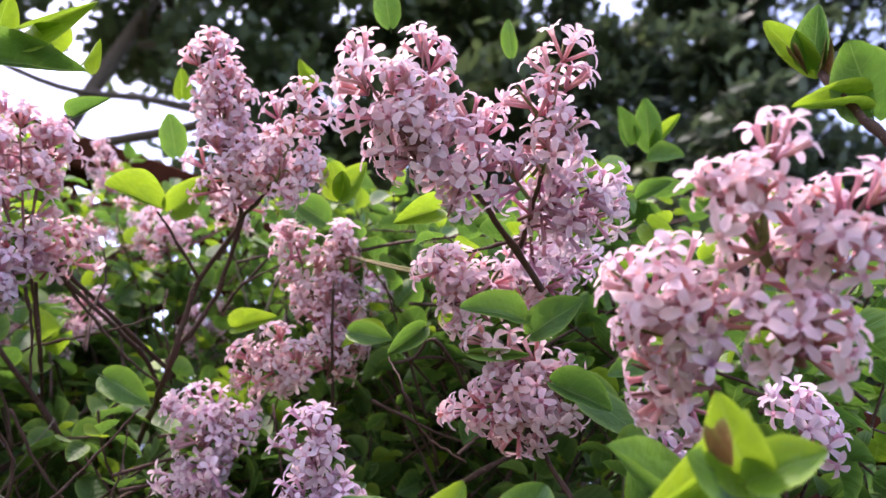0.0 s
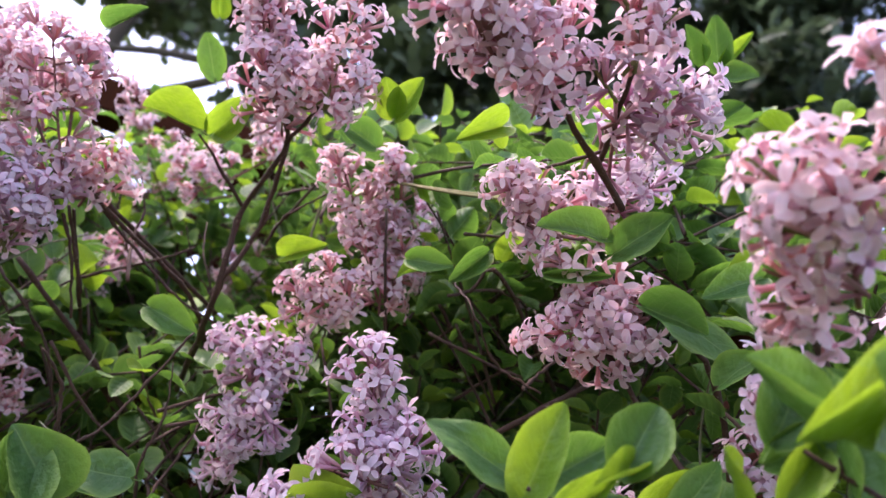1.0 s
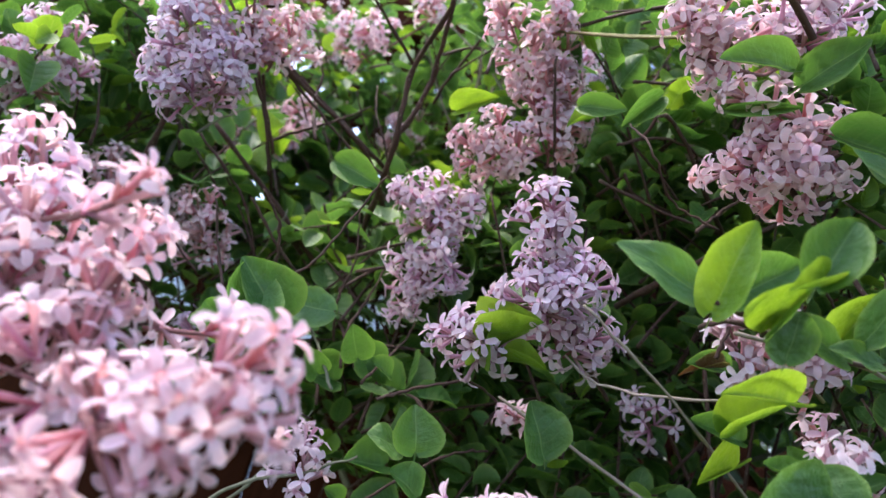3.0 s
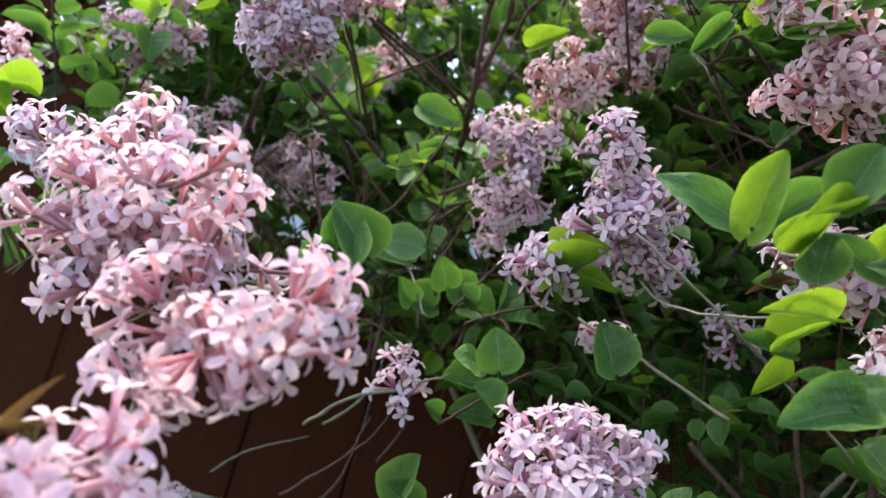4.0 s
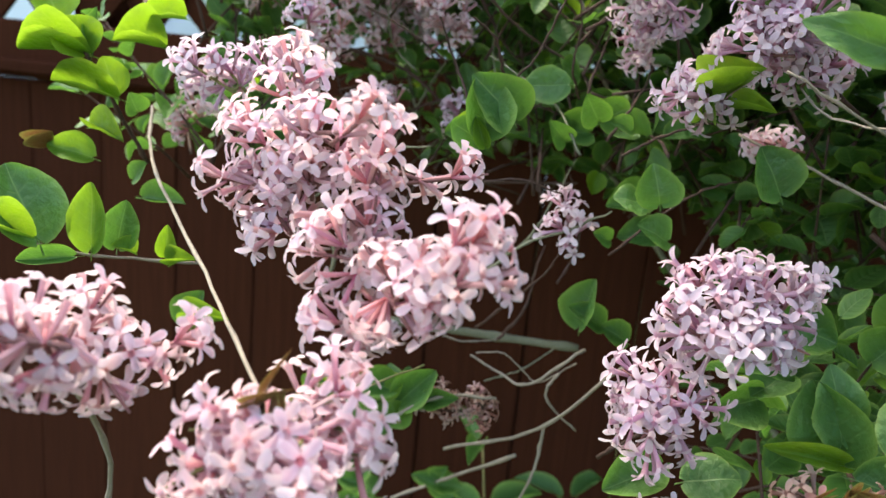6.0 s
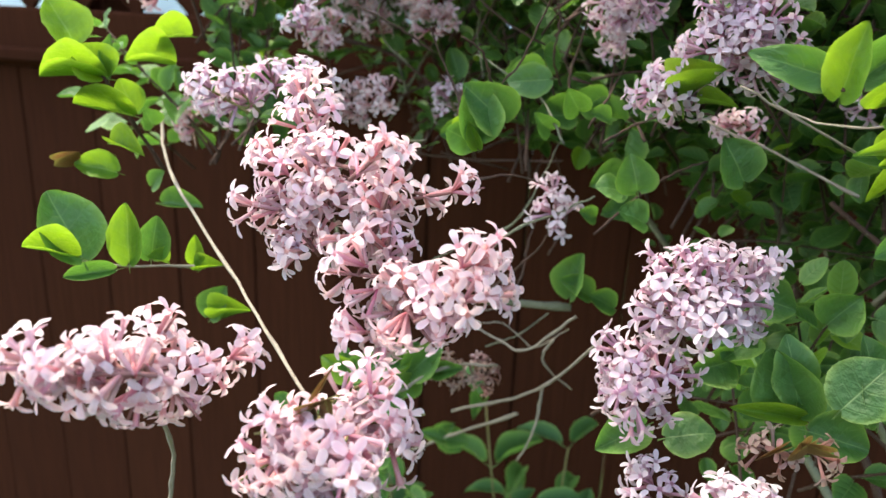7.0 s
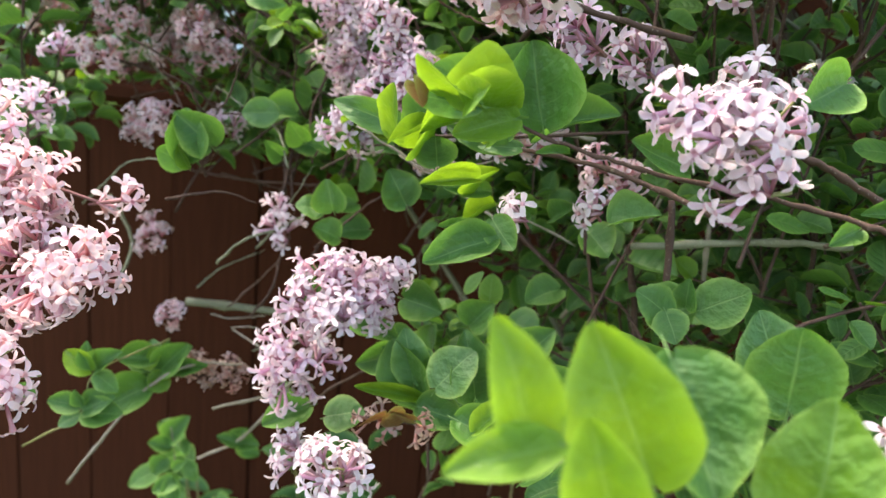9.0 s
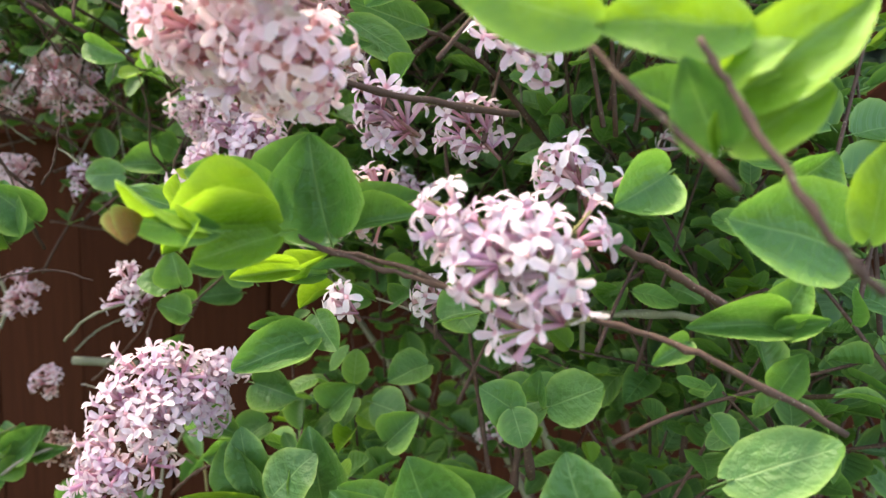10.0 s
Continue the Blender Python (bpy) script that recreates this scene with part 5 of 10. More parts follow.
leaf((0.1842, 0.2243, 1.2908), (0.2102, 0.2303, 1.3059), (-0.19, -0.76, 0.63), 0.68, 0)
leaf((0.1938, 0.2506, 1.3101), (0.1974, 0.2469, 1.3233), (-0.27, -0.94, -0.19), 0.81, 0)
leaf((0.1660, 0.2425, 1.3214), (0.1590, 0.2296, 1.3174), (0.57, -0.51, 0.64), 0.57, 0)
leaf((0.0472, 0.2006, 1.3511), (0.0269, 0.1857, 1.3588), (0.64, -0.65, 0.41), 0.57, 0)
leaf((0.0425, 0.2119, 1.3501), (0.0502, 0.2121, 1.3711), (-0.10, -0.99, 0.05), 0.79, 0)
leaf((0.0586, 0.1859, 1.3459), (0.0442, 0.1693, 1.3397), (0.59, -0.68, 0.45), 0.60, 1)
leaf((0.0562, 0.1884, 1.3467), (0.0338, 0.1690, 1.3418), (0.33, -0.57, 0.75), 0.30, 1)
leaf((0.0426, 0.2163, 1.3460), (0.0585, 0.2169, 1.3567), (0.06, -1.00, -0.03), 0.64, 0)
leaf((0.0416, 0.2621, 1.3319), (0.0623, 0.2667, 1.3498), (-0.28, -0.80, 0.53), 0.52, 0)
leaf((0.0712, 0.2080, 1.3352), (0.0639, 0.1962, 1.3355), (0.66, -0.39, 0.65), 0.28, 0)
leaf((0.1438, 0.1585, 1.4052), (0.1221, 0.1444, 1.4098), (0.63, -0.77, 0.11), 0.62, 2)
leaf((0.1688, 0.1723, 1.4068), (0.1460, 0.1565, 1.4069), (0.62, -0.77, 0.15), 0.52, 2)
leaf((0.1667, 0.1705, 1.3948), (0.1773, 0.1689, 1.4062), (-0.57, -0.69, 0.44), 0.60, 2)
leaf((0.1683, 0.1740, 1.3934), (0.1910, 0.1801, 1.4147), (0.04, -0.97, 0.24), 0.55, 2)
leaf((0.1677, 0.1703, 1.3860), (0.1599, 0.1623, 1.4003), (0.35, -0.89, -0.31), 0.74, 0)
leaf((0.1643, 0.2038, 1.3861), (0.1454, 0.1896, 1.3945), (0.65, -0.56, 0.51), 0.52, 0)
leaf((0.1712, 0.1731, 1.3857), (0.1864, 0.1738, 1.3982), (-0.23, -0.91, 0.33), 0.78, 2)
leaf((0.1996, 0.2327, 1.3583), (0.1721, 0.2149, 1.3663), (0.58, -0.74, 0.35), 0.82, 0)
leaf((0.2011, 0.2024, 1.3672), (0.2007, 0.1990, 1.3882), (-0.30, -0.94, -0.16), 0.54, 2)
leaf((0.1686, 0.1683, 1.3841), (0.1674, 0.1610, 1.3915), (-0.12, -0.69, -0.71), 0.21, 2)
leaf((-0.2452, 0.3284, 1.1263), (-0.2633, 0.3095, 1.1277), (0.61, -0.54, 0.59), 0.76, 0)
leaf((-0.2399, 0.3287, 1.1186), (-0.2225, 0.3367, 1.1426), (0.26, -0.96, 0.13), 0.72, 0)
leaf((-0.2446, 0.3221, 1.1061), (-0.2652, 0.2976, 1.0947), (0.48, -0.67, 0.57), 0.88, 0)
leaf((-0.2516, 0.3234, 1.1216), (-0.2380, 0.3260, 1.1360), (0.04, -0.99, 0.14), 0.89, 2)
leaf((-0.2355, 0.3300, 1.1150), (-0.2395, 0.3164, 1.1091), (0.66, -0.45, 0.60), 1.15, 2)
leaf((-0.2256, 0.3370, 1.1200), (-0.2076, 0.3402, 1.1288), (-0.01, -0.93, 0.36), 0.65, 0)
leaf((-0.4197, 0.5191, 0.9145), (-0.4046, 0.5267, 0.9414), (0.17, -0.97, 0.18), 0.86, 0)
leaf((-0.4177, 0.5172, 0.9053), (-0.4341, 0.5010, 0.9121), (0.67, -0.42, 0.62), 0.85, 0)
leaf((-0.4242, 0.5062, 0.8829), (-0.4409, 0.4819, 0.8656), (0.41, -0.70, 0.58), 0.72, 0)
leaf((-0.4131, 0.5126, 0.8839), (-0.3838, 0.5189, 0.8832), (0.13, -0.50, 0.86), 0.82, 0)
leaf((-0.4179, 0.5130, 0.8928), (-0.4205, 0.4978, 0.8799), (0.38, -0.64, 0.67), 1.22, 0)
leaf((-0.4037, 0.5119, 0.8660), (-0.3975, 0.4981, 0.8430), (0.44, -0.71, 0.54), 1.12, 0)
leaf((-0.4060, 0.5229, 0.9033), (-0.3950, 0.5241, 0.9175), (-0.13, -0.97, 0.19), 1.06, 0)
leaf((-0.3254, 0.5197, 0.9399), (-0.3398, 0.5065, 0.9524), (0.78, -0.34, 0.53), 0.69, 0)
leaf((-0.3228, 0.5212, 0.9402), (-0.3023, 0.5251, 0.9471), (-0.08, -0.74, 0.67), 1.05, 0)
leaf((-0.3266, 0.5209, 0.9457), (-0.3187, 0.5211, 0.9619), (-0.18, -0.98, 0.10), 0.85, 0)
leaf((0.1518, 0.2497, 1.3690), (0.1410, 0.2338, 1.3593), (0.59, -0.67, 0.45), 0.90, 0)
leaf((0.1862, 0.2635, 1.3689), (0.1960, 0.2617, 1.3804), (0.22, -0.92, -0.33), 1.28, 0)

# ---- the bush: twigs and stems ----
twig([(0.0060, 0.2860, 1.4505), (-0.0286, 0.2468, 1.4666), (-0.0632, 0.2156, 1.4723)], 1.50, 0.80, 'd')
twig([(-0.0070, 0.2727, 1.4608), (-0.0037, 0.2307, 1.4747)], 1.20, 0.80, 'd')
twig([(-0.0057, 0.2703, 1.4653), (-0.0308, 0.2869, 1.4604)], 0.80, 0.60, 'd')
twig([(-0.2302, 0.5003, 1.3801), (-0.1849, 0.3966, 1.4116), (-0.1795, 0.3730, 1.4551), (-0.1561, 0.3388, 1.4809), (-0.1696, 0.3238, 1.5043)], 1.80, 1.00, 'd')
twig([(-0.1561, 0.3388, 1.4809), (-0.1334, 0.3111, 1.4946)], 1.10, 0.70, 'd')
twig([(-0.1802, 0.3714, 1.4577), (-0.1992, 0.3365, 1.4741)], 1.00, 0.60, 'd')
twig([(-0.2115, 0.4928, 1.3982), (-0.2119, 0.4233, 1.4191), (-0.2415, 0.3538, 1.4328), (-0.2482, 0.3347, 1.4446)], 1.60, 0.80, 'd')
twig([(-0.2965, 0.4853, 1.3904), (-0.2539, 0.3553, 1.4270)], 1.20, 0.90, 'd')
twig([(0.0642, 0.1912, 1.4075), (0.0514, 0.1540, 1.4212)], 1.20, 0.80, 'g')
twig([(0.0606, 0.1881, 1.4122), (0.0479, 0.1681, 1.4139)], 0.80, 0.60, 'd')
twig([(0.0941, 0.2803, 1.3796), (0.0655, 0.2392, 1.3839), (0.0411, 0.2022, 1.3924)], 1.40, 0.80, 'd')
twig([(0.1207, 0.2052, 1.4792), (0.1030, 0.1977, 1.4881), (0.0850, 0.2023, 1.5165)], 2.00, 1.20, 'd')
twig([(-0.0896, 0.4140, 1.4044), (-0.0954, 0.3703, 1.4398), (-0.1011, 0.3553, 1.4651)], 0.90, 0.60, 'd')
twig([(0.0024, 0.4503, 1.4244), (-0.0389, 0.3718, 1.4512), (-0.0516, 0.3763, 1.4400)], 1.30, 0.80, 'd')
twig([(-0.0370, 0.3930, 1.3120), (-0.0578, 0.3640, 1.3338), (-0.0799, 0.3387, 1.3741)], 1.10, 0.60, 'd')
twig([(-0.2226, 0.5094, 1.3293), (-0.2667, 0.4610, 1.3749), (-0.3072, 0.4057, 1.4118)], 2.20, 1.40, 'd')
twig([(-0.1887, 0.3982, 1.4137), (-0.1727, 0.3865, 1.4546), (-0.1620, 0.3524, 1.4936)], 1.60, 1.20, 'd')
twig([(-0.2519, 0.3911, 1.3957), (-0.2584, 0.3556, 1.4288)], 1.20, 0.90, 'd')
twig([(-0.2155, 0.4740, 1.4285), (-0.2463, 0.3759, 1.4396), (-0.2524, 0.3410, 1.4421)], 1.60, 0.90, 'd')
twig([(-0.0109, 0.2821, 1.3327), (-0.0036, 0.2470, 1.3288), (0.0219, 0.2683, 1.3304), (0.0716, 0.2980, 1.3382)], 0.80, 0.70, 'd')
twig([(0.0017, 0.2424, 1.3295), (-0.0107, 0.2322, 1.3292)], 0.80, 0.70, 'd')
twig([(0.0172, 0.5176, 1.4480), (-0.0519, 0.4513, 1.4392), (-0.0723, 0.4312, 1.4520)], 1.60, 1.00, 'd')
twig([(-0.1758, 0.6420, 1.2933), (-0.2202, 0.5693, 1.3161), (-0.2505, 0.4956, 1.3501), (-0.2800, 0.4788, 1.3777)], 2.40, 1.60, 'd')
twig([(0.0908, 0.3862, 1.3468), (0.0616, 0.3286, 1.3964), (0.0397, 0.2975, 1.4086)], 1.50, 1.00, 'd')
twig([(-0.3516, 0.4128, 1.3668), (-0.3239, 0.3785, 1.4165), (-0.3134, 0.3268, 1.4735)], 2.00, 1.20, 'd')
twig([(-0.0579, 0.3532, 1.3218), (-0.0399, 0.3290, 1.3110), (-0.0041, 0.2969, 1.3109), (0.0285, 0.2978, 1.3245)], 0.5, 0.5, 'p')
twig([(-0.0012, 0.2662, 1.3300), (0.0350, 0.2814, 1.3336), (0.0572, 0.2989, 1.3330)], 0.75, 0.80, 'p')
twig([(-0.4139, 0.2807, 1.2755), (-0.3603, 0.2431, 1.2508), (-0.2260, 0.1711, 1.2309), (-0.1302, 0.1125, 1.2287)], 1.0, 0.62, 'p')
twig([(-0.2848, 0.2147, 1.2143), (-0.3045, 0.1794, 1.2187), (-0.3156, 0.1508, 1.2268)], 0.80, 0.50, 'p')
twig([(-0.2315, 0.1320, 1.1354), (-0.2056, 0.1168, 1.1840), (-0.1710, 0.0829, 1.2341)], 0.90, 0.80, 'p')
twig([(-0.3591, 0.2037, 1.3087), (-0.3684, 0.2250, 1.2819), (-0.3715, 0.2476, 1.2485)], 0.90, 1.20, 'd')
twig([(-0.3846, 0.5019, 1.0905), (-0.3104, 0.5466, 1.0864), (-0.2292, 0.5737, 1.0897)], 4.00, 3.20, 'm')
twig([(-0.2398, 0.3848, 1.0649), (-0.1754, 0.3891, 1.1013), (-0.1197, 0.3623, 1.1685)], 1.2, 0.9, 'p')
twig([(-0.1725, 0.3916, 1.1034), (-0.1752, 0.3898, 1.0700), (-0.1883, 0.3942, 1.0374)], 1.10, 0.70, 'p')
twig([(-0.1557, 0.3979, 1.1583), (-0.1873, 0.3912, 1.1270), (-0.2137, 0.3989, 1.1254), (-0.2355, 0.3995, 1.1303)], 1.00, 0.60, 'p')
twig([(-0.1653, 0.3863, 1.1434), (-0.1723, 0.3873, 1.1245), (-0.1557, 0.4017, 1.1023)], 0.90, 0.60, 'p')
twig([(-0.0842, 0.3709, 1.2977), (-0.0421, 0.3674, 1.2843), (-0.0060, 0.3603, 1.2711)], 0.70, 0.80, 'p')
twig([(-0.3059, 0.4585, 1.2401), (-0.2669, 0.5021, 1.2256)], 0.80, 0.80, 'd')
twig([(-0.4077, 0.4271, 1.3260), (-0.3633, 0.4736, 1.3103), (-0.3160, 0.4889, 1.2723)], 1.60, 1.00, 'd')
twig([(-0.0476, 0.2602, 1.3260), (-0.0092, 0.2856, 1.3036), (0.0426, 0.3502, 1.2699)], 0.45, 0.60, 'p')
twig([(0.0470, 0.2305, 1.3314), (0.0763, 0.2340, 1.3293), (0.1074, 0.2255, 1.3240), (0.1298, 0.2236, 1.3173)], 0.80, 1.20, 'd')
twig([(0.0943, 0.3087, 1.3104), (0.0997, 0.3092, 1.2669), (0.1069, 0.3203, 1.2167)], 1.60, 1.90, 'd')
twig([(0.1050, 0.3900, 1.2873), (0.1076, 0.4017, 1.2466)], 1.30, 1.50, 'p')
twig([(-0.4536, 0.4687, 1.1916), (-0.4180, 0.4636, 1.1532), (-0.4056, 0.4363, 1.1220)], 1.80, 1.50, 'm')
twig([(-0.3678, 0.4700, 1.2335), (-0.2995, 0.4832, 1.2324), (-0.1974, 0.4496, 1.2492)], 1.00, 0.80, 'd')
twig([(-0.1937, 0.3631, 1.1246), (-0.2170, 0.3391, 1.1263), (-0.2421, 0.3193, 1.1080), (-0.2967, 0.3286, 1.0469), (-0.3511, 0.3362, 0.9800)], 0.90, 1.20, 'p')
twig([(-0.4047, 0.5090, 0.8375), (-0.4052, 0.5131, 0.8867), (-0.4212, 0.5203, 0.9350)], 0.80, 0.50, 'p')
twig([(-0.3681, 0.5069, 0.9145), (-0.3241, 0.5176, 0.9461), (-0.1916, 0.3950, 1.0741)], 1.40, 1.30, 'p')
twig([(0.0460, 0.2025, 1.3476), (0.0617, 0.2013, 1.3409), (0.0853, 0.2072, 1.3358), (0.1068, 0.2116, 1.3326), (0.1492, 0.2222, 1.3289), (0.1743, 0.2222, 1.3245), (0.2106, 0.2355, 1.3078)], 0.60, 1.05, 'd')
twig([(0.1407, 0.2565, 1.3433), (0.1564, 0.2611, 1.3374), (0.1747, 0.2658, 1.3279)], 1.30, 1.40, 'd')
twig([(-0.0006, 0.3091, 1.4144), (0.0275, 0.3048, 1.3797), (0.0470, 0.3004, 1.3562)], 1.10, 0.90, 'd')
twig([(0.0597, 0.4123, 1.2619), (0.0734, 0.4121, 1.2034), (0.0796, 0.4011, 1.1567)], 2.00, 2.20, 'd')
twig([(-0.0228, 0.4318, 1.2518), (0.0485, 0.4255, 1.2075)], 1.60, 1.30, 'd')
twig([(0.1400, 0.1675, 1.4037), (0.1487, 0.1635, 1.3968), (0.1743, 0.1574, 1.3787)], 0.65, 0.80, 'd')
twig([(0.1629, 0.1601, 1.4040), (0.1712, 0.1583, 1.3937), (0.1869, 0.1507, 1.3762), (0.1979, 0.1522, 1.3661)], 0.65, 0.80, 'd')
twig([(0.1417, 0.4249, 1.3060), (0.1592, 0.4155, 1.3262)], 0.80, 0.60, 'd')
twig([(0.0695, 0.3634, 1.2721), (0.1336, 0.3713, 1.2869), (0.1752, 0.3679, 1.2937)], 2.00, 1.80, 'm')

twig([(-0.2587, 0.3964, 1.3685), (-0.2401, 0.4186, 1.3461), (-0.2172, 0.4399, 1.3300), (-0.1866, 0.4627, 1.3150)], 0.95, 0.60, 'd')
twig([(-0.3190, 0.3665, 1.3491), (-0.2974, 0.3868, 1.3352), (-0.2803, 0.4067, 1.3189)], 0.95, 0.60, 'd')
twig([(-0.2446, 0.3582, 1.4328), (-0.2277, 0.3764, 1.4222), (-0.2059, 0.3965, 1.4088), (-0.1851, 0.4139, 1.4035)], 0.95, 0.60, 'd')
twig([(-0.2482, 0.3405, 1.4181), (-0.2447, 0.3563, 1.4045), (-0.2411, 0.3762, 1.3780)], 0.95, 0.60, 'd')
twig([(-0.0637, 0.3884, 1.4409), (-0.0452, 0.3996, 1.4537), (-0.0267, 0.4136, 1.4576), (-0.0208, 0.4277, 1.4513)], 0.95, 0.60, 'd')
twig([(-0.0590, 0.4126, 1.4360), (-0.0414, 0.4334, 1.4174), (-0.0275, 0.4520, 1.4028)], 0.95, 0.60, 'd')
twig([(-0.0660, 0.3749, 1.4138), (-0.0276, 0.3957, 1.4109), (-0.0068, 0.4103, 1.4147)], 0.95, 0.60, 'd')
twig([(-0.1883, 0.4319, 1.3091), (-0.1557, 0.4548, 1.2953), (-0.1200, 0.4805, 1.2747)], 0.95, 0.60, 'd')
twig([(-0.1539, 0.4551, 1.3644), (-0.1361, 0.4824, 1.3250), (-0.1126, 0.5134, 1.2784)], 0.95, 0.60, 'd')
twig([(-0.3205, 0.4130, 1.4056), (-0.2907, 0.4396, 1.3776), (-0.2748, 0.4670, 1.3367), (-0.2406, 0.4977, 1.2991)], 0.95, 0.60, 'd')
twig([(-0.2397, 0.4483, 1.3893), (-0.2301, 0.4692, 1.3640), (-0.2036, 0.4964, 1.3316)], 0.95, 0.60, 'd')
twig([(-0.0546, 0.4698, 1.3938), (-0.0294, 0.4919, 1.3769), (0.0055, 0.5136, 1.3686)], 0.95, 0.60, 'd')
twig([(-0.2207, 0.3799, 1.1419), (-0.2053, 0.3893, 1.1430), (-0.1938, 0.3932, 1.1348), (-0.1826, 0.3975, 1.1283), (-0.1624, 0.4035, 1.1455)], 0.38, 0.45, 'p')
twig([(-0.2615, 0.4022, 1.1358), (-0.2455, 0.4109, 1.1339), (-0.2298, 0.4327, 1.1347)], 0.60, 0.50, 'p')
twig([(-0.2381, 0.4281, 1.1015), (-0.2183, 0.4435, 1.1119), (-0.2018, 0.4593, 1.1288)], 0.60, 0.50, 'm')

# ---- the bush: small pale leaves low on the bare shoots ----
leaf((-0.2440, 0.3326, 1.1159), (-0.2592, 0.3241, 1.1313), (0.20, -0.75, 0.60), 0.75, 0)
leaf((-0.2434, 0.3332, 1.1167), (-0.2528, 0.3300, 1.1372), (0.20, -0.75, 0.60), 0.75, 0)
leaf((-0.2405, 0.3347, 1.1162), (-0.2405, 0.3376, 1.1381), (0.20, -0.75, 0.60), 0.75, 0)
leaf((-0.2388, 0.3357, 1.1163), (-0.2267, 0.3453, 1.1367), (0.20, -0.75, 0.60), 0.75, 0)
leaf((-0.2435, 0.3321, 1.1140), (-0.2540, 0.3196, 1.1099), (0.20, -0.75, 0.60), 0.75, 0)
leaf((-0.2367, 0.3364, 1.1145), (-0.2231, 0.3431, 1.1245), (0.20, -0.75, 0.60), 0.75, 0)
leaf((-0.2478, 0.3309, 1.1176), (-0.2614, 0.3189, 1.1202), (0.20, -0.75, 0.60), 0.75, 0)
leaf((-0.3584, 0.5576, 0.9140), (-0.3716, 0.5474, 0.9212), (0.20, -0.75, 0.60), 0.80, 0)
leaf((-0.3582, 0.5582, 0.9153), (-0.3492, 0.5639, 0.9300), (0.20, -0.75, 0.60), 0.80, 0)
leaf((-0.3566, 0.5583, 0.9129), (-0.3319, 0.5650, 0.9045), (0.20, -0.75, 0.60), 0.80, 0)
leaf((-0.3756, 0.4984, 0.9129), (-0.3605, 0.4962, 0.8952), (0.20, -0.75, 0.60), 0.75, 0)
leaf((-0.3847, 0.4866, 0.8948), (-0.3709, 0.4816, 0.8713), (0.20, -0.75, 0.60), 0.75, 0)
leaf((-0.3780, 0.4897, 0.8924), (-0.3961, 0.4710, 0.8834), (0.20, -0.75, 0.60), 0.75, 0)
leaf((-0.3840, 0.4901, 0.9036), (-0.3734, 0.4956, 0.9151), (0.20, -0.75, 0.60), 0.75, 0)
leaf((-0.2483, 0.2760, 1.1348), (-0.2628, 0.2672, 1.1469), (0.20, -0.75, 0.60), 0.78, 1)
leaf((-0.2471, 0.2771, 1.1368), (-0.2514, 0.2743, 1.1534), (0.20, -0.75, 0.60), 0.78, 0)
leaf((-0.2450, 0.2776, 1.1352), (-0.2321, 0.2824, 1.1507), (0.20, -0.75, 0.60), 0.78, 0)
leaf((-0.2445, 0.2771, 1.1327), (-0.2268, 0.2777, 1.1265), (0.20, -0.75, 0.60), 0.78, 0)
leaf((-0.2499, 0.2682, 1.1106), (-0.2653, 0.2571, 1.1162), (0.20, -0.75, 0.60), 0.78, 0)
leaf((-0.2486, 0.2694, 1.1126), (-0.2516, 0.2655, 1.1234), (0.20, -0.75, 0.60), 0.78, 0)
leaf((-0.2462, 0.2695, 1.1092), (-0.2277, 0.2762, 1.1227), (0.20, -0.75, 0.60), 0.78, 0)
leaf((-0.2458, 0.2692, 1.1074), (-0.2200, 0.2763, 1.1108), (0.20, -0.75, 0.60), 0.78, 0)
leaf((-0.2488, 0.2672, 1.1052), (-0.2567, 0.2563, 1.1001), (0.20, -0.75, 0.60), 0.78, 0)
leaf((-0.2782, 0.2564, 1.1145), (-0.2855, 0.2498, 1.1229), (0.20, -0.75, 0.60), 0.78, 0)
twig([(-0.2948, 0.2586, 1.0699), (-0.2514, 0.2715, 1.1046), (-0.2476, 0.2789, 1.1319), (-0.2129, 0.3098, 1.1563)], 0.70, 0.50, 'g')

# ---- the bush: leafy sprigs further in ----
sprig((-0.490, 0.366, 1.250), 147, 5, 0.065, 4)
sprig((-0.430, 0.308, 1.275), 227, 41, 0.057, 4)
sprig((-0.514, 0.359, 1.232), 277, 26, 0.075, 3)
sprig((-0.461, 0.336, 1.264), 208, 43, 0.074, 3)
sprig((-0.339, 0.486, 1.376), 112, 52, 0.062, 4)
sprig((-0.389, 0.566, 1.341), 300, 45, 0.069, 4)
sprig((-0.357, 0.617, 1.339), 188, 54, 0.054, 3)
sprig((-0.341, 0.547, 1.337), 83, 26, 0.069, 4)
sprig((-0.379, 0.548, 1.312), 164, 47, 0.076, 3)
sprig((-0.388, 0.572, 1.452), 204, 59, 0.062, 3)
sprig((-0.323, 0.433, 1.380), 24, 46, 0.051, 4)
sprig((-0.408, 0.497, 1.299), 29, 2, 0.065, 3)
sprig((-0.391, 0.474, 1.328), 33, 1, 0.072, 4)
sprig((-0.332, 0.453, 1.404), 84, 54, 0.051, 4)
sprig((-0.343, 0.569, 1.427), 272, 15, 0.078, 3)
sprig((-0.324, 0.574, 1.350), 293, 16, 0.059, 4)
sprig((-0.324, 0.508, 1.430), 150, 36, 0.077, 4)
sprig((-0.335, 0.437, 1.401), 210, 31, 0.074, 3)
sprig((-0.312, 0.473, 1.379), 176, 39, 0.064, 3)
sprig((-0.429, 0.577, 1.308), 226, 53, 0.057, 3)
sprig((-0.464, 0.411, 1.398), 262, 41, 0.060, 3)
sprig((-0.427, 0.317, 1.360), 280, 58, 0.079, 4)
sprig((-0.483, 0.410, 1.422), 118, 20, 0.057, 3)
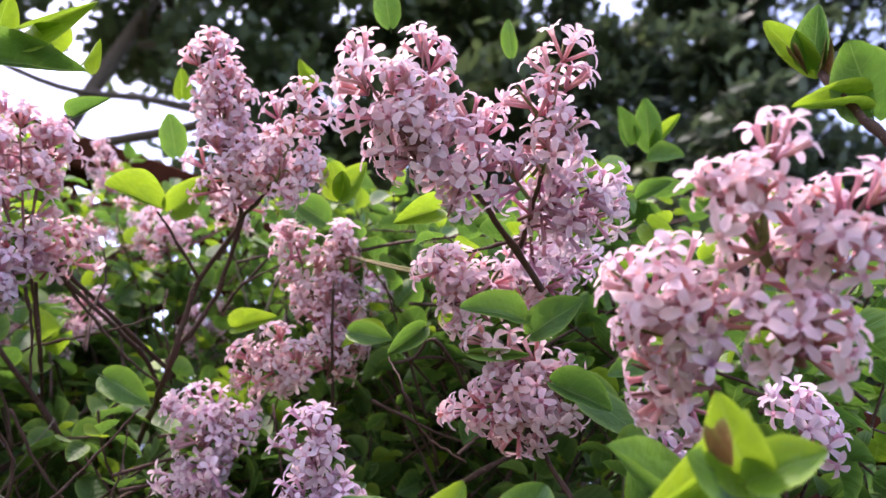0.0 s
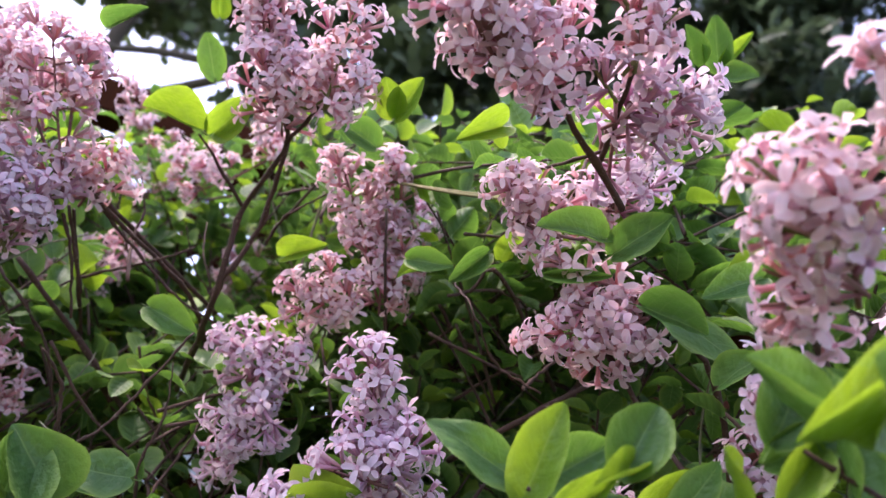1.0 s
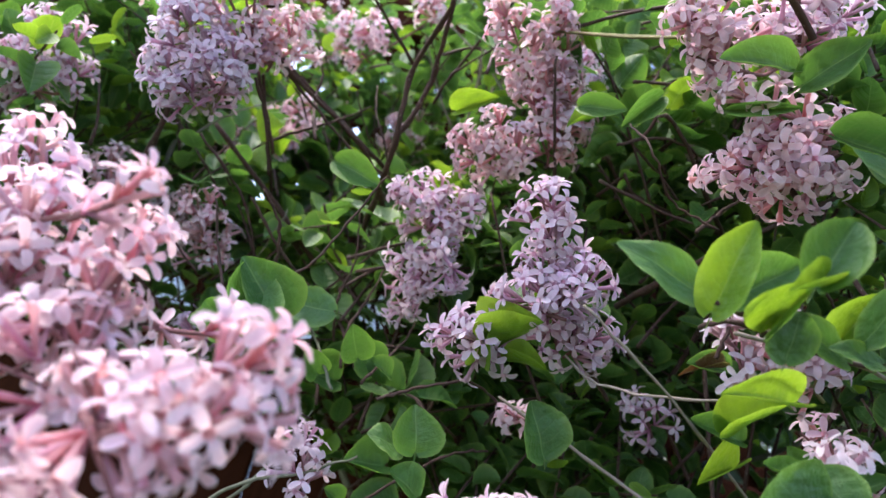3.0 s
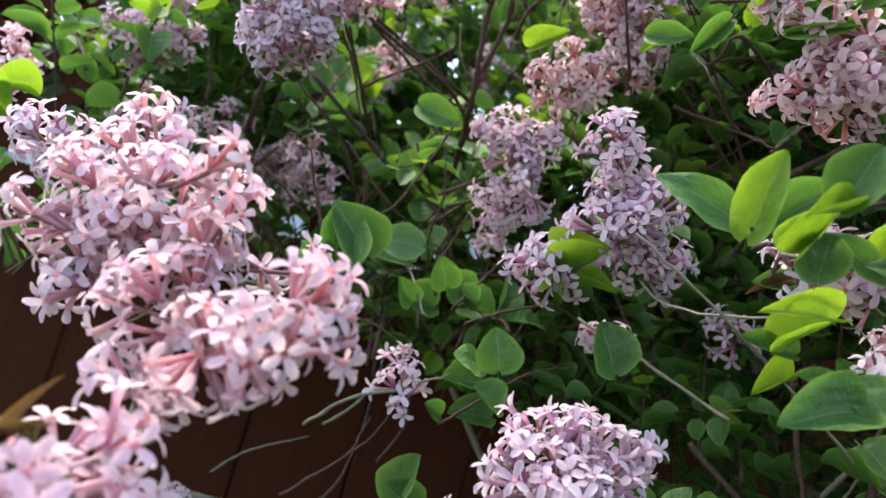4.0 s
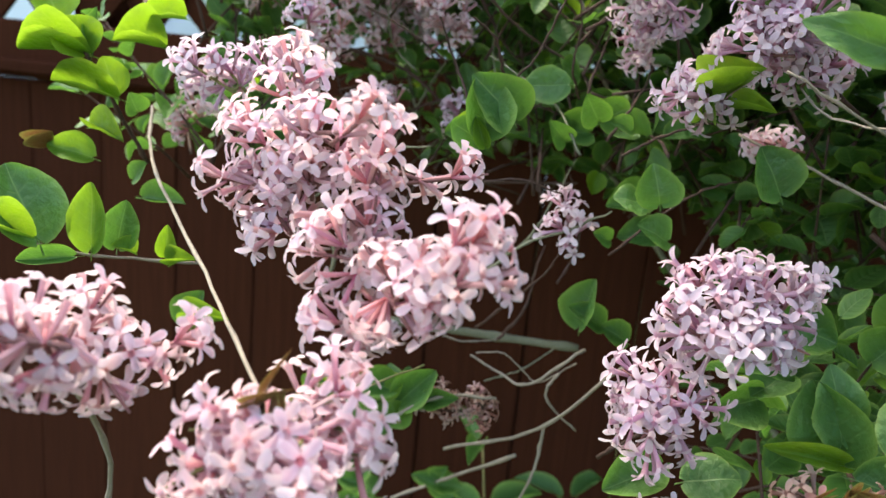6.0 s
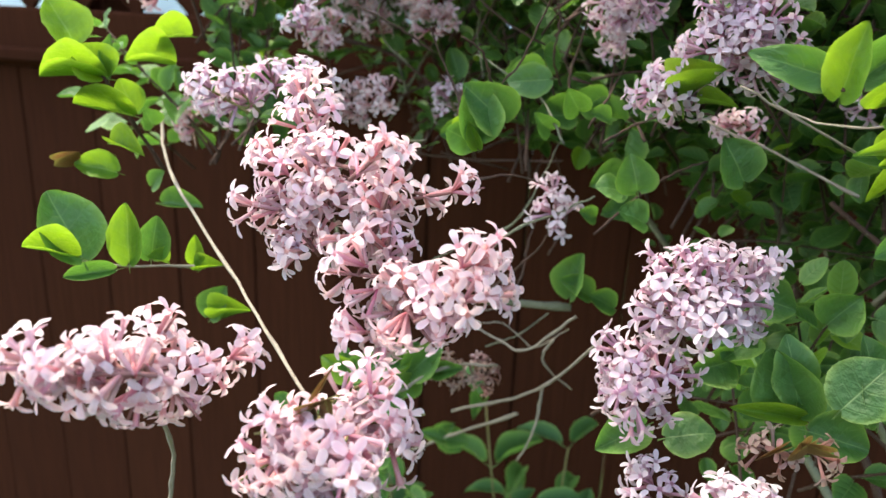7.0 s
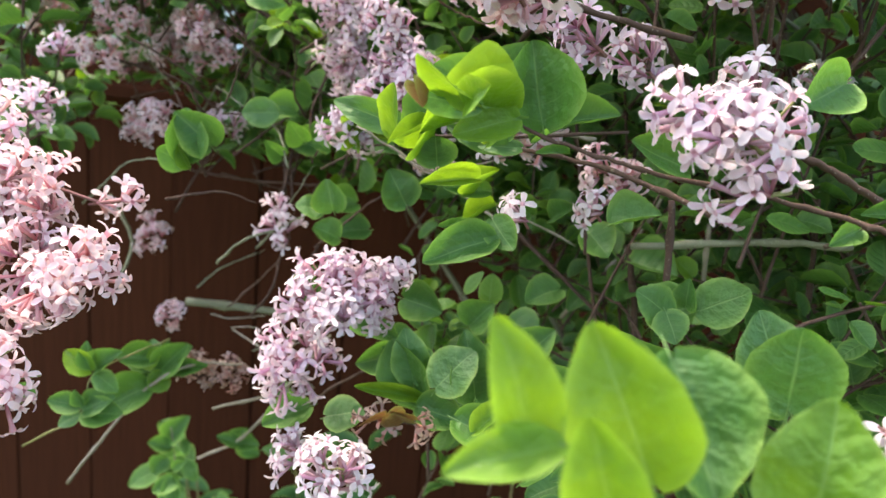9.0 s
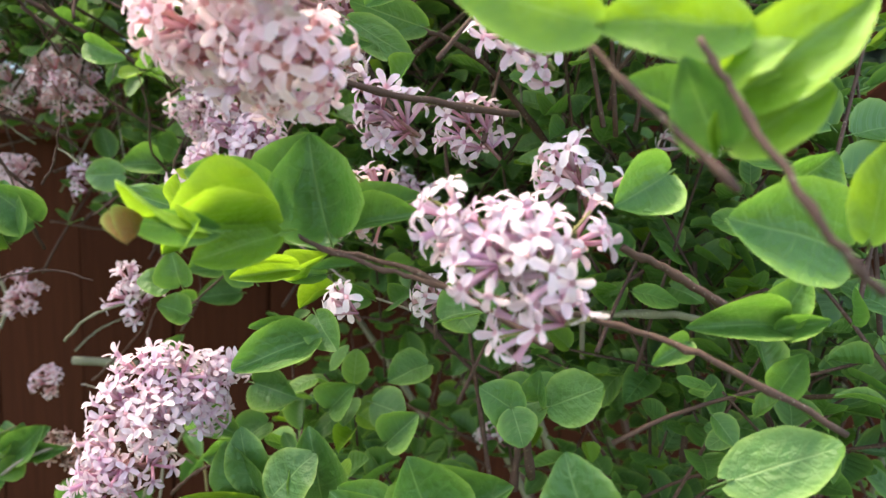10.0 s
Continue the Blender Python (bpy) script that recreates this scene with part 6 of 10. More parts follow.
sprig((-0.455, 0.395, 1.384), 54, 51, 0.058, 4)
sprig((-0.512, 0.375, 1.389), 117, 27, 0.057, 4)
sprig((-0.453, 0.350, 1.386), 152, 13, 0.070, 3)
sprig((-0.386, 0.344, 1.352), 131, 4, 0.080, 3)
sprig((-0.400, 0.346, 1.393), 140, 57, 0.075, 4)
sprig((-0.393, 0.341, 1.387), 324, 6, 0.069, 4)
sprig((-0.414, 0.370, 1.371), 335, 43, 0.061, 3)
sprig((-0.035, 0.476, 1.450), 261, 12, 0.066, 4)
sprig((-0.044, 0.425, 1.447), 210, 20, 0.089, 3)
sprig((-0.027, 0.427, 1.422), 316, 12, 0.085, 3)
sprig((-0.086, 0.494, 1.484), 37, 51, 0.054, 3)
sprig((-0.079, 0.492, 1.452), 202, 28, 0.076, 4)
sprig((-0.047, 0.428, 1.457), 326, 26, 0.059, 3)
sprig((-0.035, 0.424, 1.470), 320, 31, 0.054, 4)
sprig((-0.089, 0.453, 1.465), 61, 33, 0.069, 4)
sprig((-0.056, 0.513, 1.445), 1, 15, 0.054, 4)
sprig((-0.073, 0.468, 1.516), 134, 59, 0.055, 4)
sprig((-0.060, 0.421, 1.473), 224, 19, 0.062, 3)
sprig((-0.093, 0.498, 1.502), 215, 6, 0.069, 4)
sprig((-0.048, 0.417, 1.437), 223, 41, 0.061, 3)
sprig((-0.086, 0.494, 1.488), 57, 12, 0.075, 3)
sprig((-0.047, 0.440, 1.417), 196, 39, 0.076, 3)
sprig((-0.048, 0.513, 1.485), 107, 16, 0.070, 3)
sprig((-0.060, 0.427, 1.479), 346, 0, 0.064, 4)
sprig((-0.041, 0.459, 1.530), 315, 44, 0.052, 4)
sprig((-0.075, 0.531, 1.461), 216, 10, 0.057, 3)
sprig((-0.088, 0.509, 1.498), 302, 4, 0.081, 4)
sprig((-0.033, 0.528, 1.477), 104, 43, 0.059, 4)
sprig((-0.028, 0.523, 1.489), 203, 17, 0.064, 3)
sprig((-0.073, 0.521, 1.465), 28, 57, 0.065, 4)
sprig((-0.089, 0.480, 1.513), 57, 38, 0.050, 3)
sprig((-0.038, 0.410, 1.492), 42, 8, 0.072, 3)
sprig((-0.057, 0.475, 1.483), 101, 26, 0.053, 3)
sprig((-0.058, 0.461, 1.526), 88, 38, 0.079, 3)
sprig((-0.087, 0.479, 1.479), 76, 47, 0.061, 3)
sprig((0.145, 0.531, 1.529), 174, 36, 0.077, 4)
sprig((0.198, 0.459, 1.520), 271, 20, 0.087, 4)
sprig((0.077, 0.295, 1.436), 20, -3, 0.114, 4)
sprig((0.152, 0.359, 1.424), 127, 39, 0.111, 5)
sprig((0.118, 0.291, 1.457), 13, 54, 0.114, 5)
sprig((0.256, 0.504, 1.598), 253, 30, 0.089, 3)
sprig((0.120, 0.395, 1.411), 95, 56, 0.095, 3)
sprig((0.129, 0.308, 1.468), 352, 50, 0.097, 4)
sprig((0.136, 0.327, 1.465), 210, -9, 0.062, 3)
sprig((0.191, 0.452, 1.440), 110, 71, 0.078, 4)
sprig((0.118, 0.305, 1.430), 38, -9, 0.108, 3)
sprig((0.199, 0.436, 1.497), 311, 24, 0.066, 4)
sprig((0.189, 0.416, 1.542), 133, 26, 0.104, 5)
sprig((0.305, 0.555, 1.511), 337, 23, 0.081, 5)
sprig((0.070, 0.308, 1.421), 77, 25, 0.085, 5)
sprig((0.118, 0.309, 1.411), 260, 55, 0.061, 5)
sprig((0.117, 0.340, 1.425), 290, 73, 0.107, 4)
sprig((0.297, 0.609, 1.497), 120, 45, 0.066, 4)
sprig((0.194, 0.355, 1.511), 206, 9, 0.085, 4)
sprig((0.243, 0.538, 1.531), 224, 51, 0.061, 4)
sprig((0.160, 0.352, 1.414), 282, 57, 0.065, 3)
sprig((0.187, 0.575, 1.554), 205, 31, 0.108, 4)
sprig((0.194, 0.551, 1.589), 58, 67, 0.119, 5)
sprig((0.117, 0.450, 1.480), 283, 75, 0.075, 4)
sprig((0.161, 0.450, 1.526), 156, 50, 0.072, 3)
sprig((0.307, 0.573, 1.547), 270, 1, 0.099, 4)
sprig((0.122, 0.443, 1.532), 3, -6, 0.083, 4)
sprig((0.173, 0.346, 1.413), 20, 54, 0.084, 3)
sprig((0.085, 0.421, 1.433), 77, 47, 0.104, 5)
sprig((0.218, 0.567, 1.566), 143, 30, 0.070, 3)
sprig((0.176, 0.541, 1.536), 49, 35, 0.084, 3)
sprig((0.132, 0.372, 1.427), 37, 41, 0.115, 5)
sprig((0.089, 0.429, 1.451), 8, 43, 0.088, 5)
sprig((0.164, 0.404, 1.437), 346, 69, 0.102, 4)
sprig((0.068, 0.331, 1.392), 103, 27, 0.088, 3)
sprig((0.162, 0.468, 1.450), 263, 6, 0.114, 5)
sprig((0.283, 0.643, 1.474), 282, 15, 0.115, 3)
sprig((0.191, 0.580, 1.591), 77, 5, 0.093, 5)
sprig((0.154, 0.376, 1.469), 282, 38, 0.094, 3)
sprig((0.170, 0.420, 1.423), 131, 75, 0.110, 4)
sprig((0.203, 0.578, 1.548), 102, 29, 0.096, 3)
sprig((0.148, 0.397, 1.424), 122, 54, 0.095, 5)
sprig((0.267, 0.582, 1.617), 178, 15, 0.066, 3)
sprig((0.309, 0.642, 1.504), 305, 27, 0.072, 3)
sprig((0.103, 0.327, 1.417), 157, 63, 0.064, 5)
sprig((0.172, 0.427, 1.493), 243, -8, 0.070, 4)
sprig((0.152, 0.386, 1.468), 328, 51, 0.111, 4)
sprig((0.170, 0.509, 1.538), 197, 52, 0.100, 5)
sprig((0.136, 0.353, 1.481), 318, 48, 0.112, 5)
sprig((-0.535, 0.547, 1.406), 247, 73, 0.077, 3)
sprig((-0.565, 0.572, 1.510), 235, 54, 0.074, 4)
sprig((-0.512, 0.628, 1.424), 239, 36, 0.115, 3)
sprig((-0.559, 0.554, 1.458), 105, 66, 0.108, 5)
sprig((-0.504, 0.498, 1.523), 309, 0, 0.072, 3)
sprig((-0.549, 0.622, 1.342), 33, 62, 0.086, 4)
sprig((-0.430, 0.391, 1.439), 61, -5, 0.068, 3)
sprig((-0.595, 0.582, 1.474), 282, 35, 0.064, 4)
sprig((-0.607, 0.525, 1.559), 225, 54, 0.076, 5)
sprig((-0.420, 0.542, 1.379), 57, 22, 0.118, 4)
sprig((-0.442, 0.439, 1.476), 193, 8, 0.066, 3)
sprig((-0.634, 0.604, 1.498), 44, 59, 0.067, 5)
sprig((-0.483, 0.619, 1.413), 289, 18, 0.092, 4)
sprig((-0.429, 0.444, 1.531), 166, -6, 0.061, 3)
sprig((-0.462, 0.447, 1.409), 331, 20, 0.072, 5)
sprig((-0.411, 0.639, 1.509), 166, 19, 0.110, 3)
sprig((-0.474, 0.682, 1.410), 128, 32, 0.084, 3)
sprig((-0.578, 0.600, 1.414), 228, 13, 0.102, 4)
sprig((-0.569, 0.651, 1.399), 117, 41, 0.087, 3)
sprig((-0.456, 0.498, 1.471), 144, 26, 0.105, 3)
sprig((-0.545, 0.546, 1.543), 155, 36, 0.070, 4)
sprig((-0.479, 0.642, 1.467), 27, 34, 0.063, 5)
sprig((-0.517, 0.608, 1.440), 100, 66, 0.115, 5)
sprig((-0.542, 0.552, 1.463), 148, 40, 0.094, 5)
sprig((-0.539, 0.481, 1.531), 228, 37, 0.119, 4)
sprig((-0.590, 0.639, 1.380), 349, 66, 0.084, 3)
sprig((-0.494, 0.530, 1.343), 263, 72, 0.099, 4)
sprig((-0.476, 0.536, 1.493), 226, 57, 0.078, 3)
sprig((-0.414, 0.506, 1.446), 185, 60, 0.083, 4)
sprig((-0.602, 0.551, 1.486), 236, -2, 0.081, 5)
sprig((-0.434, 0.571, 1.512), 82, 21, 0.106, 3)
sprig((-0.361, 0.424, 1.437), 183, -6, 0.069, 4)
sprig((-0.449, 0.666, 1.452), 270, 24, 0.072, 5)
sprig((-0.452, 0.537, 1.356), 189, 34, 0.067, 3)
sprig((-0.407, 0.488, 1.451), 241, 30, 0.094, 5)
sprig((-0.494, 0.591, 1.578), 61, 38, 0.115, 5)
sprig((-0.422, 0.548, 1.397), 168, -3, 0.076, 5)
sprig((-0.425, 0.432, 1.478), 244, 55, 0.118, 3)
sprig((-0.519, 0.620, 1.518), 18, 35, 0.078, 4)
sprig((-0.458, 0.488, 1.463), 189, 60, 0.120, 5)
sprig((-0.463, 0.414, 1.491), 91, 40, 0.067, 4)
sprig((-0.470, 0.612, 1.466), 122, 71, 0.088, 5)
sprig((-0.434, 0.498, 1.481), 351, 52, 0.090, 5)
sprig((-0.548, 0.600, 1.550), 262, 0, 0.071, 4)
sprig((-0.484, 0.431, 1.505), 360, 2, 0.100, 3)
sprig((-0.515, 0.493, 1.490), 108, 3, 0.060, 4)
sprig((-0.519, 0.489, 1.505), 322, -5, 0.063, 4)
sprig((-0.610, 0.540, 1.513), 214, 25, 0.117, 5)
sprig((-0.587, 0.602, 1.438), 322, -2, 0.094, 4)
sprig((-0.431, 0.647, 1.402), 223, 71, 0.076, 3)
sprig((-0.470, 0.600, 1.381), 184, 32, 0.067, 4)
sprig((-0.444, 0.493, 1.409), 72, 1, 0.079, 3)
sprig((-0.497, 0.572, 1.340), 247, 25, 0.082, 3)
sprig((-0.510, 0.502, 1.416), 269, 39, 0.083, 3)
sprig((-0.437, 0.521, 1.362), 60, 8, 0.077, 3)
sprig((-0.647, 0.620, 1.480), 109, 74, 0.096, 5)
sprig((-0.397, 0.525, 1.525), 127, 4, 0.114, 4)
sprig((-0.512, 0.549, 1.514), 25, 2, 0.063, 5)
sprig((-0.442, 0.489, 1.451), 355, 50, 0.096, 3)
sprig((-0.502, 0.469, 1.467), 183, 34, 0.088, 3)
sprig((-0.373, 0.426, 1.437), 331, 40, 0.066, 5)
sprig((-0.500, 0.554, 1.428), 6, 68, 0.078, 3)
sprig((-0.457, 0.491, 1.403), 118, 52, 0.086, 5)
sprig((-0.578, 0.566, 1.483), 313, 75, 0.100, 3)
sprig((-0.458, 0.685, 1.402), 171, 14, 0.088, 5)
sprig((-0.528, 0.580, 1.550), 319, 6, 0.082, 5)
sprig((-0.568, 0.490, 1.541), 103, 55, 0.104, 4)
sprig((-0.459, 0.514, 1.438), 276, 18, 0.110, 3)
sprig((-0.465, 0.527, 1.500), 309, -1, 0.115, 5)
sprig((-0.313, 0.397, 1.472), 194, -5, 0.116, 4)
sprig((-0.485, 0.481, 1.551), 249, 38, 0.117, 4)
sprig((-0.314, 0.581, 1.463), 177, 37, 0.118, 4)
sprig((-0.525, 0.602, 1.542), 106, 21, 0.070, 5)
sprig((-0.543, 0.612, 1.526), 219, 29, 0.103, 4)
sprig((-0.387, 0.709, 1.525), 285, -10, 0.091, 5)
sprig((-0.422, 0.653, 1.507), 92, 46, 0.118, 3)
sprig((-0.413, 0.654, 1.467), 111, 49, 0.093, 5)
sprig((-0.504, 0.579, 1.501), 29, 37, 0.098, 3)
sprig((-0.466, 0.599, 1.519), 153, 39, 0.106, 4)
sprig((-0.452, 0.564, 1.459), 189, 1, 0.078, 4)
sprig((-0.498, 0.623, 1.496), 93, -1, 0.061, 5)
sprig((-0.370, 0.745, 1.457), 244, 37, 0.096, 4)
sprig((-0.445, 0.628, 1.450), 21, 59, 0.095, 5)
sprig((-0.548, 0.670, 1.470), 359, 6, 0.060, 5)
sprig((-0.488, 0.669, 1.538), 159, -5, 0.094, 4)
sprig((-0.300, 0.648, 1.450), 70, 27, 0.090, 4)
sprig((-0.409, 0.451, 1.472), 176, 18, 0.107, 3)
sprig((-0.481, 0.694, 1.455), 167, -5, 0.104, 4)
sprig((-0.462, 0.610, 1.529), 205, 53, 0.117, 5)
sprig((-0.349, 0.625, 1.510), 126, 29, 0.068, 5)
sprig((-0.489, 0.705, 1.488), 198, 17, 0.120, 4)
sprig((-0.367, 0.614, 1.488), 164, -10, 0.088, 5)
sprig((-0.436, 0.676, 1.493), 23, 17, 0.094, 3)
sprig((-0.373, 0.684, 1.499), 273, 52, 0.095, 4)
sprig((-0.420, 0.596, 1.484), 79, 33, 0.115, 3)
sprig((-0.405, 0.671, 1.570), 40, 11, 0.107, 5)
sprig((-0.332, 0.672, 1.579), 240, 58, 0.076, 5)
sprig((-0.460, 0.604, 1.476), 25, 70, 0.096, 4)
sprig((-0.557, 0.687, 1.494), 333, 41, 0.073, 4)
sprig((-0.454, 0.657, 1.495), 263, 30, 0.117, 4)
sprig((-0.390, 0.658, 1.576), 18, -4, 0.103, 4)
sprig((-0.457, 0.685, 1.521), 54, 51, 0.098, 4)
sprig((-0.343, 0.714, 1.451), 248, 14, 0.106, 4)
sprig((-0.538, 0.688, 1.476), 18, -8, 0.071, 5)
sprig((-0.471, 0.631, 1.591), 185, 40, 0.099, 5)
sprig((-0.445, 0.604, 1.430), 113, 44, 0.080, 5)
sprig((-0.530, 0.617, 1.541), 324, -8, 0.083, 4)
sprig((-0.354, 0.604, 1.492), 129, 22, 0.097, 3)
sprig((-0.368, 0.654, 1.523), 222, -1, 0.070, 3)
sprig((-0.440, 0.620, 1.533), 231, 40, 0.102, 5)
sprig((-0.441, 0.560, 1.547), 116, 18, 0.102, 5)
sprig((-0.406, 0.665, 1.622), 344, -0, 0.081, 4)
sprig((-0.541, 0.671, 1.565), 30, 10, 0.083, 4)
sprig((-0.391, 0.448, 1.480), 241, 8, 0.089, 4)
sprig((-0.458, 0.685, 1.543), 148, 37, 0.091, 4)
sprig((-0.314, 0.697, 1.509), 178, 73, 0.078, 3)
sprig((-0.447, 0.594, 1.526), 264, 63, 0.075, 4)
sprig((-0.399, 0.437, 1.479), 260, -6, 0.119, 3)
sprig((-0.436, 0.559, 1.447), 166, -9, 0.091, 3)
sprig((-0.464, 0.491, 1.388), 47, -2, 0.110, 5)
sprig((-0.526, 0.614, 1.301), 85, -1, 0.107, 4)
sprig((-0.467, 0.427, 1.313), 234, 67, 0.108, 4)
sprig((-0.436, 0.547, 1.510), 184, 51, 0.096, 3)
sprig((-0.624, 0.569, 1.318), 170, 63, 0.120, 5)
sprig((-0.396, 0.651, 1.372), 68, 35, 0.098, 4)
sprig((-0.428, 0.446, 1.421), 50, 69, 0.062, 4)
sprig((-0.597, 0.593, 1.338), 12, 40, 0.099, 5)
sprig((-0.562, 0.575, 1.465), 177, 64, 0.082, 3)
sprig((-0.486, 0.522, 1.360), 90, 21, 0.069, 4)
sprig((-0.472, 0.554, 1.498), 278, 20, 0.101, 5)
sprig((-0.450, 0.594, 1.346), 295, 28, 0.070, 3)
sprig((-0.433, 0.408, 1.422), 74, 44, 0.119, 4)
sprig((-0.476, 0.395, 1.398), 269, 51, 0.102, 4)
sprig((-0.594, 0.519, 1.447), 351, 70, 0.091, 4)
sprig((-0.440, 0.597, 1.530), 276, 52, 0.099, 4)
sprig((-0.460, 0.476, 1.397), 191, 55, 0.076, 5)
sprig((-0.599, 0.578, 1.447), 285, 56, 0.117, 3)
sprig((-0.435, 0.479, 1.389), 80, 3, 0.094, 4)
sprig((-0.475, 0.480, 1.369), 355, 34, 0.099, 5)
sprig((-0.408, 0.501, 1.476), 293, -9, 0.092, 5)
sprig((-0.524, 0.495, 1.324), 69, 8, 0.096, 4)
sprig((-0.353, 0.573, 1.362), 89, 73, 0.065, 4)
sprig((-0.468, 0.509, 1.300), 185, 62, 0.075, 4)
sprig((-0.518, 0.533, 1.418), 192, 73, 0.094, 5)
sprig((-0.619, 0.598, 1.288), 303, -8, 0.070, 5)
sprig((-0.591, 0.567, 1.445), 240, -3, 0.091, 4)
sprig((-0.448, 0.446, 1.379), 8, 36, 0.093, 3)
sprig((-0.543, 0.589, 1.322), 356, 46, 0.086, 4)
sprig((-0.537, 0.571, 1.454), 87, 41, 0.083, 3)
sprig((-0.416, 0.474, 1.468), 229, 2, 0.106, 3)
sprig((-0.585, 0.509, 1.427), 52, -6, 0.098, 3)
sprig((-0.556, 0.514, 1.336), 156, -3, 0.091, 3)
sprig((-0.495, 0.431, 1.353), 13, 23, 0.087, 5)
sprig((-0.380, 0.627, 1.467), 53, 58, 0.110, 5)
sprig((-0.351, 0.601, 1.468), 144, 24, 0.101, 4)
sprig((-0.304, 0.581, 1.441), 92, -10, 0.091, 4)
sprig((-0.454, 0.598, 1.481), 241, 66, 0.066, 3)
sprig((-0.421, 0.633, 1.376), 258, -1, 0.090, 4)
sprig((-0.462, 0.728, 1.436), 189, 35, 0.086, 5)
sprig((-0.460, 0.708, 1.476), 284, 37, 0.087, 5)
sprig((-0.391, 0.625, 1.571), 80, 69, 0.080, 4)
sprig((-0.287, 0.700, 1.482), 40, 33, 0.113, 3)
sprig((-0.459, 0.650, 1.541), 96, 26, 0.114, 3)
sprig((-0.378, 0.706, 1.436), 3, 35, 0.074, 5)
sprig((-0.347, 0.745, 1.494), 241, 65, 0.061, 4)
sprig((-0.500, 0.635, 1.543), 132, 67, 0.099, 4)
sprig((-0.289, 0.625, 1.422), 9, -7, 0.068, 5)
sprig((-0.237, 0.625, 1.418), 356, 35, 0.077, 4)
sprig((-0.301, 0.522, 1.381), 78, 18, 0.111, 4)
sprig((-0.300, 0.622, 1.458), 120, 23, 0.100, 4)
sprig((-0.297, 0.696, 1.598), 292, 10, 0.104, 3)
sprig((-0.400, 0.631, 1.385), 316, 37, 0.064, 4)
sprig((-0.274, 0.742, 1.462), 170, 49, 0.069, 3)
sprig((-0.215, 0.591, 1.454), 81, 14, 0.078, 4)
sprig((-0.315, 0.704, 1.450), 42, 17, 0.102, 5)
sprig((-0.105, 0.657, 1.604), 317, 66, 0.090, 4)
sprig((-0.169, 0.628, 1.487), 235, 39, 0.073, 3)
sprig((-0.396, 0.567, 1.243), 23, 34, 0.103, 4)
sprig((-0.470, 0.577, 1.396), 63, 67, 0.077, 4)
sprig((-0.237, 0.501, 1.271), 36, 14, 0.092, 5)
sprig((-0.357, 0.542, 1.274), 41, 23, 0.062, 3)
sprig((-0.217, 0.694, 1.462), 179, 49, 0.065, 4)
sprig((-0.025, 0.638, 1.583), 316, 40, 0.064, 3)
sprig((-0.374, 0.569, 1.341), 115, 3, 0.098, 4)
sprig((-0.008, 0.480, 1.363), 168, 8, 0.091, 3)
sprig((-0.010, 0.546, 1.490), 130, 72, 0.068, 5)
sprig((0.037, 0.548, 1.341), 290, -3, 0.068, 5)
sprig((0.078, 0.780, 1.382), 188, 56, 0.117, 5)
sprig((-0.105, 0.596, 1.380), 168, 66, 0.060, 5)
sprig((-0.188, 0.653, 1.585), 305, 55, 0.098, 3)
sprig((-0.225, 0.658, 1.499), 88, 17, 0.114, 4)
sprig((-0.207, 0.621, 1.575), 69, 65, 0.107, 4)
sprig((0.031, 0.732, 1.468), 320, 59, 0.063, 5)
sprig((-0.159, 0.541, 1.294), 173, 49, 0.075, 5)
sprig((-0.495, 0.615, 1.298), 249, 18, 0.089, 3)
sprig((-0.364, 0.535, 1.256), 337, 11, 0.093, 4)
sprig((-0.158, 0.547, 1.438), 122, 53, 0.070, 5)
sprig((-0.108, 0.625, 1.437), 246, 66, 0.066, 3)
sprig((0.001, 0.416, 1.503), 324, 65, 0.084, 3)
sprig((0.047, 0.720, 1.444), 53, 24, 0.101, 3)
sprig((0.041, 0.525, 1.394), 359, 68, 0.089, 5)
sprig((-0.154, 0.618, 1.319), 14, 46, 0.071, 3)
sprig((-0.152, 0.546, 1.535), 300, 23, 0.091, 4)
sprig((-0.086, 0.742, 1.339), 32, 49, 0.112, 5)
sprig((-0.049, 0.559, 1.562), 355, 31, 0.114, 4)
sprig((0.040, 0.577, 1.397), 297, 12, 0.076, 5)
sprig((-0.374, 0.559, 1.274), 82, 61, 0.068, 3)
sprig((-0.469, 0.598, 1.376), 211, 12, 0.074, 4)
sprig((0.027, 0.496, 1.474), 52, 7, 0.081, 5)
sprig((0.040, 0.694, 1.365), 95, 65, 0.074, 4)
sprig((-0.120, 0.764, 1.309), 306, 35, 0.066, 4)
sprig((-0.198, 0.637, 1.551), 4, 32, 0.061, 5)
sprig((-0.328, 0.681, 1.289), 257, 42, 0.069, 4)
sprig((-0.128, 0.438, 1.449), 54, -1, 0.100, 5)
sprig((-0.054, 0.649, 1.369), 207, 32, 0.070, 3)
sprig((-0.487, 0.552, 1.456), 170, 60, 0.120, 3)
sprig((-0.031, 0.551, 1.558), 323, 64, 0.111, 3)
sprig((-0.153, 0.728, 1.390), 98, 47, 0.068, 4)
sprig((0.008, 0.545, 1.408), 56, 13, 0.064, 5)
sprig((-0.159, 0.545, 1.359), 72, 18, 0.082, 3)
sprig((-0.190, 0.725, 1.295), 162, 48, 0.080, 4)
sprig((-0.068, 0.495, 1.459), 98, 17, 0.101, 4)
sprig((0.009, 0.513, 1.422), 320, 64, 0.070, 5)
sprig((-0.308, 0.538, 1.281), 316, 53, 0.095, 5)
sprig((-0.482, 0.673, 1.247), 63, -2, 0.089, 5)
sprig((-0.001, 0.587, 1.609), 109, 67, 0.088, 4)
sprig((-0.059, 0.723, 1.432), 153, 13, 0.095, 4)
sprig((-0.310, 0.660, 1.273), 354, 10, 0.073, 5)
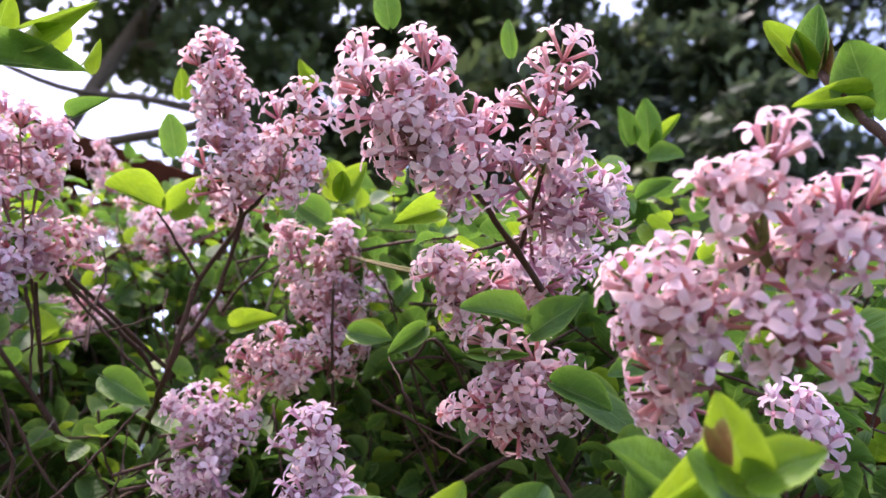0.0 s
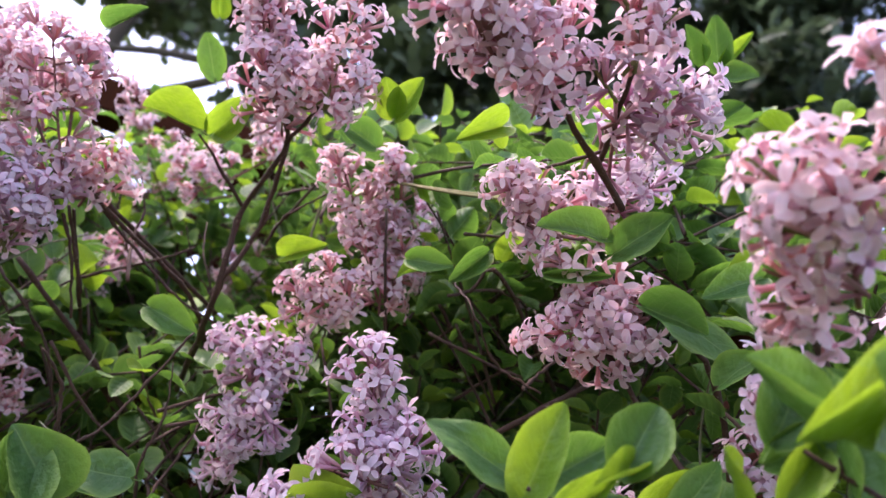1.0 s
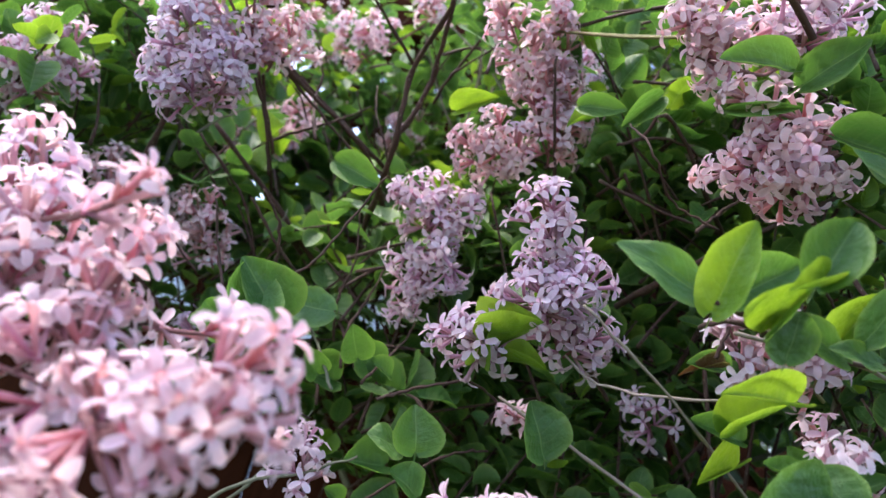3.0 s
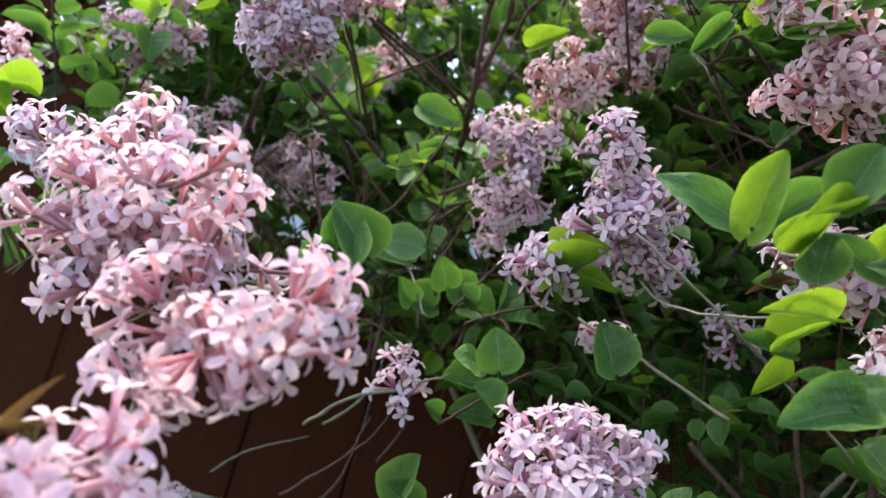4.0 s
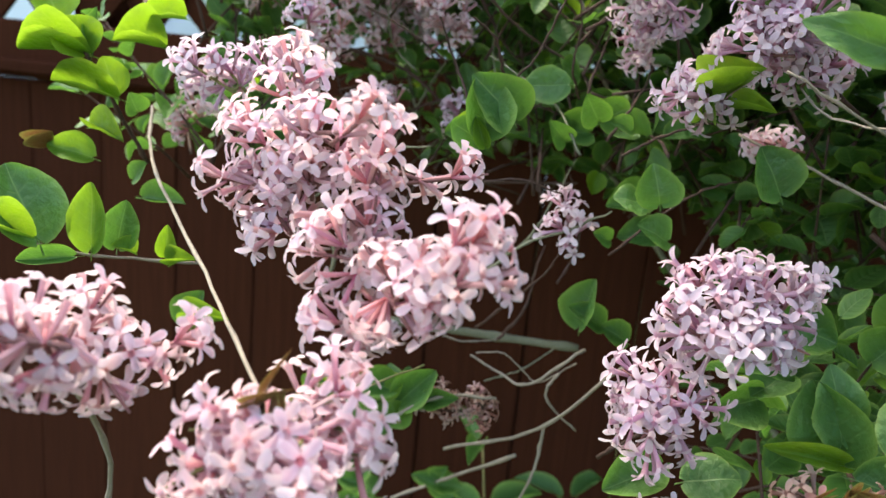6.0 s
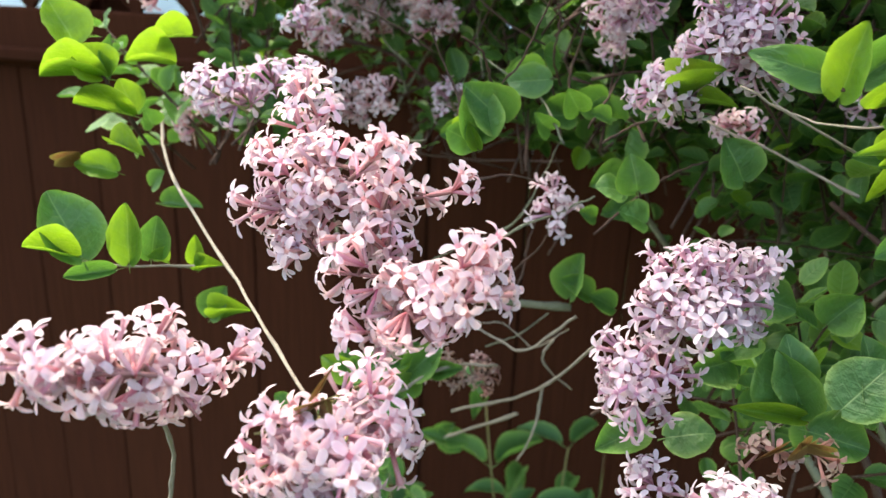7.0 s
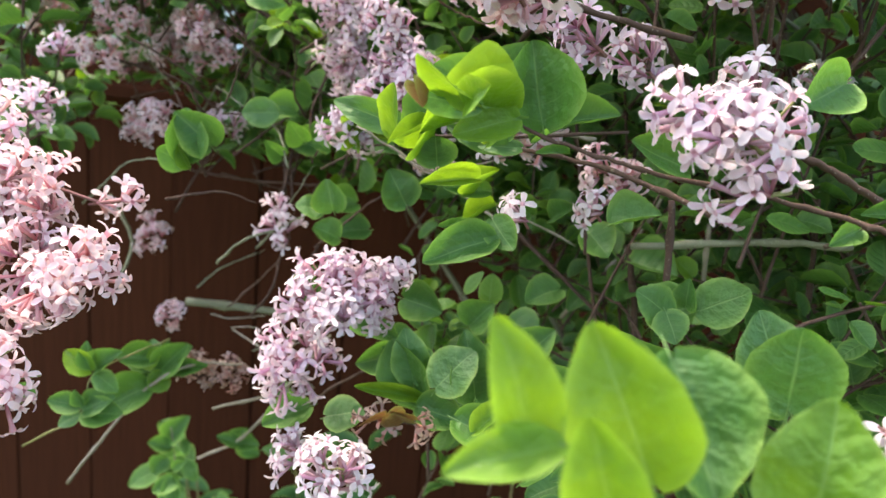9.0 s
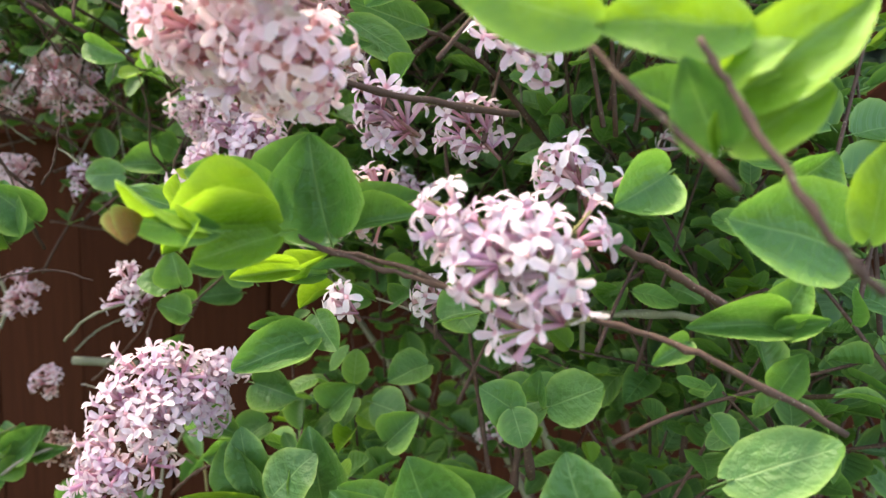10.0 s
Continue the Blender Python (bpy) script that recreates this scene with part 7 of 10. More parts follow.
sprig((-0.128, 0.617, 1.303), 94, -9, 0.087, 4)
sprig((-0.071, 0.655, 1.387), 16, 59, 0.066, 3)
sprig((-0.558, 0.628, 1.421), 144, 20, 0.079, 3)
sprig((-0.525, 0.666, 1.361), 286, 73, 0.067, 5)
sprig((-0.114, 0.515, 1.343), 282, 71, 0.109, 3)
sprig((-0.476, 0.575, 1.445), 272, -2, 0.077, 3)
sprig((0.013, 0.543, 1.342), 123, 1, 0.062, 3)
sprig((0.028, 0.504, 1.415), 192, 19, 0.118, 3)
sprig((-0.170, 0.431, 1.374), 37, 22, 0.066, 5)
sprig((-0.090, 0.495, 1.373), 145, 55, 0.061, 5)
sprig((-0.522, 0.632, 1.364), 99, 56, 0.089, 3)
sprig((-0.443, 0.599, 1.382), 128, 36, 0.093, 3)
sprig((-0.030, 0.491, 1.408), 78, 13, 0.109, 4)
sprig((0.005, 0.605, 1.416), 178, 72, 0.091, 5)
sprig((-0.139, 0.483, 1.330), 107, 57, 0.071, 5)
sprig((-0.397, 0.736, 1.249), 48, 23, 0.079, 3)
sprig((-0.401, 0.611, 1.347), 314, 31, 0.062, 3)
sprig((-0.021, 0.723, 1.512), 314, 12, 0.114, 4)
sprig((-0.320, 0.477, 1.294), 29, 8, 0.096, 3)
sprig((-0.309, 0.538, 1.299), 42, 60, 0.080, 5)
sprig((-0.447, 0.569, 1.350), 276, 60, 0.082, 3)
sprig((-0.486, 0.581, 1.455), 267, 62, 0.102, 5)
sprig((-0.057, 0.497, 1.555), 98, 20, 0.099, 4)
sprig((-0.473, 0.648, 1.261), 214, 73, 0.097, 5)
sprig((-0.090, 0.453, 1.381), 170, 13, 0.072, 4)
sprig((-0.518, 0.628, 1.340), 252, 20, 0.088, 3)
sprig((0.053, 0.677, 1.547), 142, -2, 0.095, 5)
sprig((-0.414, 0.627, 1.226), 167, 53, 0.097, 4)
sprig((0.003, 0.779, 1.345), 359, 69, 0.068, 4)
sprig((-0.213, 0.521, 1.348), 55, 14, 0.066, 4)
sprig((-0.152, 0.605, 1.469), 18, 59, 0.083, 3)
sprig((-0.012, 0.477, 1.325), 179, 43, 0.082, 4)
sprig((-0.043, 0.592, 1.468), 96, 66, 0.069, 3)
sprig((-0.507, 0.657, 1.406), 197, -2, 0.075, 3)
sprig((-0.080, 0.658, 1.439), 356, -5, 0.068, 5)
sprig((-0.050, 0.656, 1.339), 63, 18, 0.063, 5)
sprig((-0.456, 0.517, 1.395), 256, 21, 0.077, 5)
sprig((-0.002, 0.691, 1.526), 53, 10, 0.082, 3)
sprig((-0.404, 0.559, 1.328), 172, 28, 0.070, 4)
sprig((-0.458, 0.518, 1.455), 98, 2, 0.116, 3)
sprig((0.047, 0.728, 1.362), 324, 63, 0.090, 5)
sprig((0.031, 0.570, 1.562), 100, 69, 0.087, 4)
sprig((0.014, 0.553, 1.545), 228, 19, 0.091, 5)
sprig((-0.044, 0.577, 1.609), 70, 25, 0.070, 4)
sprig((0.004, 0.520, 1.547), 106, 64, 0.073, 3)
sprig((-0.036, 0.542, 1.563), 328, 15, 0.089, 4)
sprig((0.015, 0.557, 1.614), 96, 48, 0.116, 3)
sprig((0.015, 0.496, 1.580), 348, 34, 0.113, 5)
sprig((-0.260, 0.601, 1.591), 294, 22, 0.072, 3)
sprig((-0.020, 0.538, 1.561), 65, 11, 0.080, 3)
sprig((-0.009, 0.474, 1.544), 299, 8, 0.061, 3)
sprig((-0.209, 0.654, 1.502), 137, 20, 0.109, 3)
sprig((0.009, 0.608, 1.557), 271, -2, 0.079, 4)
sprig((-0.168, 0.663, 1.538), 313, 11, 0.094, 4)
sprig((-0.137, 0.606, 1.560), 345, 23, 0.078, 4)
sprig((-0.047, 0.632, 1.609), 270, 41, 0.064, 4)
sprig((-0.179, 0.465, 1.527), 69, 27, 0.097, 3)
sprig((0.019, 0.617, 1.561), 94, 67, 0.096, 4)
sprig((0.030, 0.567, 1.598), 206, -7, 0.084, 3)
sprig((0.001, 0.599, 1.577), 224, 13, 0.100, 3)
sprig((-0.136, 0.593, 1.545), 112, 30, 0.100, 4)
sprig((-0.119, 0.630, 1.622), 95, 31, 0.070, 5)
sprig((-0.048, 0.435, 1.554), 343, -5, 0.084, 4)
sprig((-0.132, 0.610, 1.525), 104, 10, 0.085, 5)
sprig((-0.037, 0.607, 1.654), 301, -1, 0.103, 5)
sprig((0.022, 0.502, 1.529), 272, 22, 0.102, 4)
sprig((-0.019, 0.518, 1.605), 345, 51, 0.065, 5)
sprig((0.016, 0.412, 1.479), 344, 14, 0.086, 4)
sprig((-0.026, 0.554, 1.548), 20, 10, 0.113, 4)
sprig((-0.242, 0.584, 1.586), 23, 70, 0.085, 5)
sprig((-0.156, 0.428, 1.507), 108, 38, 0.102, 5)
sprig((0.013, 0.485, 1.492), 268, 14, 0.066, 5)
sprig((-0.078, 0.554, 1.601), 52, 70, 0.073, 3)
sprig((-0.099, 0.602, 1.623), 84, 58, 0.105, 5)
sprig((-0.384, 0.621, 1.503), 148, 32, 0.109, 5)
sprig((-0.155, 0.488, 1.536), 170, 39, 0.076, 5)
sprig((-0.237, 0.628, 1.560), 221, 39, 0.109, 4)
sprig((-0.254, 0.589, 1.568), 93, -8, 0.084, 4)
sprig((-0.260, 0.550, 1.586), 18, 42, 0.120, 3)
sprig((-0.033, 0.470, 1.544), 23, 63, 0.062, 3)
sprig((-0.002, 0.582, 1.629), 104, 16, 0.091, 3)
sprig((-0.291, 0.580, 1.563), 87, 23, 0.075, 3)
sprig((-0.162, 0.503, 1.559), 355, 36, 0.066, 5)
sprig((-0.111, 0.495, 1.562), 1, 63, 0.083, 4)
sprig((-0.109, 0.506, 1.574), 105, 48, 0.071, 3)
sprig((-0.142, 0.555, 1.516), 19, 32, 0.078, 5)
sprig((-0.172, 0.447, 1.525), 313, 21, 0.061, 3)
sprig((-0.155, 0.530, 1.545), 91, 37, 0.074, 4)
sprig((-0.008, 0.488, 1.543), 115, 74, 0.109, 3)
sprig((-0.163, 0.643, 1.543), 95, 32, 0.117, 4)
sprig((0.030, 0.627, 1.650), 24, 42, 0.072, 4)
sprig((-0.008, 0.596, 1.606), 67, -4, 0.097, 3)
sprig((-0.156, 0.610, 1.528), 197, 60, 0.069, 5)
sprig((-0.055, 0.502, 1.579), 126, 48, 0.060, 3)
sprig((0.014, 0.510, 1.586), 129, 5, 0.112, 3)
sprig((-0.093, 0.591, 1.552), 27, 47, 0.071, 5)
sprig((0.002, 0.440, 1.565), 119, -1, 0.075, 3)
sprig((-0.118, 0.620, 1.527), 155, 57, 0.112, 4)
sprig((-0.093, 0.580, 1.606), 325, 67, 0.067, 5)
sprig((-0.300, 0.514, 1.379), 84, 39, 0.066, 4)
sprig((-0.106, 0.514, 1.314), 160, 66, 0.116, 3)
sprig((-0.120, 0.688, 1.528), 139, 70, 0.075, 3)
sprig((-0.181, 0.626, 1.529), 330, 64, 0.093, 5)
sprig((-0.222, 0.591, 1.451), 18, 1, 0.118, 4)
sprig((-0.138, 0.568, 1.329), 258, 22, 0.110, 4)
sprig((-0.152, 0.516, 1.363), 165, 37, 0.067, 3)
sprig((-0.184, 0.682, 1.571), 346, 65, 0.060, 4)
sprig((-0.131, 0.754, 1.239), 36, 42, 0.084, 3)
sprig((-0.144, 0.542, 1.247), 116, -3, 0.067, 5)
sprig((-0.278, 0.732, 1.216), 295, 42, 0.114, 3)
sprig((-0.238, 0.562, 1.305), 119, 58, 0.111, 3)
sprig((-0.087, 0.583, 1.373), 266, 45, 0.097, 4)
sprig((-0.230, 0.750, 1.206), 75, 68, 0.102, 5)
sprig((-0.083, 0.558, 1.399), 223, 4, 0.107, 5)
sprig((-0.095, 0.521, 1.386), 234, -5, 0.079, 4)
sprig((-0.161, 0.548, 1.458), 221, 65, 0.107, 5)
sprig((-0.202, 0.499, 1.305), 63, 31, 0.078, 5)
sprig((-0.052, 0.714, 1.352), 75, 31, 0.107, 3)
sprig((-0.027, 0.708, 1.279), 112, 14, 0.110, 4)
sprig((-0.131, 0.492, 1.484), 198, 68, 0.118, 5)
sprig((-0.248, 0.542, 1.246), 93, 20, 0.099, 4)
sprig((-0.232, 0.666, 1.334), 83, 33, 0.108, 4)
sprig((-0.494, 0.615, 1.426), 46, 48, 0.066, 3)
sprig((-0.132, 0.551, 1.302), 279, 62, 0.102, 5)
sprig((-0.125, 0.572, 1.389), 68, 42, 0.090, 3)
sprig((-0.267, 0.466, 1.369), 320, -6, 0.069, 3)
sprig((-0.079, 0.645, 1.388), 215, -3, 0.062, 5)
sprig((-0.080, 0.685, 1.344), 23, 35, 0.119, 3)
sprig((-0.017, 0.586, 1.352), 119, -3, 0.086, 4)
sprig((-0.295, 0.583, 1.366), 106, 62, 0.079, 4)
sprig((-0.275, 0.566, 1.329), 343, 67, 0.074, 5)
sprig((-0.317, 0.584, 1.316), 163, -9, 0.102, 3)
sprig((-0.149, 0.580, 1.522), 97, 50, 0.103, 3)
sprig((-0.211, 0.712, 1.440), 1, 71, 0.074, 5)
sprig((-0.219, 0.737, 1.318), 174, 58, 0.111, 3)
sprig((-0.096, 0.538, 1.309), 82, 35, 0.085, 4)
sprig((-0.410, 0.605, 1.479), 177, 55, 0.111, 5)
sprig((-0.031, 0.658, 1.404), 186, 65, 0.086, 4)
sprig((-0.061, 0.721, 1.368), 108, 13, 0.095, 5)
sprig((-0.180, 0.534, 1.447), 54, 15, 0.089, 4)
sprig((-0.138, 0.693, 1.482), 171, 22, 0.104, 4)
sprig((-0.496, 0.653, 1.311), 268, 56, 0.095, 3)
sprig((-0.030, 0.556, 1.345), 241, 28, 0.072, 3)
sprig((-0.155, 0.475, 1.301), 6, 32, 0.078, 3)
sprig((-0.223, 0.651, 1.497), 313, 32, 0.091, 4)
sprig((-0.024, 0.488, 1.353), 95, -6, 0.120, 3)
sprig((-0.113, 0.562, 1.244), 55, 16, 0.114, 5)
sprig((-0.453, 0.690, 1.242), 36, -4, 0.068, 3)
sprig((-0.093, 0.749, 1.403), 248, 28, 0.102, 5)
sprig((0.053, 0.380, 1.468), 16, 39, 0.099, 5)
sprig((0.065, 0.421, 1.547), 166, 16, 0.119, 3)
sprig((0.039, 0.394, 1.533), 111, 49, 0.094, 3)
sprig((-0.107, 0.490, 1.565), 333, -5, 0.097, 4)
sprig((-0.007, 0.545, 1.530), 256, 47, 0.079, 5)
sprig((0.020, 0.565, 1.542), 240, 60, 0.100, 3)
sprig((0.048, 0.383, 1.473), 206, 7, 0.108, 4)
sprig((0.020, 0.449, 1.527), 273, 65, 0.076, 4)
sprig((0.025, 0.417, 1.603), 28, 19, 0.101, 3)
sprig((-0.010, 0.334, 1.504), 83, 48, 0.094, 3)
sprig((-0.036, 0.498, 1.547), 70, 34, 0.108, 5)
sprig((-0.023, 0.509, 1.597), 209, -1, 0.086, 3)
sprig((-0.136, 0.580, 1.507), 255, 46, 0.061, 5)
sprig((0.042, 0.441, 1.501), 257, 18, 0.087, 3)
sprig((-0.006, 0.460, 1.592), 23, 9, 0.093, 5)
sprig((0.086, 0.494, 1.533), 313, 53, 0.093, 3)
sprig((0.023, 0.521, 1.536), 46, 21, 0.061, 3)
sprig((-0.048, 0.483, 1.568), 327, -8, 0.116, 5)
sprig((-0.013, 0.445, 1.582), 110, 13, 0.079, 4)
sprig((0.020, 0.511, 1.533), 91, 32, 0.065, 5)
sprig((-0.102, 0.556, 1.555), 268, 8, 0.119, 4)
sprig((-0.063, 0.512, 1.633), 118, 21, 0.116, 4)
sprig((0.047, 0.482, 1.548), 171, 60, 0.106, 3)
sprig((-0.023, 0.563, 1.530), 298, 43, 0.096, 4)
sprig((0.002, 0.514, 1.568), 72, 60, 0.083, 5)
sprig((0.035, 0.460, 1.619), 74, 36, 0.061, 5)
sprig((0.058, 0.404, 1.484), 199, 45, 0.093, 3)
sprig((-0.052, 0.543, 1.559), 356, 31, 0.099, 5)
sprig((0.055, 0.422, 1.573), 23, 18, 0.112, 3)
sprig((0.067, 0.449, 1.518), 251, -3, 0.068, 3)
sprig((0.047, 0.505, 1.605), 140, 2, 0.069, 3)
sprig((0.051, 0.426, 1.576), 355, 22, 0.113, 4)
sprig((-0.067, 0.368, 1.508), 350, 5, 0.074, 5)
sprig((0.005, 0.518, 1.551), 0, 22, 0.065, 4)
sprig((0.016, 0.476, 1.499), 21, 68, 0.076, 3)
sprig((0.052, 0.385, 1.499), 353, -10, 0.063, 4)
sprig((0.028, 0.373, 1.477), 13, 39, 0.117, 4)
sprig((0.041, 0.478, 1.530), 324, 71, 0.090, 5)
sprig((-0.058, 0.453, 1.592), 56, 34, 0.090, 4)
sprig((0.048, 0.486, 1.543), 81, 6, 0.064, 5)
sprig((-0.062, 0.424, 1.549), 147, 4, 0.101, 5)
sprig((0.053, 0.467, 1.620), 11, 35, 0.106, 3)
sprig((0.104, 0.471, 1.335), 212, 58, 0.088, 5)
sprig((0.080, 0.536, 1.526), 172, 62, 0.084, 4)
sprig((-0.005, 0.558, 1.404), 249, -3, 0.117, 3)
sprig((-0.042, 0.516, 1.331), 330, 40, 0.060, 4)
sprig((-0.083, 0.504, 1.383), 0, 72, 0.061, 4)
sprig((-0.056, 0.463, 1.327), 249, 35, 0.069, 5)
sprig((0.015, 0.622, 1.391), 289, 48, 0.091, 4)
sprig((-0.144, 0.616, 1.568), 181, 6, 0.062, 3)
sprig((0.098, 0.563, 1.406), 45, -2, 0.120, 3)
sprig((0.019, 0.582, 1.564), 65, -1, 0.069, 4)
sprig((0.003, 0.679, 1.428), 349, 47, 0.091, 5)
sprig((0.111, 0.654, 1.548), 127, 9, 0.085, 4)
sprig((0.133, 0.550, 1.328), 243, 57, 0.084, 3)
sprig((0.033, 0.506, 1.480), 106, 15, 0.103, 4)
sprig((0.025, 0.474, 1.342), 77, -0, 0.107, 4)
sprig((0.025, 0.584, 1.538), 86, 40, 0.109, 3)
sprig((-0.096, 0.490, 1.402), 28, 31, 0.115, 5)
sprig((0.108, 0.606, 1.520), 238, 74, 0.094, 3)
sprig((-0.045, 0.638, 1.478), 154, 57, 0.105, 4)
sprig((-0.050, 0.598, 1.450), 68, 63, 0.089, 3)
sprig((-0.050, 0.565, 1.486), 340, 50, 0.080, 3)
sprig((0.069, 0.619, 1.402), 56, 33, 0.113, 3)
sprig((0.017, 0.525, 1.345), 147, -2, 0.084, 4)
sprig((0.094, 0.553, 1.311), 324, -2, 0.109, 5)
sprig((-0.110, 0.629, 1.567), 321, 19, 0.099, 5)
sprig((0.004, 0.663, 1.446), 202, 38, 0.066, 5)
sprig((0.108, 0.532, 1.328), 321, -5, 0.077, 3)
sprig((0.060, 0.615, 1.410), 202, 48, 0.104, 5)
sprig((0.039, 0.634, 1.495), 277, 40, 0.068, 4)
sprig((0.036, 0.452, 1.334), 249, 67, 0.112, 5)
sprig((-0.035, 0.667, 1.386), 135, 53, 0.085, 4)
sprig((0.061, 0.541, 1.456), 286, 11, 0.074, 3)
sprig((0.051, 0.608, 1.607), 132, 14, 0.069, 4)
sprig((0.093, 0.713, 1.363), 338, 5, 0.067, 5)
sprig((0.080, 0.650, 1.352), 121, 22, 0.108, 3)
sprig((-0.031, 0.578, 1.321), 270, 73, 0.063, 5)
sprig((0.065, 0.476, 1.373), 312, 33, 0.116, 5)
sprig((0.003, 0.555, 1.422), 67, 42, 0.082, 4)
sprig((0.058, 0.498, 1.336), 78, 21, 0.119, 5)
sprig((0.092, 0.577, 1.513), 338, 61, 0.067, 5)
sprig((0.044, 0.441, 1.406), 58, 72, 0.084, 4)
sprig((0.095, 0.487, 1.435), 165, 47, 0.107, 5)
sprig((0.108, 0.532, 1.468), 340, 23, 0.083, 4)
sprig((0.054, 0.560, 1.374), 287, 7, 0.108, 3)
sprig((-0.067, 0.622, 1.568), 69, 35, 0.071, 4)
sprig((-0.031, 0.730, 1.367), 346, 25, 0.114, 5)
sprig((-0.041, 0.767, 1.396), 84, 23, 0.076, 3)
sprig((-0.094, 0.524, 1.256), 106, 5, 0.071, 3)
sprig((-0.177, 0.623, 1.342), 268, 22, 0.117, 3)
sprig((-0.103, 0.757, 1.335), 88, 26, 0.082, 5)
sprig((-0.069, 0.535, 1.273), 124, -8, 0.105, 3)
sprig((-0.201, 0.556, 1.297), 233, 33, 0.087, 4)
sprig((-0.064, 0.546, 1.285), 243, 62, 0.089, 4)
sprig((-0.225, 0.650, 1.365), 296, 36, 0.109, 5)
sprig((-0.094, 0.613, 1.346), 182, 55, 0.098, 3)
sprig((-0.021, 0.666, 1.311), 21, 36, 0.077, 5)
sprig((-0.112, 0.681, 1.392), 172, 56, 0.085, 4)
sprig((-0.328, 0.564, 1.375), 47, 42, 0.083, 5)
sprig((-0.097, 0.635, 1.319), 47, 17, 0.105, 3)
sprig((-0.162, 0.472, 1.364), 26, 56, 0.102, 5)
sprig((-0.043, 0.514, 1.263), 197, 66, 0.078, 3)
sprig((-0.294, 0.537, 1.322), 10, 40, 0.074, 4)
sprig((-0.229, 0.539, 1.288), 22, 8, 0.087, 5)
sprig((-0.046, 0.578, 1.303), 96, 62, 0.077, 4)
sprig((-0.042, 0.641, 1.384), 145, -8, 0.114, 4)
sprig((-0.063, 0.588, 1.344), 239, 21, 0.108, 3)
sprig((-0.161, 0.588, 1.319), 74, 23, 0.068, 3)
sprig((-0.181, 0.625, 1.246), 230, 35, 0.074, 4)
sprig((-0.020, 0.572, 1.322), 356, 70, 0.091, 5)
sprig((-0.230, 0.578, 1.305), 208, 58, 0.108, 4)
sprig((-0.076, 0.570, 1.373), 296, 65, 0.096, 4)
sprig((-0.265, 0.643, 1.362), 356, 46, 0.116, 5)
sprig((-0.190, 0.587, 1.238), 80, 23, 0.078, 3)
sprig((-0.126, 0.630, 1.371), 324, 13, 0.088, 3)
sprig((-0.035, 0.751, 1.390), 171, 52, 0.079, 3)
sprig((-0.012, 0.772, 1.312), 209, 46, 0.098, 3)
sprig((-0.068, 0.570, 1.312), 288, -1, 0.086, 3)
sprig((-0.145, 0.449, 1.316), 33, -5, 0.079, 4)
sprig((-0.009, 0.575, 1.320), 186, 63, 0.104, 5)
sprig((-0.057, 0.471, 1.311), 10, 66, 0.070, 4)
sprig((-0.112, 0.534, 1.326), 343, 59, 0.101, 5)
sprig((-0.180, 0.558, 1.242), 331, 30, 0.062, 5)
sprig((-0.112, 0.731, 1.283), 34, 40, 0.060, 4)
sprig((-0.019, 0.690, 1.234), 252, 64, 0.074, 3)
sprig((-0.053, 0.768, 1.350), 141, 15, 0.080, 4)
sprig((-0.172, 0.530, 1.249), 222, 62, 0.079, 4)
sprig((-0.038, 0.488, 1.315), 81, 20, 0.065, 4)
sprig((-0.095, 0.489, 1.310), 78, 23, 0.116, 4)
sprig((-0.031, 0.529, 1.354), 230, 41, 0.084, 5)
sprig((-0.437, 0.546, 1.346), 217, -6, 0.070, 3)
sprig((-0.154, 0.592, 1.263), 316, 3, 0.111, 4)
sprig((-0.192, 0.659, 1.232), 179, 67, 0.073, 5)
sprig((-0.161, 0.549, 1.290), 87, 26, 0.080, 5)
sprig((-0.064, 0.787, 1.340), 223, -9, 0.114, 5)
sprig((-0.069, 0.498, 1.271), 150, 20, 0.076, 3)
sprig((-0.065, 0.555, 1.253), 312, 22, 0.073, 4)
sprig((-0.130, 0.639, 1.245), 227, -9, 0.063, 4)
sprig((-0.088, 0.588, 1.320), 251, 68, 0.069, 5)
sprig((-0.001, 0.599, 1.266), 249, 68, 0.079, 4)
sprig((-0.138, 0.462, 1.283), 13, 20, 0.117, 4)
sprig((-0.006, 0.699, 1.146), 1, 23, 0.088, 3)
sprig((0.003, 0.512, 1.253), 60, 53, 0.114, 5)
sprig((-0.118, 0.650, 1.211), 68, 37, 0.070, 5)
sprig((-0.015, 0.552, 1.085), 173, -9, 0.097, 5)
sprig((-0.210, 0.598, 1.228), 277, 10, 0.117, 4)
sprig((-0.127, 0.522, 1.239), 221, 46, 0.112, 4)
sprig((0.025, 0.641, 1.102), 83, 58, 0.079, 3)
sprig((-0.052, 0.480, 1.211), 9, -8, 0.092, 4)
sprig((-0.068, 0.563, 1.249), 135, 65, 0.072, 3)
sprig((-0.090, 0.675, 1.194), 215, 14, 0.088, 3)
sprig((0.004, 0.632, 1.210), 229, 71, 0.111, 5)
sprig((0.010, 0.587, 1.213), 226, 39, 0.092, 4)
sprig((-0.008, 0.608, 1.137), 296, 26, 0.100, 3)
sprig((0.009, 0.716, 1.165), 173, 4, 0.092, 5)
sprig((-0.007, 0.692, 1.201), 80, 67, 0.076, 5)
sprig((-0.105, 0.561, 1.249), 280, -8, 0.113, 4)
sprig((-0.158, 0.621, 1.230), 208, 64, 0.116, 3)
sprig((0.019, 0.467, 1.210), 316, 31, 0.100, 4)
sprig((-0.070, 0.558, 1.162), 60, 69, 0.117, 3)
sprig((-0.090, 0.460, 1.244), 41, 58, 0.115, 4)
sprig((-0.026, 0.613, 1.119), 130, 24, 0.081, 3)
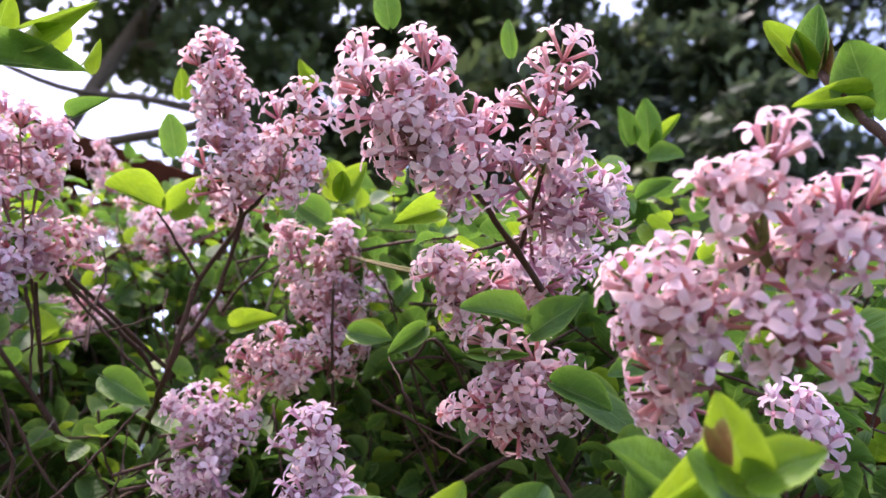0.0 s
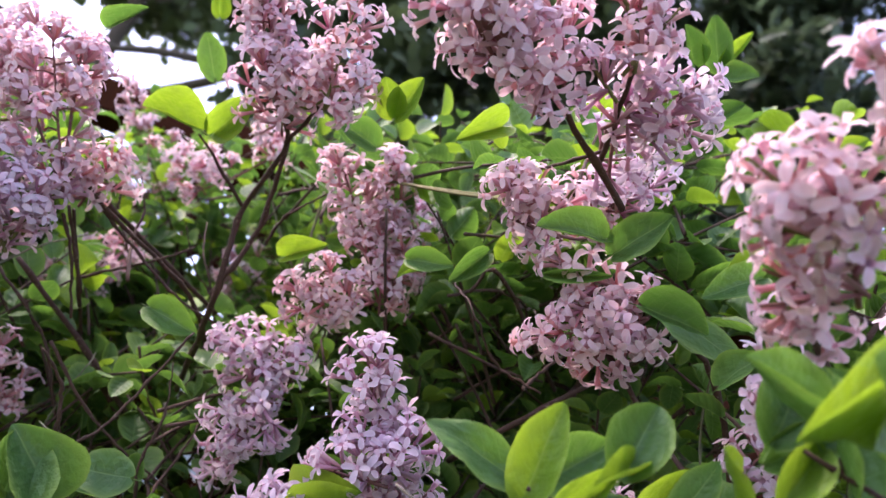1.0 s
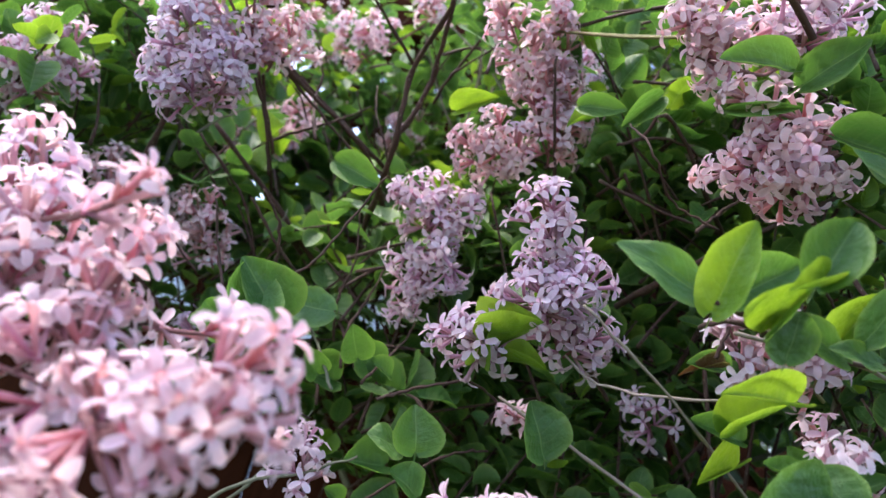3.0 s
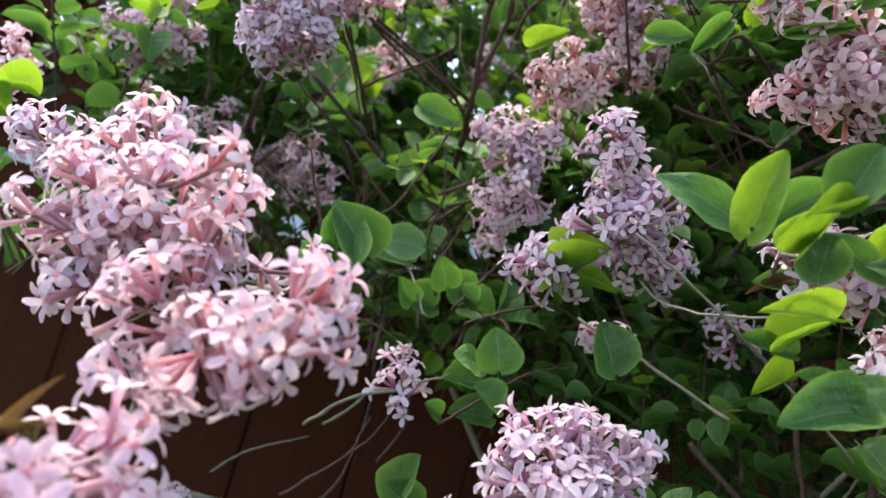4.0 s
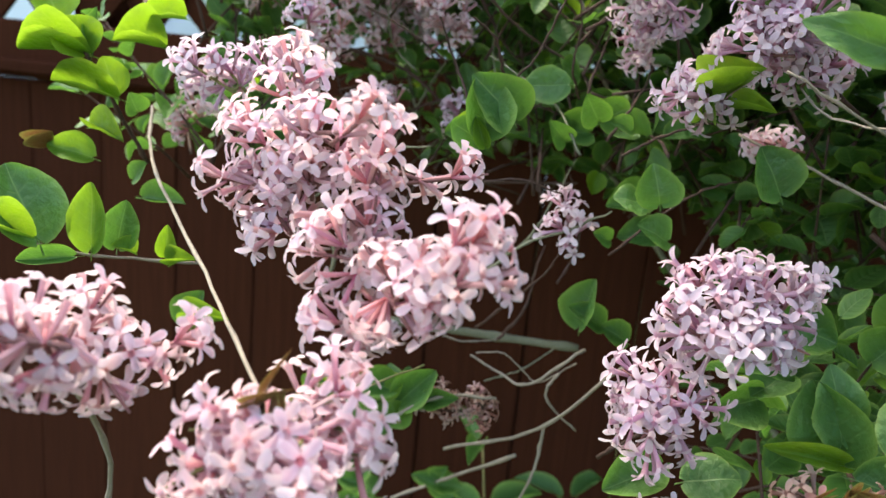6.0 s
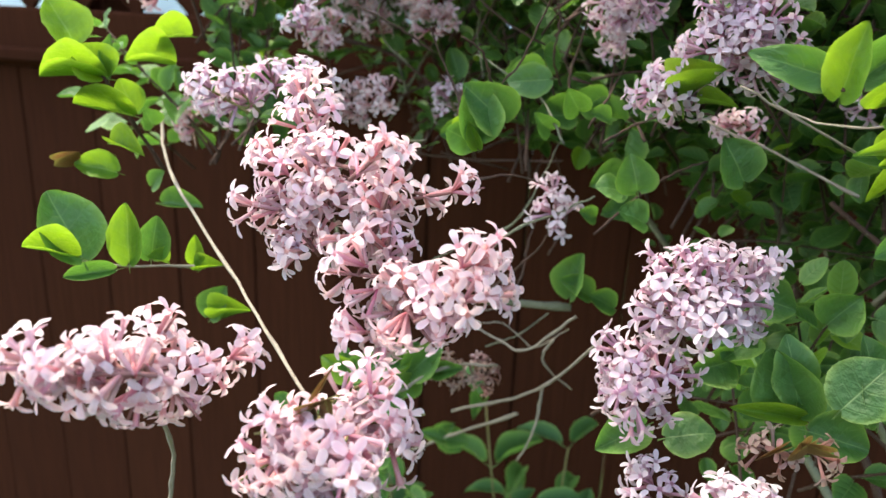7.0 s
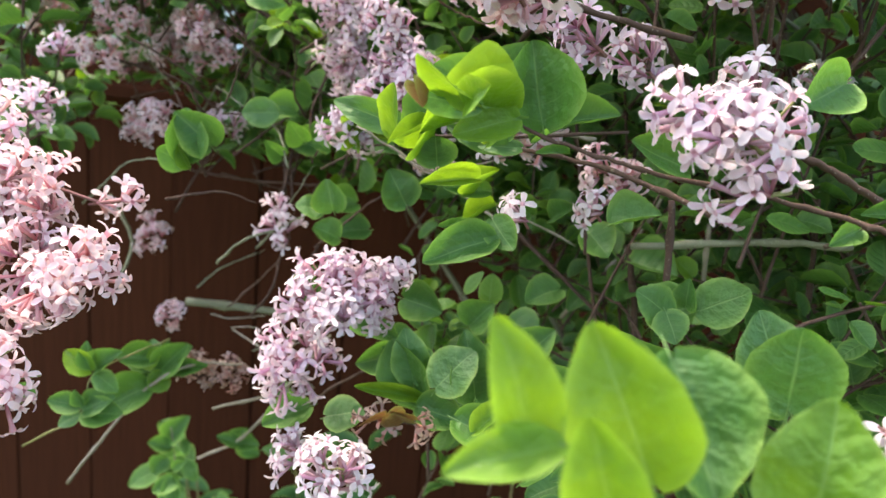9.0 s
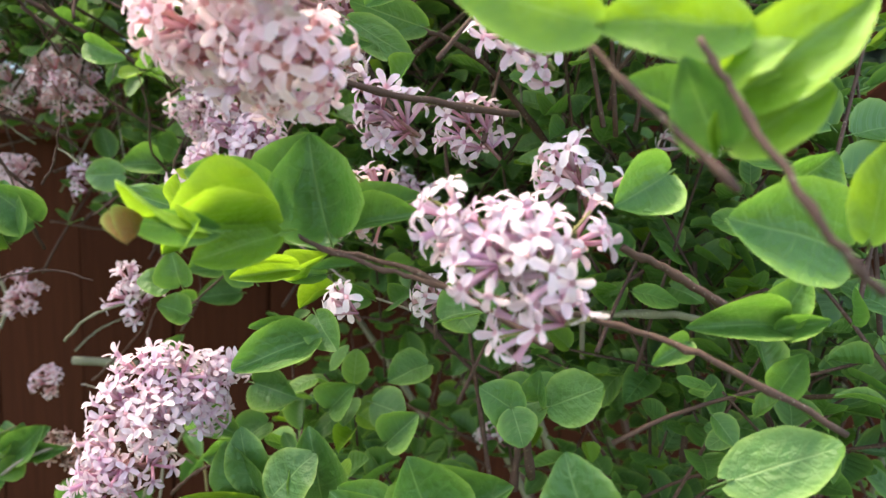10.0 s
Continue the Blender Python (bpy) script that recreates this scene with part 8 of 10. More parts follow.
sprig((-0.104, 0.468, 1.251), 68, 43, 0.074, 3)
sprig((-0.019, 0.422, 1.154), 264, 41, 0.085, 4)
sprig((0.017, 0.553, 1.090), 40, 72, 0.061, 5)
sprig((0.022, 0.505, 1.127), 224, 7, 0.098, 3)
sprig((-0.028, 0.412, 1.136), 292, 48, 0.095, 4)
sprig((-0.064, 0.522, 1.232), 59, 14, 0.082, 4)
sprig((-0.083, 0.599, 1.195), 172, 57, 0.118, 5)
sprig((-0.004, 0.683, 1.081), 294, 1, 0.114, 4)
sprig((-0.103, 0.659, 1.188), 280, 35, 0.106, 5)
sprig((-0.115, 0.539, 1.225), 74, 37, 0.080, 5)
sprig((-0.016, 0.687, 1.167), 207, 48, 0.069, 4)
sprig((-0.113, 0.544, 1.121), 273, 47, 0.067, 4)
sprig((0.013, 0.687, 1.095), 12, -5, 0.104, 5)
sprig((-0.036, 0.563, 1.109), 148, 31, 0.066, 3)
sprig((0.016, 0.568, 1.175), 245, 53, 0.083, 4)
sprig((-0.082, 0.601, 1.189), 274, 45, 0.103, 3)
sprig((-0.043, 0.616, 1.229), 138, 61, 0.061, 5)
sprig((-0.130, 0.600, 1.075), 130, 38, 0.116, 4)
sprig((-0.055, 0.511, 1.187), 358, 15, 0.098, 5)
sprig((-0.052, 0.641, 1.149), 156, 22, 0.085, 4)
sprig((-0.038, 0.655, 1.092), 300, 6, 0.089, 3)
sprig((-0.102, 0.486, 1.257), 106, 12, 0.116, 5)
sprig((-0.076, 0.509, 1.135), 83, -6, 0.079, 3)
sprig((-0.112, 0.580, 1.217), 142, 21, 0.084, 3)
sprig((-0.031, 0.537, 1.217), 349, 57, 0.102, 4)
sprig((-0.066, 0.661, 1.240), 333, 31, 0.070, 3)
sprig((-0.094, 0.480, 1.083), 352, 5, 0.089, 3)
sprig((-0.088, 0.654, 1.174), 66, 3, 0.115, 4)
sprig((-0.050, 0.431, 1.094), 350, 27, 0.080, 3)
sprig((0.163, 0.422, 1.298), 154, 43, 0.118, 5)
sprig((0.188, 0.500, 1.183), 326, 25, 0.061, 4)
sprig((0.059, 0.540, 1.141), 63, 53, 0.095, 3)
sprig((-0.066, 0.423, 1.029), 3, 70, 0.113, 4)
sprig((0.142, 0.597, 1.192), 248, 56, 0.119, 4)
sprig((0.216, 0.515, 1.206), 85, 66, 0.115, 4)
sprig((0.141, 0.491, 1.123), 307, 37, 0.097, 4)
sprig((0.134, 0.609, 1.221), 184, 61, 0.083, 3)
sprig((0.020, 0.378, 1.117), 332, 31, 0.103, 3)
sprig((0.070, 0.546, 1.247), 97, 69, 0.112, 3)
sprig((0.199, 0.550, 1.205), 54, 13, 0.079, 5)
sprig((0.225, 0.404, 1.208), 242, 32, 0.115, 3)
sprig((0.123, 0.393, 1.133), 33, 2, 0.061, 5)
sprig((0.111, 0.510, 1.151), 181, 53, 0.112, 3)
sprig((0.152, 0.499, 1.267), 282, 22, 0.080, 3)
sprig((0.201, 0.387, 1.222), 16, 41, 0.109, 4)
sprig((0.262, 0.631, 1.212), 202, 12, 0.085, 4)
sprig((-0.086, 0.510, 1.220), 323, 40, 0.093, 5)
sprig((0.138, 0.542, 1.183), 200, 36, 0.096, 3)
sprig((0.091, 0.487, 1.089), 332, 40, 0.061, 3)
sprig((0.208, 0.378, 1.157), 131, 56, 0.096, 5)
sprig((0.170, 0.474, 1.135), 241, 56, 0.060, 3)
sprig((0.247, 0.496, 1.116), 190, 18, 0.100, 4)
sprig((0.164, 0.558, 1.107), 132, -10, 0.067, 5)
sprig((0.079, 0.490, 1.126), 344, 4, 0.087, 5)
sprig((0.251, 0.555, 1.201), 143, 14, 0.061, 4)
sprig((0.275, 0.420, 1.149), 85, 53, 0.089, 3)
sprig((0.246, 0.492, 1.204), 186, 49, 0.076, 5)
sprig((0.180, 0.486, 1.075), 88, 41, 0.116, 4)
sprig((0.009, 0.501, 1.241), 46, 74, 0.064, 3)
sprig((0.114, 0.461, 1.254), 96, 50, 0.081, 3)
sprig((-0.006, 0.517, 1.088), 95, 52, 0.073, 5)
sprig((-0.015, 0.317, 1.181), 120, -8, 0.078, 4)
sprig((0.168, 0.418, 1.245), 204, 1, 0.081, 5)
sprig((0.042, 0.577, 1.243), 215, 52, 0.061, 4)
sprig((-0.012, 0.447, 1.089), 86, 59, 0.107, 5)
sprig((0.091, 0.428, 1.233), 136, -7, 0.070, 3)
sprig((0.063, 0.380, 1.260), 61, 55, 0.080, 5)
sprig((0.135, 0.604, 1.207), 303, 39, 0.069, 5)
sprig((0.048, 0.470, 1.207), 131, 49, 0.091, 3)
sprig((0.253, 0.490, 1.270), 54, 15, 0.115, 5)
sprig((0.183, 0.375, 1.208), 348, 50, 0.092, 5)
sprig((-0.061, 0.414, 1.140), 299, 45, 0.061, 5)
sprig((0.252, 0.508, 1.173), 27, 21, 0.091, 5)
sprig((0.166, 0.613, 1.227), 120, 47, 0.110, 5)
sprig((0.173, 0.400, 1.172), 187, 10, 0.061, 5)
sprig((0.222, 0.467, 1.206), 286, 73, 0.081, 3)
sprig((-0.052, 0.479, 1.207), 262, 74, 0.086, 3)
sprig((0.249, 0.607, 1.086), 157, 63, 0.063, 5)
sprig((0.141, 0.553, 1.199), 81, -3, 0.105, 5)
sprig((0.242, 0.611, 1.228), 315, 28, 0.097, 5)
sprig((0.181, 0.474, 1.228), 51, 26, 0.080, 3)
sprig((0.129, 0.462, 1.100), 332, 39, 0.074, 5)
sprig((0.219, 0.383, 1.167), 163, 47, 0.086, 4)
sprig((0.093, 0.539, 1.136), 76, 25, 0.102, 4)
sprig((0.110, 0.510, 1.247), 60, -9, 0.111, 5)
sprig((0.245, 0.434, 1.218), 328, 30, 0.105, 5)
sprig((0.243, 0.403, 1.173), 81, 34, 0.090, 3)
sprig((0.125, 0.472, 1.111), 252, -8, 0.108, 5)
sprig((0.186, 0.637, 1.226), 70, 42, 0.103, 4)
sprig((0.014, 0.380, 1.148), 145, -0, 0.068, 5)
sprig((0.175, 0.371, 1.225), 5, 69, 0.068, 3)
sprig((0.200, 0.518, 1.161), 158, 69, 0.079, 3)
sprig((0.067, 0.326, 1.166), 283, -9, 0.091, 5)
sprig((0.253, 0.545, 1.245), 335, 53, 0.079, 5)
sprig((0.090, 0.434, 1.253), 33, 51, 0.107, 4)
sprig((0.160, 0.493, 1.074), 284, 29, 0.112, 5)
sprig((0.255, 0.512, 1.090), 60, 32, 0.066, 3)
sprig((0.102, 0.528, 1.052), 102, 72, 0.112, 3)
sprig((0.215, 0.521, 1.179), 89, 72, 0.110, 3)
sprig((0.194, 0.477, 1.216), 37, 24, 0.076, 5)
sprig((0.227, 0.433, 1.208), 112, 0, 0.106, 4)
sprig((0.116, 0.394, 1.292), 173, 44, 0.063, 3)
sprig((0.023, 0.500, 1.206), 59, 40, 0.061, 5)
sprig((0.214, 0.390, 1.272), 102, 60, 0.109, 3)
sprig((0.259, 0.478, 1.244), 198, 29, 0.098, 4)
sprig((0.298, 0.580, 1.123), 76, 6, 0.084, 4)
sprig((0.215, 0.541, 1.081), 88, 5, 0.105, 5)
sprig((0.234, 0.483, 1.261), 114, 74, 0.091, 3)
sprig((0.224, 0.515, 1.081), 78, 27, 0.063, 5)
sprig((0.147, 0.428, 1.125), 288, 69, 0.091, 5)
sprig((-0.008, 0.397, 1.134), 283, 30, 0.115, 3)
sprig((0.165, 0.497, 1.181), 190, 3, 0.083, 5)
sprig((0.214, 0.368, 1.190), 91, 3, 0.074, 4)
sprig((-0.043, 0.367, 1.134), 138, 63, 0.093, 3)
sprig((0.238, 0.470, 1.246), 135, 22, 0.088, 3)
sprig((0.222, 0.348, 1.351), 84, 53, 0.103, 4)
sprig((0.237, 0.492, 1.345), 271, -3, 0.101, 3)
sprig((0.147, 0.466, 1.250), 297, 39, 0.086, 5)
sprig((0.144, 0.385, 1.300), 61, 73, 0.119, 3)
sprig((0.257, 0.425, 1.262), 260, 64, 0.109, 4)
sprig((0.199, 0.395, 1.379), 219, 66, 0.062, 3)
sprig((0.201, 0.321, 1.367), 82, 54, 0.073, 3)
sprig((0.236, 0.464, 1.375), 201, 0, 0.072, 4)
sprig((0.214, 0.382, 1.364), 160, 25, 0.070, 3)
sprig((0.218, 0.531, 1.275), 85, 28, 0.118, 3)
sprig((0.158, 0.492, 1.275), 247, 4, 0.113, 3)
sprig((0.237, 0.305, 1.292), 90, 43, 0.089, 4)
sprig((0.224, 0.360, 1.343), 105, 45, 0.096, 4)
sprig((0.130, 0.354, 1.303), 86, 17, 0.099, 3)
sprig((0.152, 0.403, 1.315), 40, 12, 0.118, 4)
sprig((0.243, 0.450, 1.262), 4, 30, 0.086, 4)
sprig((0.239, 0.505, 1.383), 3, 43, 0.088, 4)
sprig((0.217, 0.434, 1.355), 169, 43, 0.100, 5)
sprig((0.173, 0.540, 1.365), 319, 40, 0.115, 4)
sprig((0.195, 0.396, 1.253), 185, 51, 0.107, 5)
sprig((0.231, 0.316, 1.303), 144, 30, 0.079, 4)
sprig((0.179, 0.471, 1.280), 327, 35, 0.076, 5)
sprig((0.146, 0.418, 1.333), 256, 71, 0.113, 4)
sprig((0.208, 0.472, 1.311), 67, 50, 0.067, 4)
sprig((0.168, 0.482, 1.255), 223, 55, 0.073, 3)
sprig((0.140, 0.461, 1.283), 47, 67, 0.110, 3)
sprig((0.151, 0.400, 1.372), 332, 31, 0.061, 3)
sprig((0.142, 0.435, 1.221), 230, 73, 0.084, 3)
sprig((0.179, 0.415, 1.350), 48, 54, 0.079, 5)
sprig((0.189, 0.368, 1.311), 38, 10, 0.094, 4)
sprig((0.231, 0.486, 1.274), 334, 9, 0.089, 4)
sprig((0.173, 0.313, 1.274), 24, 16, 0.108, 3)
sprig((0.222, 0.350, 1.351), 178, 60, 0.087, 3)
sprig((0.189, 0.452, 1.255), 152, 54, 0.074, 3)
sprig((0.237, 0.329, 1.288), 320, 10, 0.065, 4)
sprig((0.226, 0.415, 1.348), 107, -6, 0.113, 5)
sprig((0.243, 0.532, 1.317), 282, 74, 0.082, 5)
sprig((-0.123, 0.553, 1.345), 277, 26, 0.090, 4)
sprig((-0.083, 0.518, 1.267), 294, 26, 0.078, 4)
sprig((-0.103, 0.577, 1.295), 311, 57, 0.066, 3)
sprig((-0.185, 0.694, 1.261), 2, 31, 0.103, 5)
sprig((-0.293, 0.604, 1.275), 196, 52, 0.086, 5)
sprig((-0.207, 0.557, 1.295), 37, 18, 0.062, 4)
sprig((-0.140, 0.514, 1.357), 353, 51, 0.097, 3)
sprig((-0.093, 0.579, 1.365), 97, 31, 0.103, 4)
sprig((-0.184, 0.600, 1.441), 205, 5, 0.101, 5)
sprig((-0.091, 0.660, 1.388), 245, 41, 0.089, 5)
sprig((-0.137, 0.484, 1.350), 160, 55, 0.082, 5)
sprig((-0.270, 0.594, 1.417), 11, 9, 0.109, 5)
sprig((-0.134, 0.505, 1.370), 234, 19, 0.068, 5)
sprig((-0.255, 0.627, 1.411), 23, 37, 0.084, 4)
sprig((-0.171, 0.591, 1.242), 134, -3, 0.082, 3)
sprig((-0.129, 0.606, 1.314), 341, 50, 0.072, 3)
sprig((-0.064, 0.481, 1.382), 82, -4, 0.093, 3)
sprig((-0.145, 0.679, 1.298), 276, -8, 0.066, 3)
sprig((-0.495, 0.603, 1.455), 167, 28, 0.069, 4)
sprig((-0.437, 0.741, 1.310), 63, 69, 0.070, 4)
sprig((-0.414, 0.622, 1.375), 41, 37, 0.065, 3)
sprig((-0.355, 0.673, 1.523), 206, 19, 0.080, 5)
sprig((-0.423, 0.700, 1.337), 174, 64, 0.088, 5)
sprig((-0.307, 0.498, 1.301), 337, 56, 0.074, 5)
sprig((-0.412, 0.644, 1.388), 357, 14, 0.081, 3)
sprig((-0.359, 0.590, 1.502), 180, 12, 0.106, 3)
sprig((-0.478, 0.615, 1.468), 61, 50, 0.077, 5)
sprig((-0.357, 0.676, 1.418), 114, 4, 0.105, 5)
sprig((-0.414, 0.614, 1.449), 339, 40, 0.113, 5)
sprig((-0.311, 0.576, 1.464), 147, 40, 0.076, 3)
sprig((-0.415, 0.623, 1.481), 70, 15, 0.083, 5)
sprig((-0.467, 0.678, 1.505), 297, 70, 0.097, 4)
sprig((-0.303, 0.501, 1.358), 65, 40, 0.089, 4)
sprig((-0.402, 0.619, 1.470), 45, 50, 0.105, 5)
sprig((-0.397, 0.616, 1.428), 44, 24, 0.077, 5)
sprig((-0.434, 0.595, 1.456), 131, 23, 0.071, 5)
sprig((-0.491, 0.615, 1.439), 224, 28, 0.088, 3)
sprig((-0.352, 0.719, 1.449), 234, 52, 0.102, 3)
sprig((-0.397, 0.639, 1.478), 138, 10, 0.084, 3)
sprig((-0.326, 0.626, 1.383), 64, 58, 0.101, 5)
sprig((-0.374, 0.623, 1.337), 97, 42, 0.084, 5)
sprig((-0.449, 0.594, 1.440), 33, 29, 0.072, 5)
sprig((-0.371, 0.681, 1.357), 314, 7, 0.119, 5)
sprig((-0.482, 0.640, 1.410), 93, 2, 0.116, 4)
sprig((-0.469, 0.672, 1.437), 193, 69, 0.112, 4)
sprig((-0.377, 0.618, 1.302), 311, 21, 0.096, 4)
sprig((-0.381, 0.551, 1.345), 216, 65, 0.070, 5)
sprig((-0.428, 0.622, 1.383), 47, 39, 0.100, 4)
sprig((-0.467, 0.630, 1.500), 123, 75, 0.077, 4)
sprig((-0.085, 0.398, 1.344), 102, 17, 0.092, 3)
sprig((-0.044, 0.494, 1.272), 241, 42, 0.074, 5)
sprig((-0.130, 0.447, 1.296), 98, 9, 0.073, 3)
sprig((-0.069, 0.505, 1.349), 257, 61, 0.070, 4)
sprig((-0.037, 0.520, 1.389), 67, -10, 0.087, 3)
sprig((-0.241, 0.500, 1.349), 333, 12, 0.108, 4)
sprig((-0.037, 0.493, 1.301), 6, 50, 0.118, 5)
sprig((-0.125, 0.579, 1.371), 305, 69, 0.067, 4)
sprig((-0.153, 0.556, 1.353), 256, 10, 0.094, 4)
sprig((-0.034, 0.507, 1.347), 74, 73, 0.093, 5)
sprig((-0.014, 0.463, 1.387), 46, 49, 0.118, 4)
sprig((-0.192, 0.529, 1.282), 354, 20, 0.084, 3)
sprig((-0.114, 0.531, 1.302), 76, 9, 0.107, 5)
sprig((-0.063, 0.487, 1.365), 26, 26, 0.103, 3)
sprig((-0.149, 0.592, 1.396), 319, 31, 0.096, 3)
sprig((-0.081, 0.585, 1.293), 283, 43, 0.105, 3)
sprig((-0.200, 0.470, 1.351), 90, 38, 0.074, 5)
sprig((-0.124, 0.432, 1.323), 84, -9, 0.100, 5)
sprig((-0.025, 0.464, 1.288), 119, 65, 0.063, 4)
sprig((-0.061, 0.498, 1.342), 335, 18, 0.060, 4)
sprig((-0.092, 0.522, 1.377), 187, 59, 0.065, 3)
sprig((0.092, 0.458, 1.315), 30, 47, 0.115, 3)
sprig((0.077, 0.440, 1.291), 62, 58, 0.075, 4)
sprig((0.171, 0.578, 1.334), 77, 61, 0.117, 5)
sprig((0.152, 0.439, 1.322), 224, 26, 0.101, 3)
sprig((0.190, 0.474, 1.308), 5, 33, 0.119, 3)
sprig((0.039, 0.540, 1.271), 172, 26, 0.079, 3)
sprig((0.024, 0.461, 1.325), 321, 42, 0.114, 4)
sprig((0.070, 0.568, 1.285), 20, 54, 0.077, 3)
sprig((0.178, 0.543, 1.344), 116, 48, 0.092, 4)
sprig((0.130, 0.498, 1.308), 291, 42, 0.067, 5)
sprig((0.069, 0.531, 1.269), 87, 30, 0.110, 3)
sprig((0.164, 0.598, 1.305), 58, 3, 0.072, 3)
sprig((0.143, 0.568, 1.273), 20, -8, 0.103, 4)
sprig((-0.045, 0.488, 1.265), 303, 2, 0.076, 5)
sprig((0.038, 0.591, 1.378), 41, 45, 0.081, 3)
sprig((0.106, 0.439, 1.304), 133, 38, 0.098, 5)
sprig((0.108, 0.447, 1.296), 188, 52, 0.117, 5)
sprig((0.097, 0.379, 1.347), 255, 62, 0.110, 3)
sprig((0.001, 0.480, 1.343), 194, 5, 0.092, 4)
sprig((0.075, 0.435, 1.359), 290, 53, 0.106, 3)
sprig((0.062, 0.539, 1.351), 239, 5, 0.099, 5)
sprig((0.003, 0.458, 1.251), 95, -4, 0.100, 5)
sprig((0.042, 0.466, 1.363), 308, 45, 0.068, 5)
sprig((0.152, 0.451, 1.357), 202, 30, 0.084, 4)
sprig((-0.460, 0.385, 1.349), 59, 41, 0.090, 4)
sprig((-0.405, 0.360, 1.264), 102, 6, 0.088, 5)
sprig((-0.436, 0.399, 1.311), 112, 66, 0.068, 4)
sprig((-0.381, 0.332, 1.271), 119, 11, 0.093, 3)
sprig((-0.448, 0.370, 1.254), 116, 24, 0.114, 3)
sprig((-0.441, 0.365, 1.251), 109, 17, 0.061, 3)
sprig((-0.431, 0.356, 1.267), 133, 5, 0.066, 4)
sprig((-0.421, 0.360, 1.281), 145, 31, 0.063, 3)
sprig((-0.449, 0.380, 1.293), 119, 64, 0.065, 3)
sprig((-0.456, 0.368, 1.269), 132, 51, 0.092, 4)
sprig((-0.431, 0.385, 1.279), 99, 67, 0.084, 4)
sprig((-0.440, 0.384, 1.265), 143, 10, 0.114, 5)
sprig((-0.457, 0.383, 1.327), 143, 54, 0.086, 4)
sprig((-0.468, 0.378, 1.319), 49, 57, 0.088, 5)
sprig((-0.241, 0.479, 1.255), 94, 28, 0.084, 5)
sprig((-0.220, 0.552, 1.324), 177, 56, 0.090, 5)
sprig((-0.176, 0.466, 1.303), 86, -4, 0.081, 3)
sprig((-0.212, 0.540, 1.374), 310, 38, 0.117, 4)
sprig((-0.158, 0.467, 1.369), 342, 5, 0.065, 3)
sprig((-0.245, 0.521, 1.293), 61, 64, 0.104, 5)
sprig((-0.142, 0.449, 1.329), 149, 70, 0.092, 3)
sprig((-0.265, 0.497, 1.251), 74, -5, 0.099, 3)
sprig((-0.170, 0.438, 1.361), 61, 11, 0.064, 3)
sprig((-0.314, 0.484, 1.258), 93, 10, 0.108, 5)
sprig((-0.177, 0.487, 1.287), 76, 30, 0.063, 5)
sprig((-0.135, 0.408, 1.288), 119, -7, 0.097, 5)
sprig((-0.195, 0.533, 1.362), 133, 52, 0.088, 5)
sprig((-0.234, 0.539, 1.309), 29, 21, 0.109, 5)
sprig((-0.184, 0.510, 1.379), 334, 57, 0.111, 4)
sprig((-0.214, 0.509, 1.294), 134, 27, 0.115, 4)
sprig((-0.167, 0.448, 1.304), 100, 63, 0.085, 5)
sprig((-0.188, 0.565, 1.356), 69, 14, 0.104, 3)
sprig((-0.234, 0.477, 1.283), 82, 69, 0.099, 3)
sprig((-0.210, 0.477, 1.352), 359, 57, 0.083, 4)
sprig((-0.234, 0.476, 1.357), 173, 21, 0.071, 4)
sprig((-0.237, 0.464, 1.322), 354, 48, 0.091, 4)
sprig((-0.241, 0.458, 1.276), 141, 58, 0.107, 4)
sprig((-0.235, 0.461, 1.270), 137, 57, 0.082, 5)
sprig((-0.313, 0.441, 1.245), 61, 54, 0.112, 5)
sprig((-0.187, 0.452, 1.387), 97, -1, 0.102, 3)
sprig((-0.266, 0.467, 1.362), 29, 56, 0.071, 4)
sprig((-0.429, 0.431, 1.380), 298, 50, 0.060, 4)
sprig((-0.230, 0.456, 1.271), 118, 31, 0.119, 3)
sprig((-0.212, 0.456, 1.297), 129, 31, 0.101, 3)
sprig((-0.214, 0.466, 1.323), 128, 4, 0.109, 4)
sprig((-0.422, 0.425, 1.366), 123, 22, 0.112, 4)
sprig((-0.187, 0.454, 1.362), 63, 29, 0.107, 4)
sprig((0.124, 0.438, 1.218), 353, 34, 0.098, 4)
sprig((0.172, 0.529, 1.252), 145, 0, 0.071, 4)
sprig((0.062, 0.471, 1.220), 350, 25, 0.060, 4)
sprig((0.127, 0.507, 1.260), 82, 46, 0.114, 4)
sprig((0.048, 0.470, 1.173), 182, 71, 0.090, 3)
sprig((0.063, 0.511, 1.224), 4, 74, 0.073, 5)
sprig((0.101, 0.425, 1.210), 139, 9, 0.073, 4)
sprig((0.039, 0.454, 1.229), 313, 5, 0.108, 4)
sprig((0.184, 0.455, 1.218), 125, 54, 0.097, 5)
sprig((0.028, 0.461, 1.252), 173, 17, 0.084, 5)
sprig((0.081, 0.528, 1.231), 290, 28, 0.061, 3)
sprig((0.165, 0.476, 1.202), 203, 27, 0.111, 5)
sprig((0.087, 0.520, 1.215), 269, 9, 0.113, 5)
sprig((0.099, 0.503, 1.254), 342, 55, 0.089, 4)

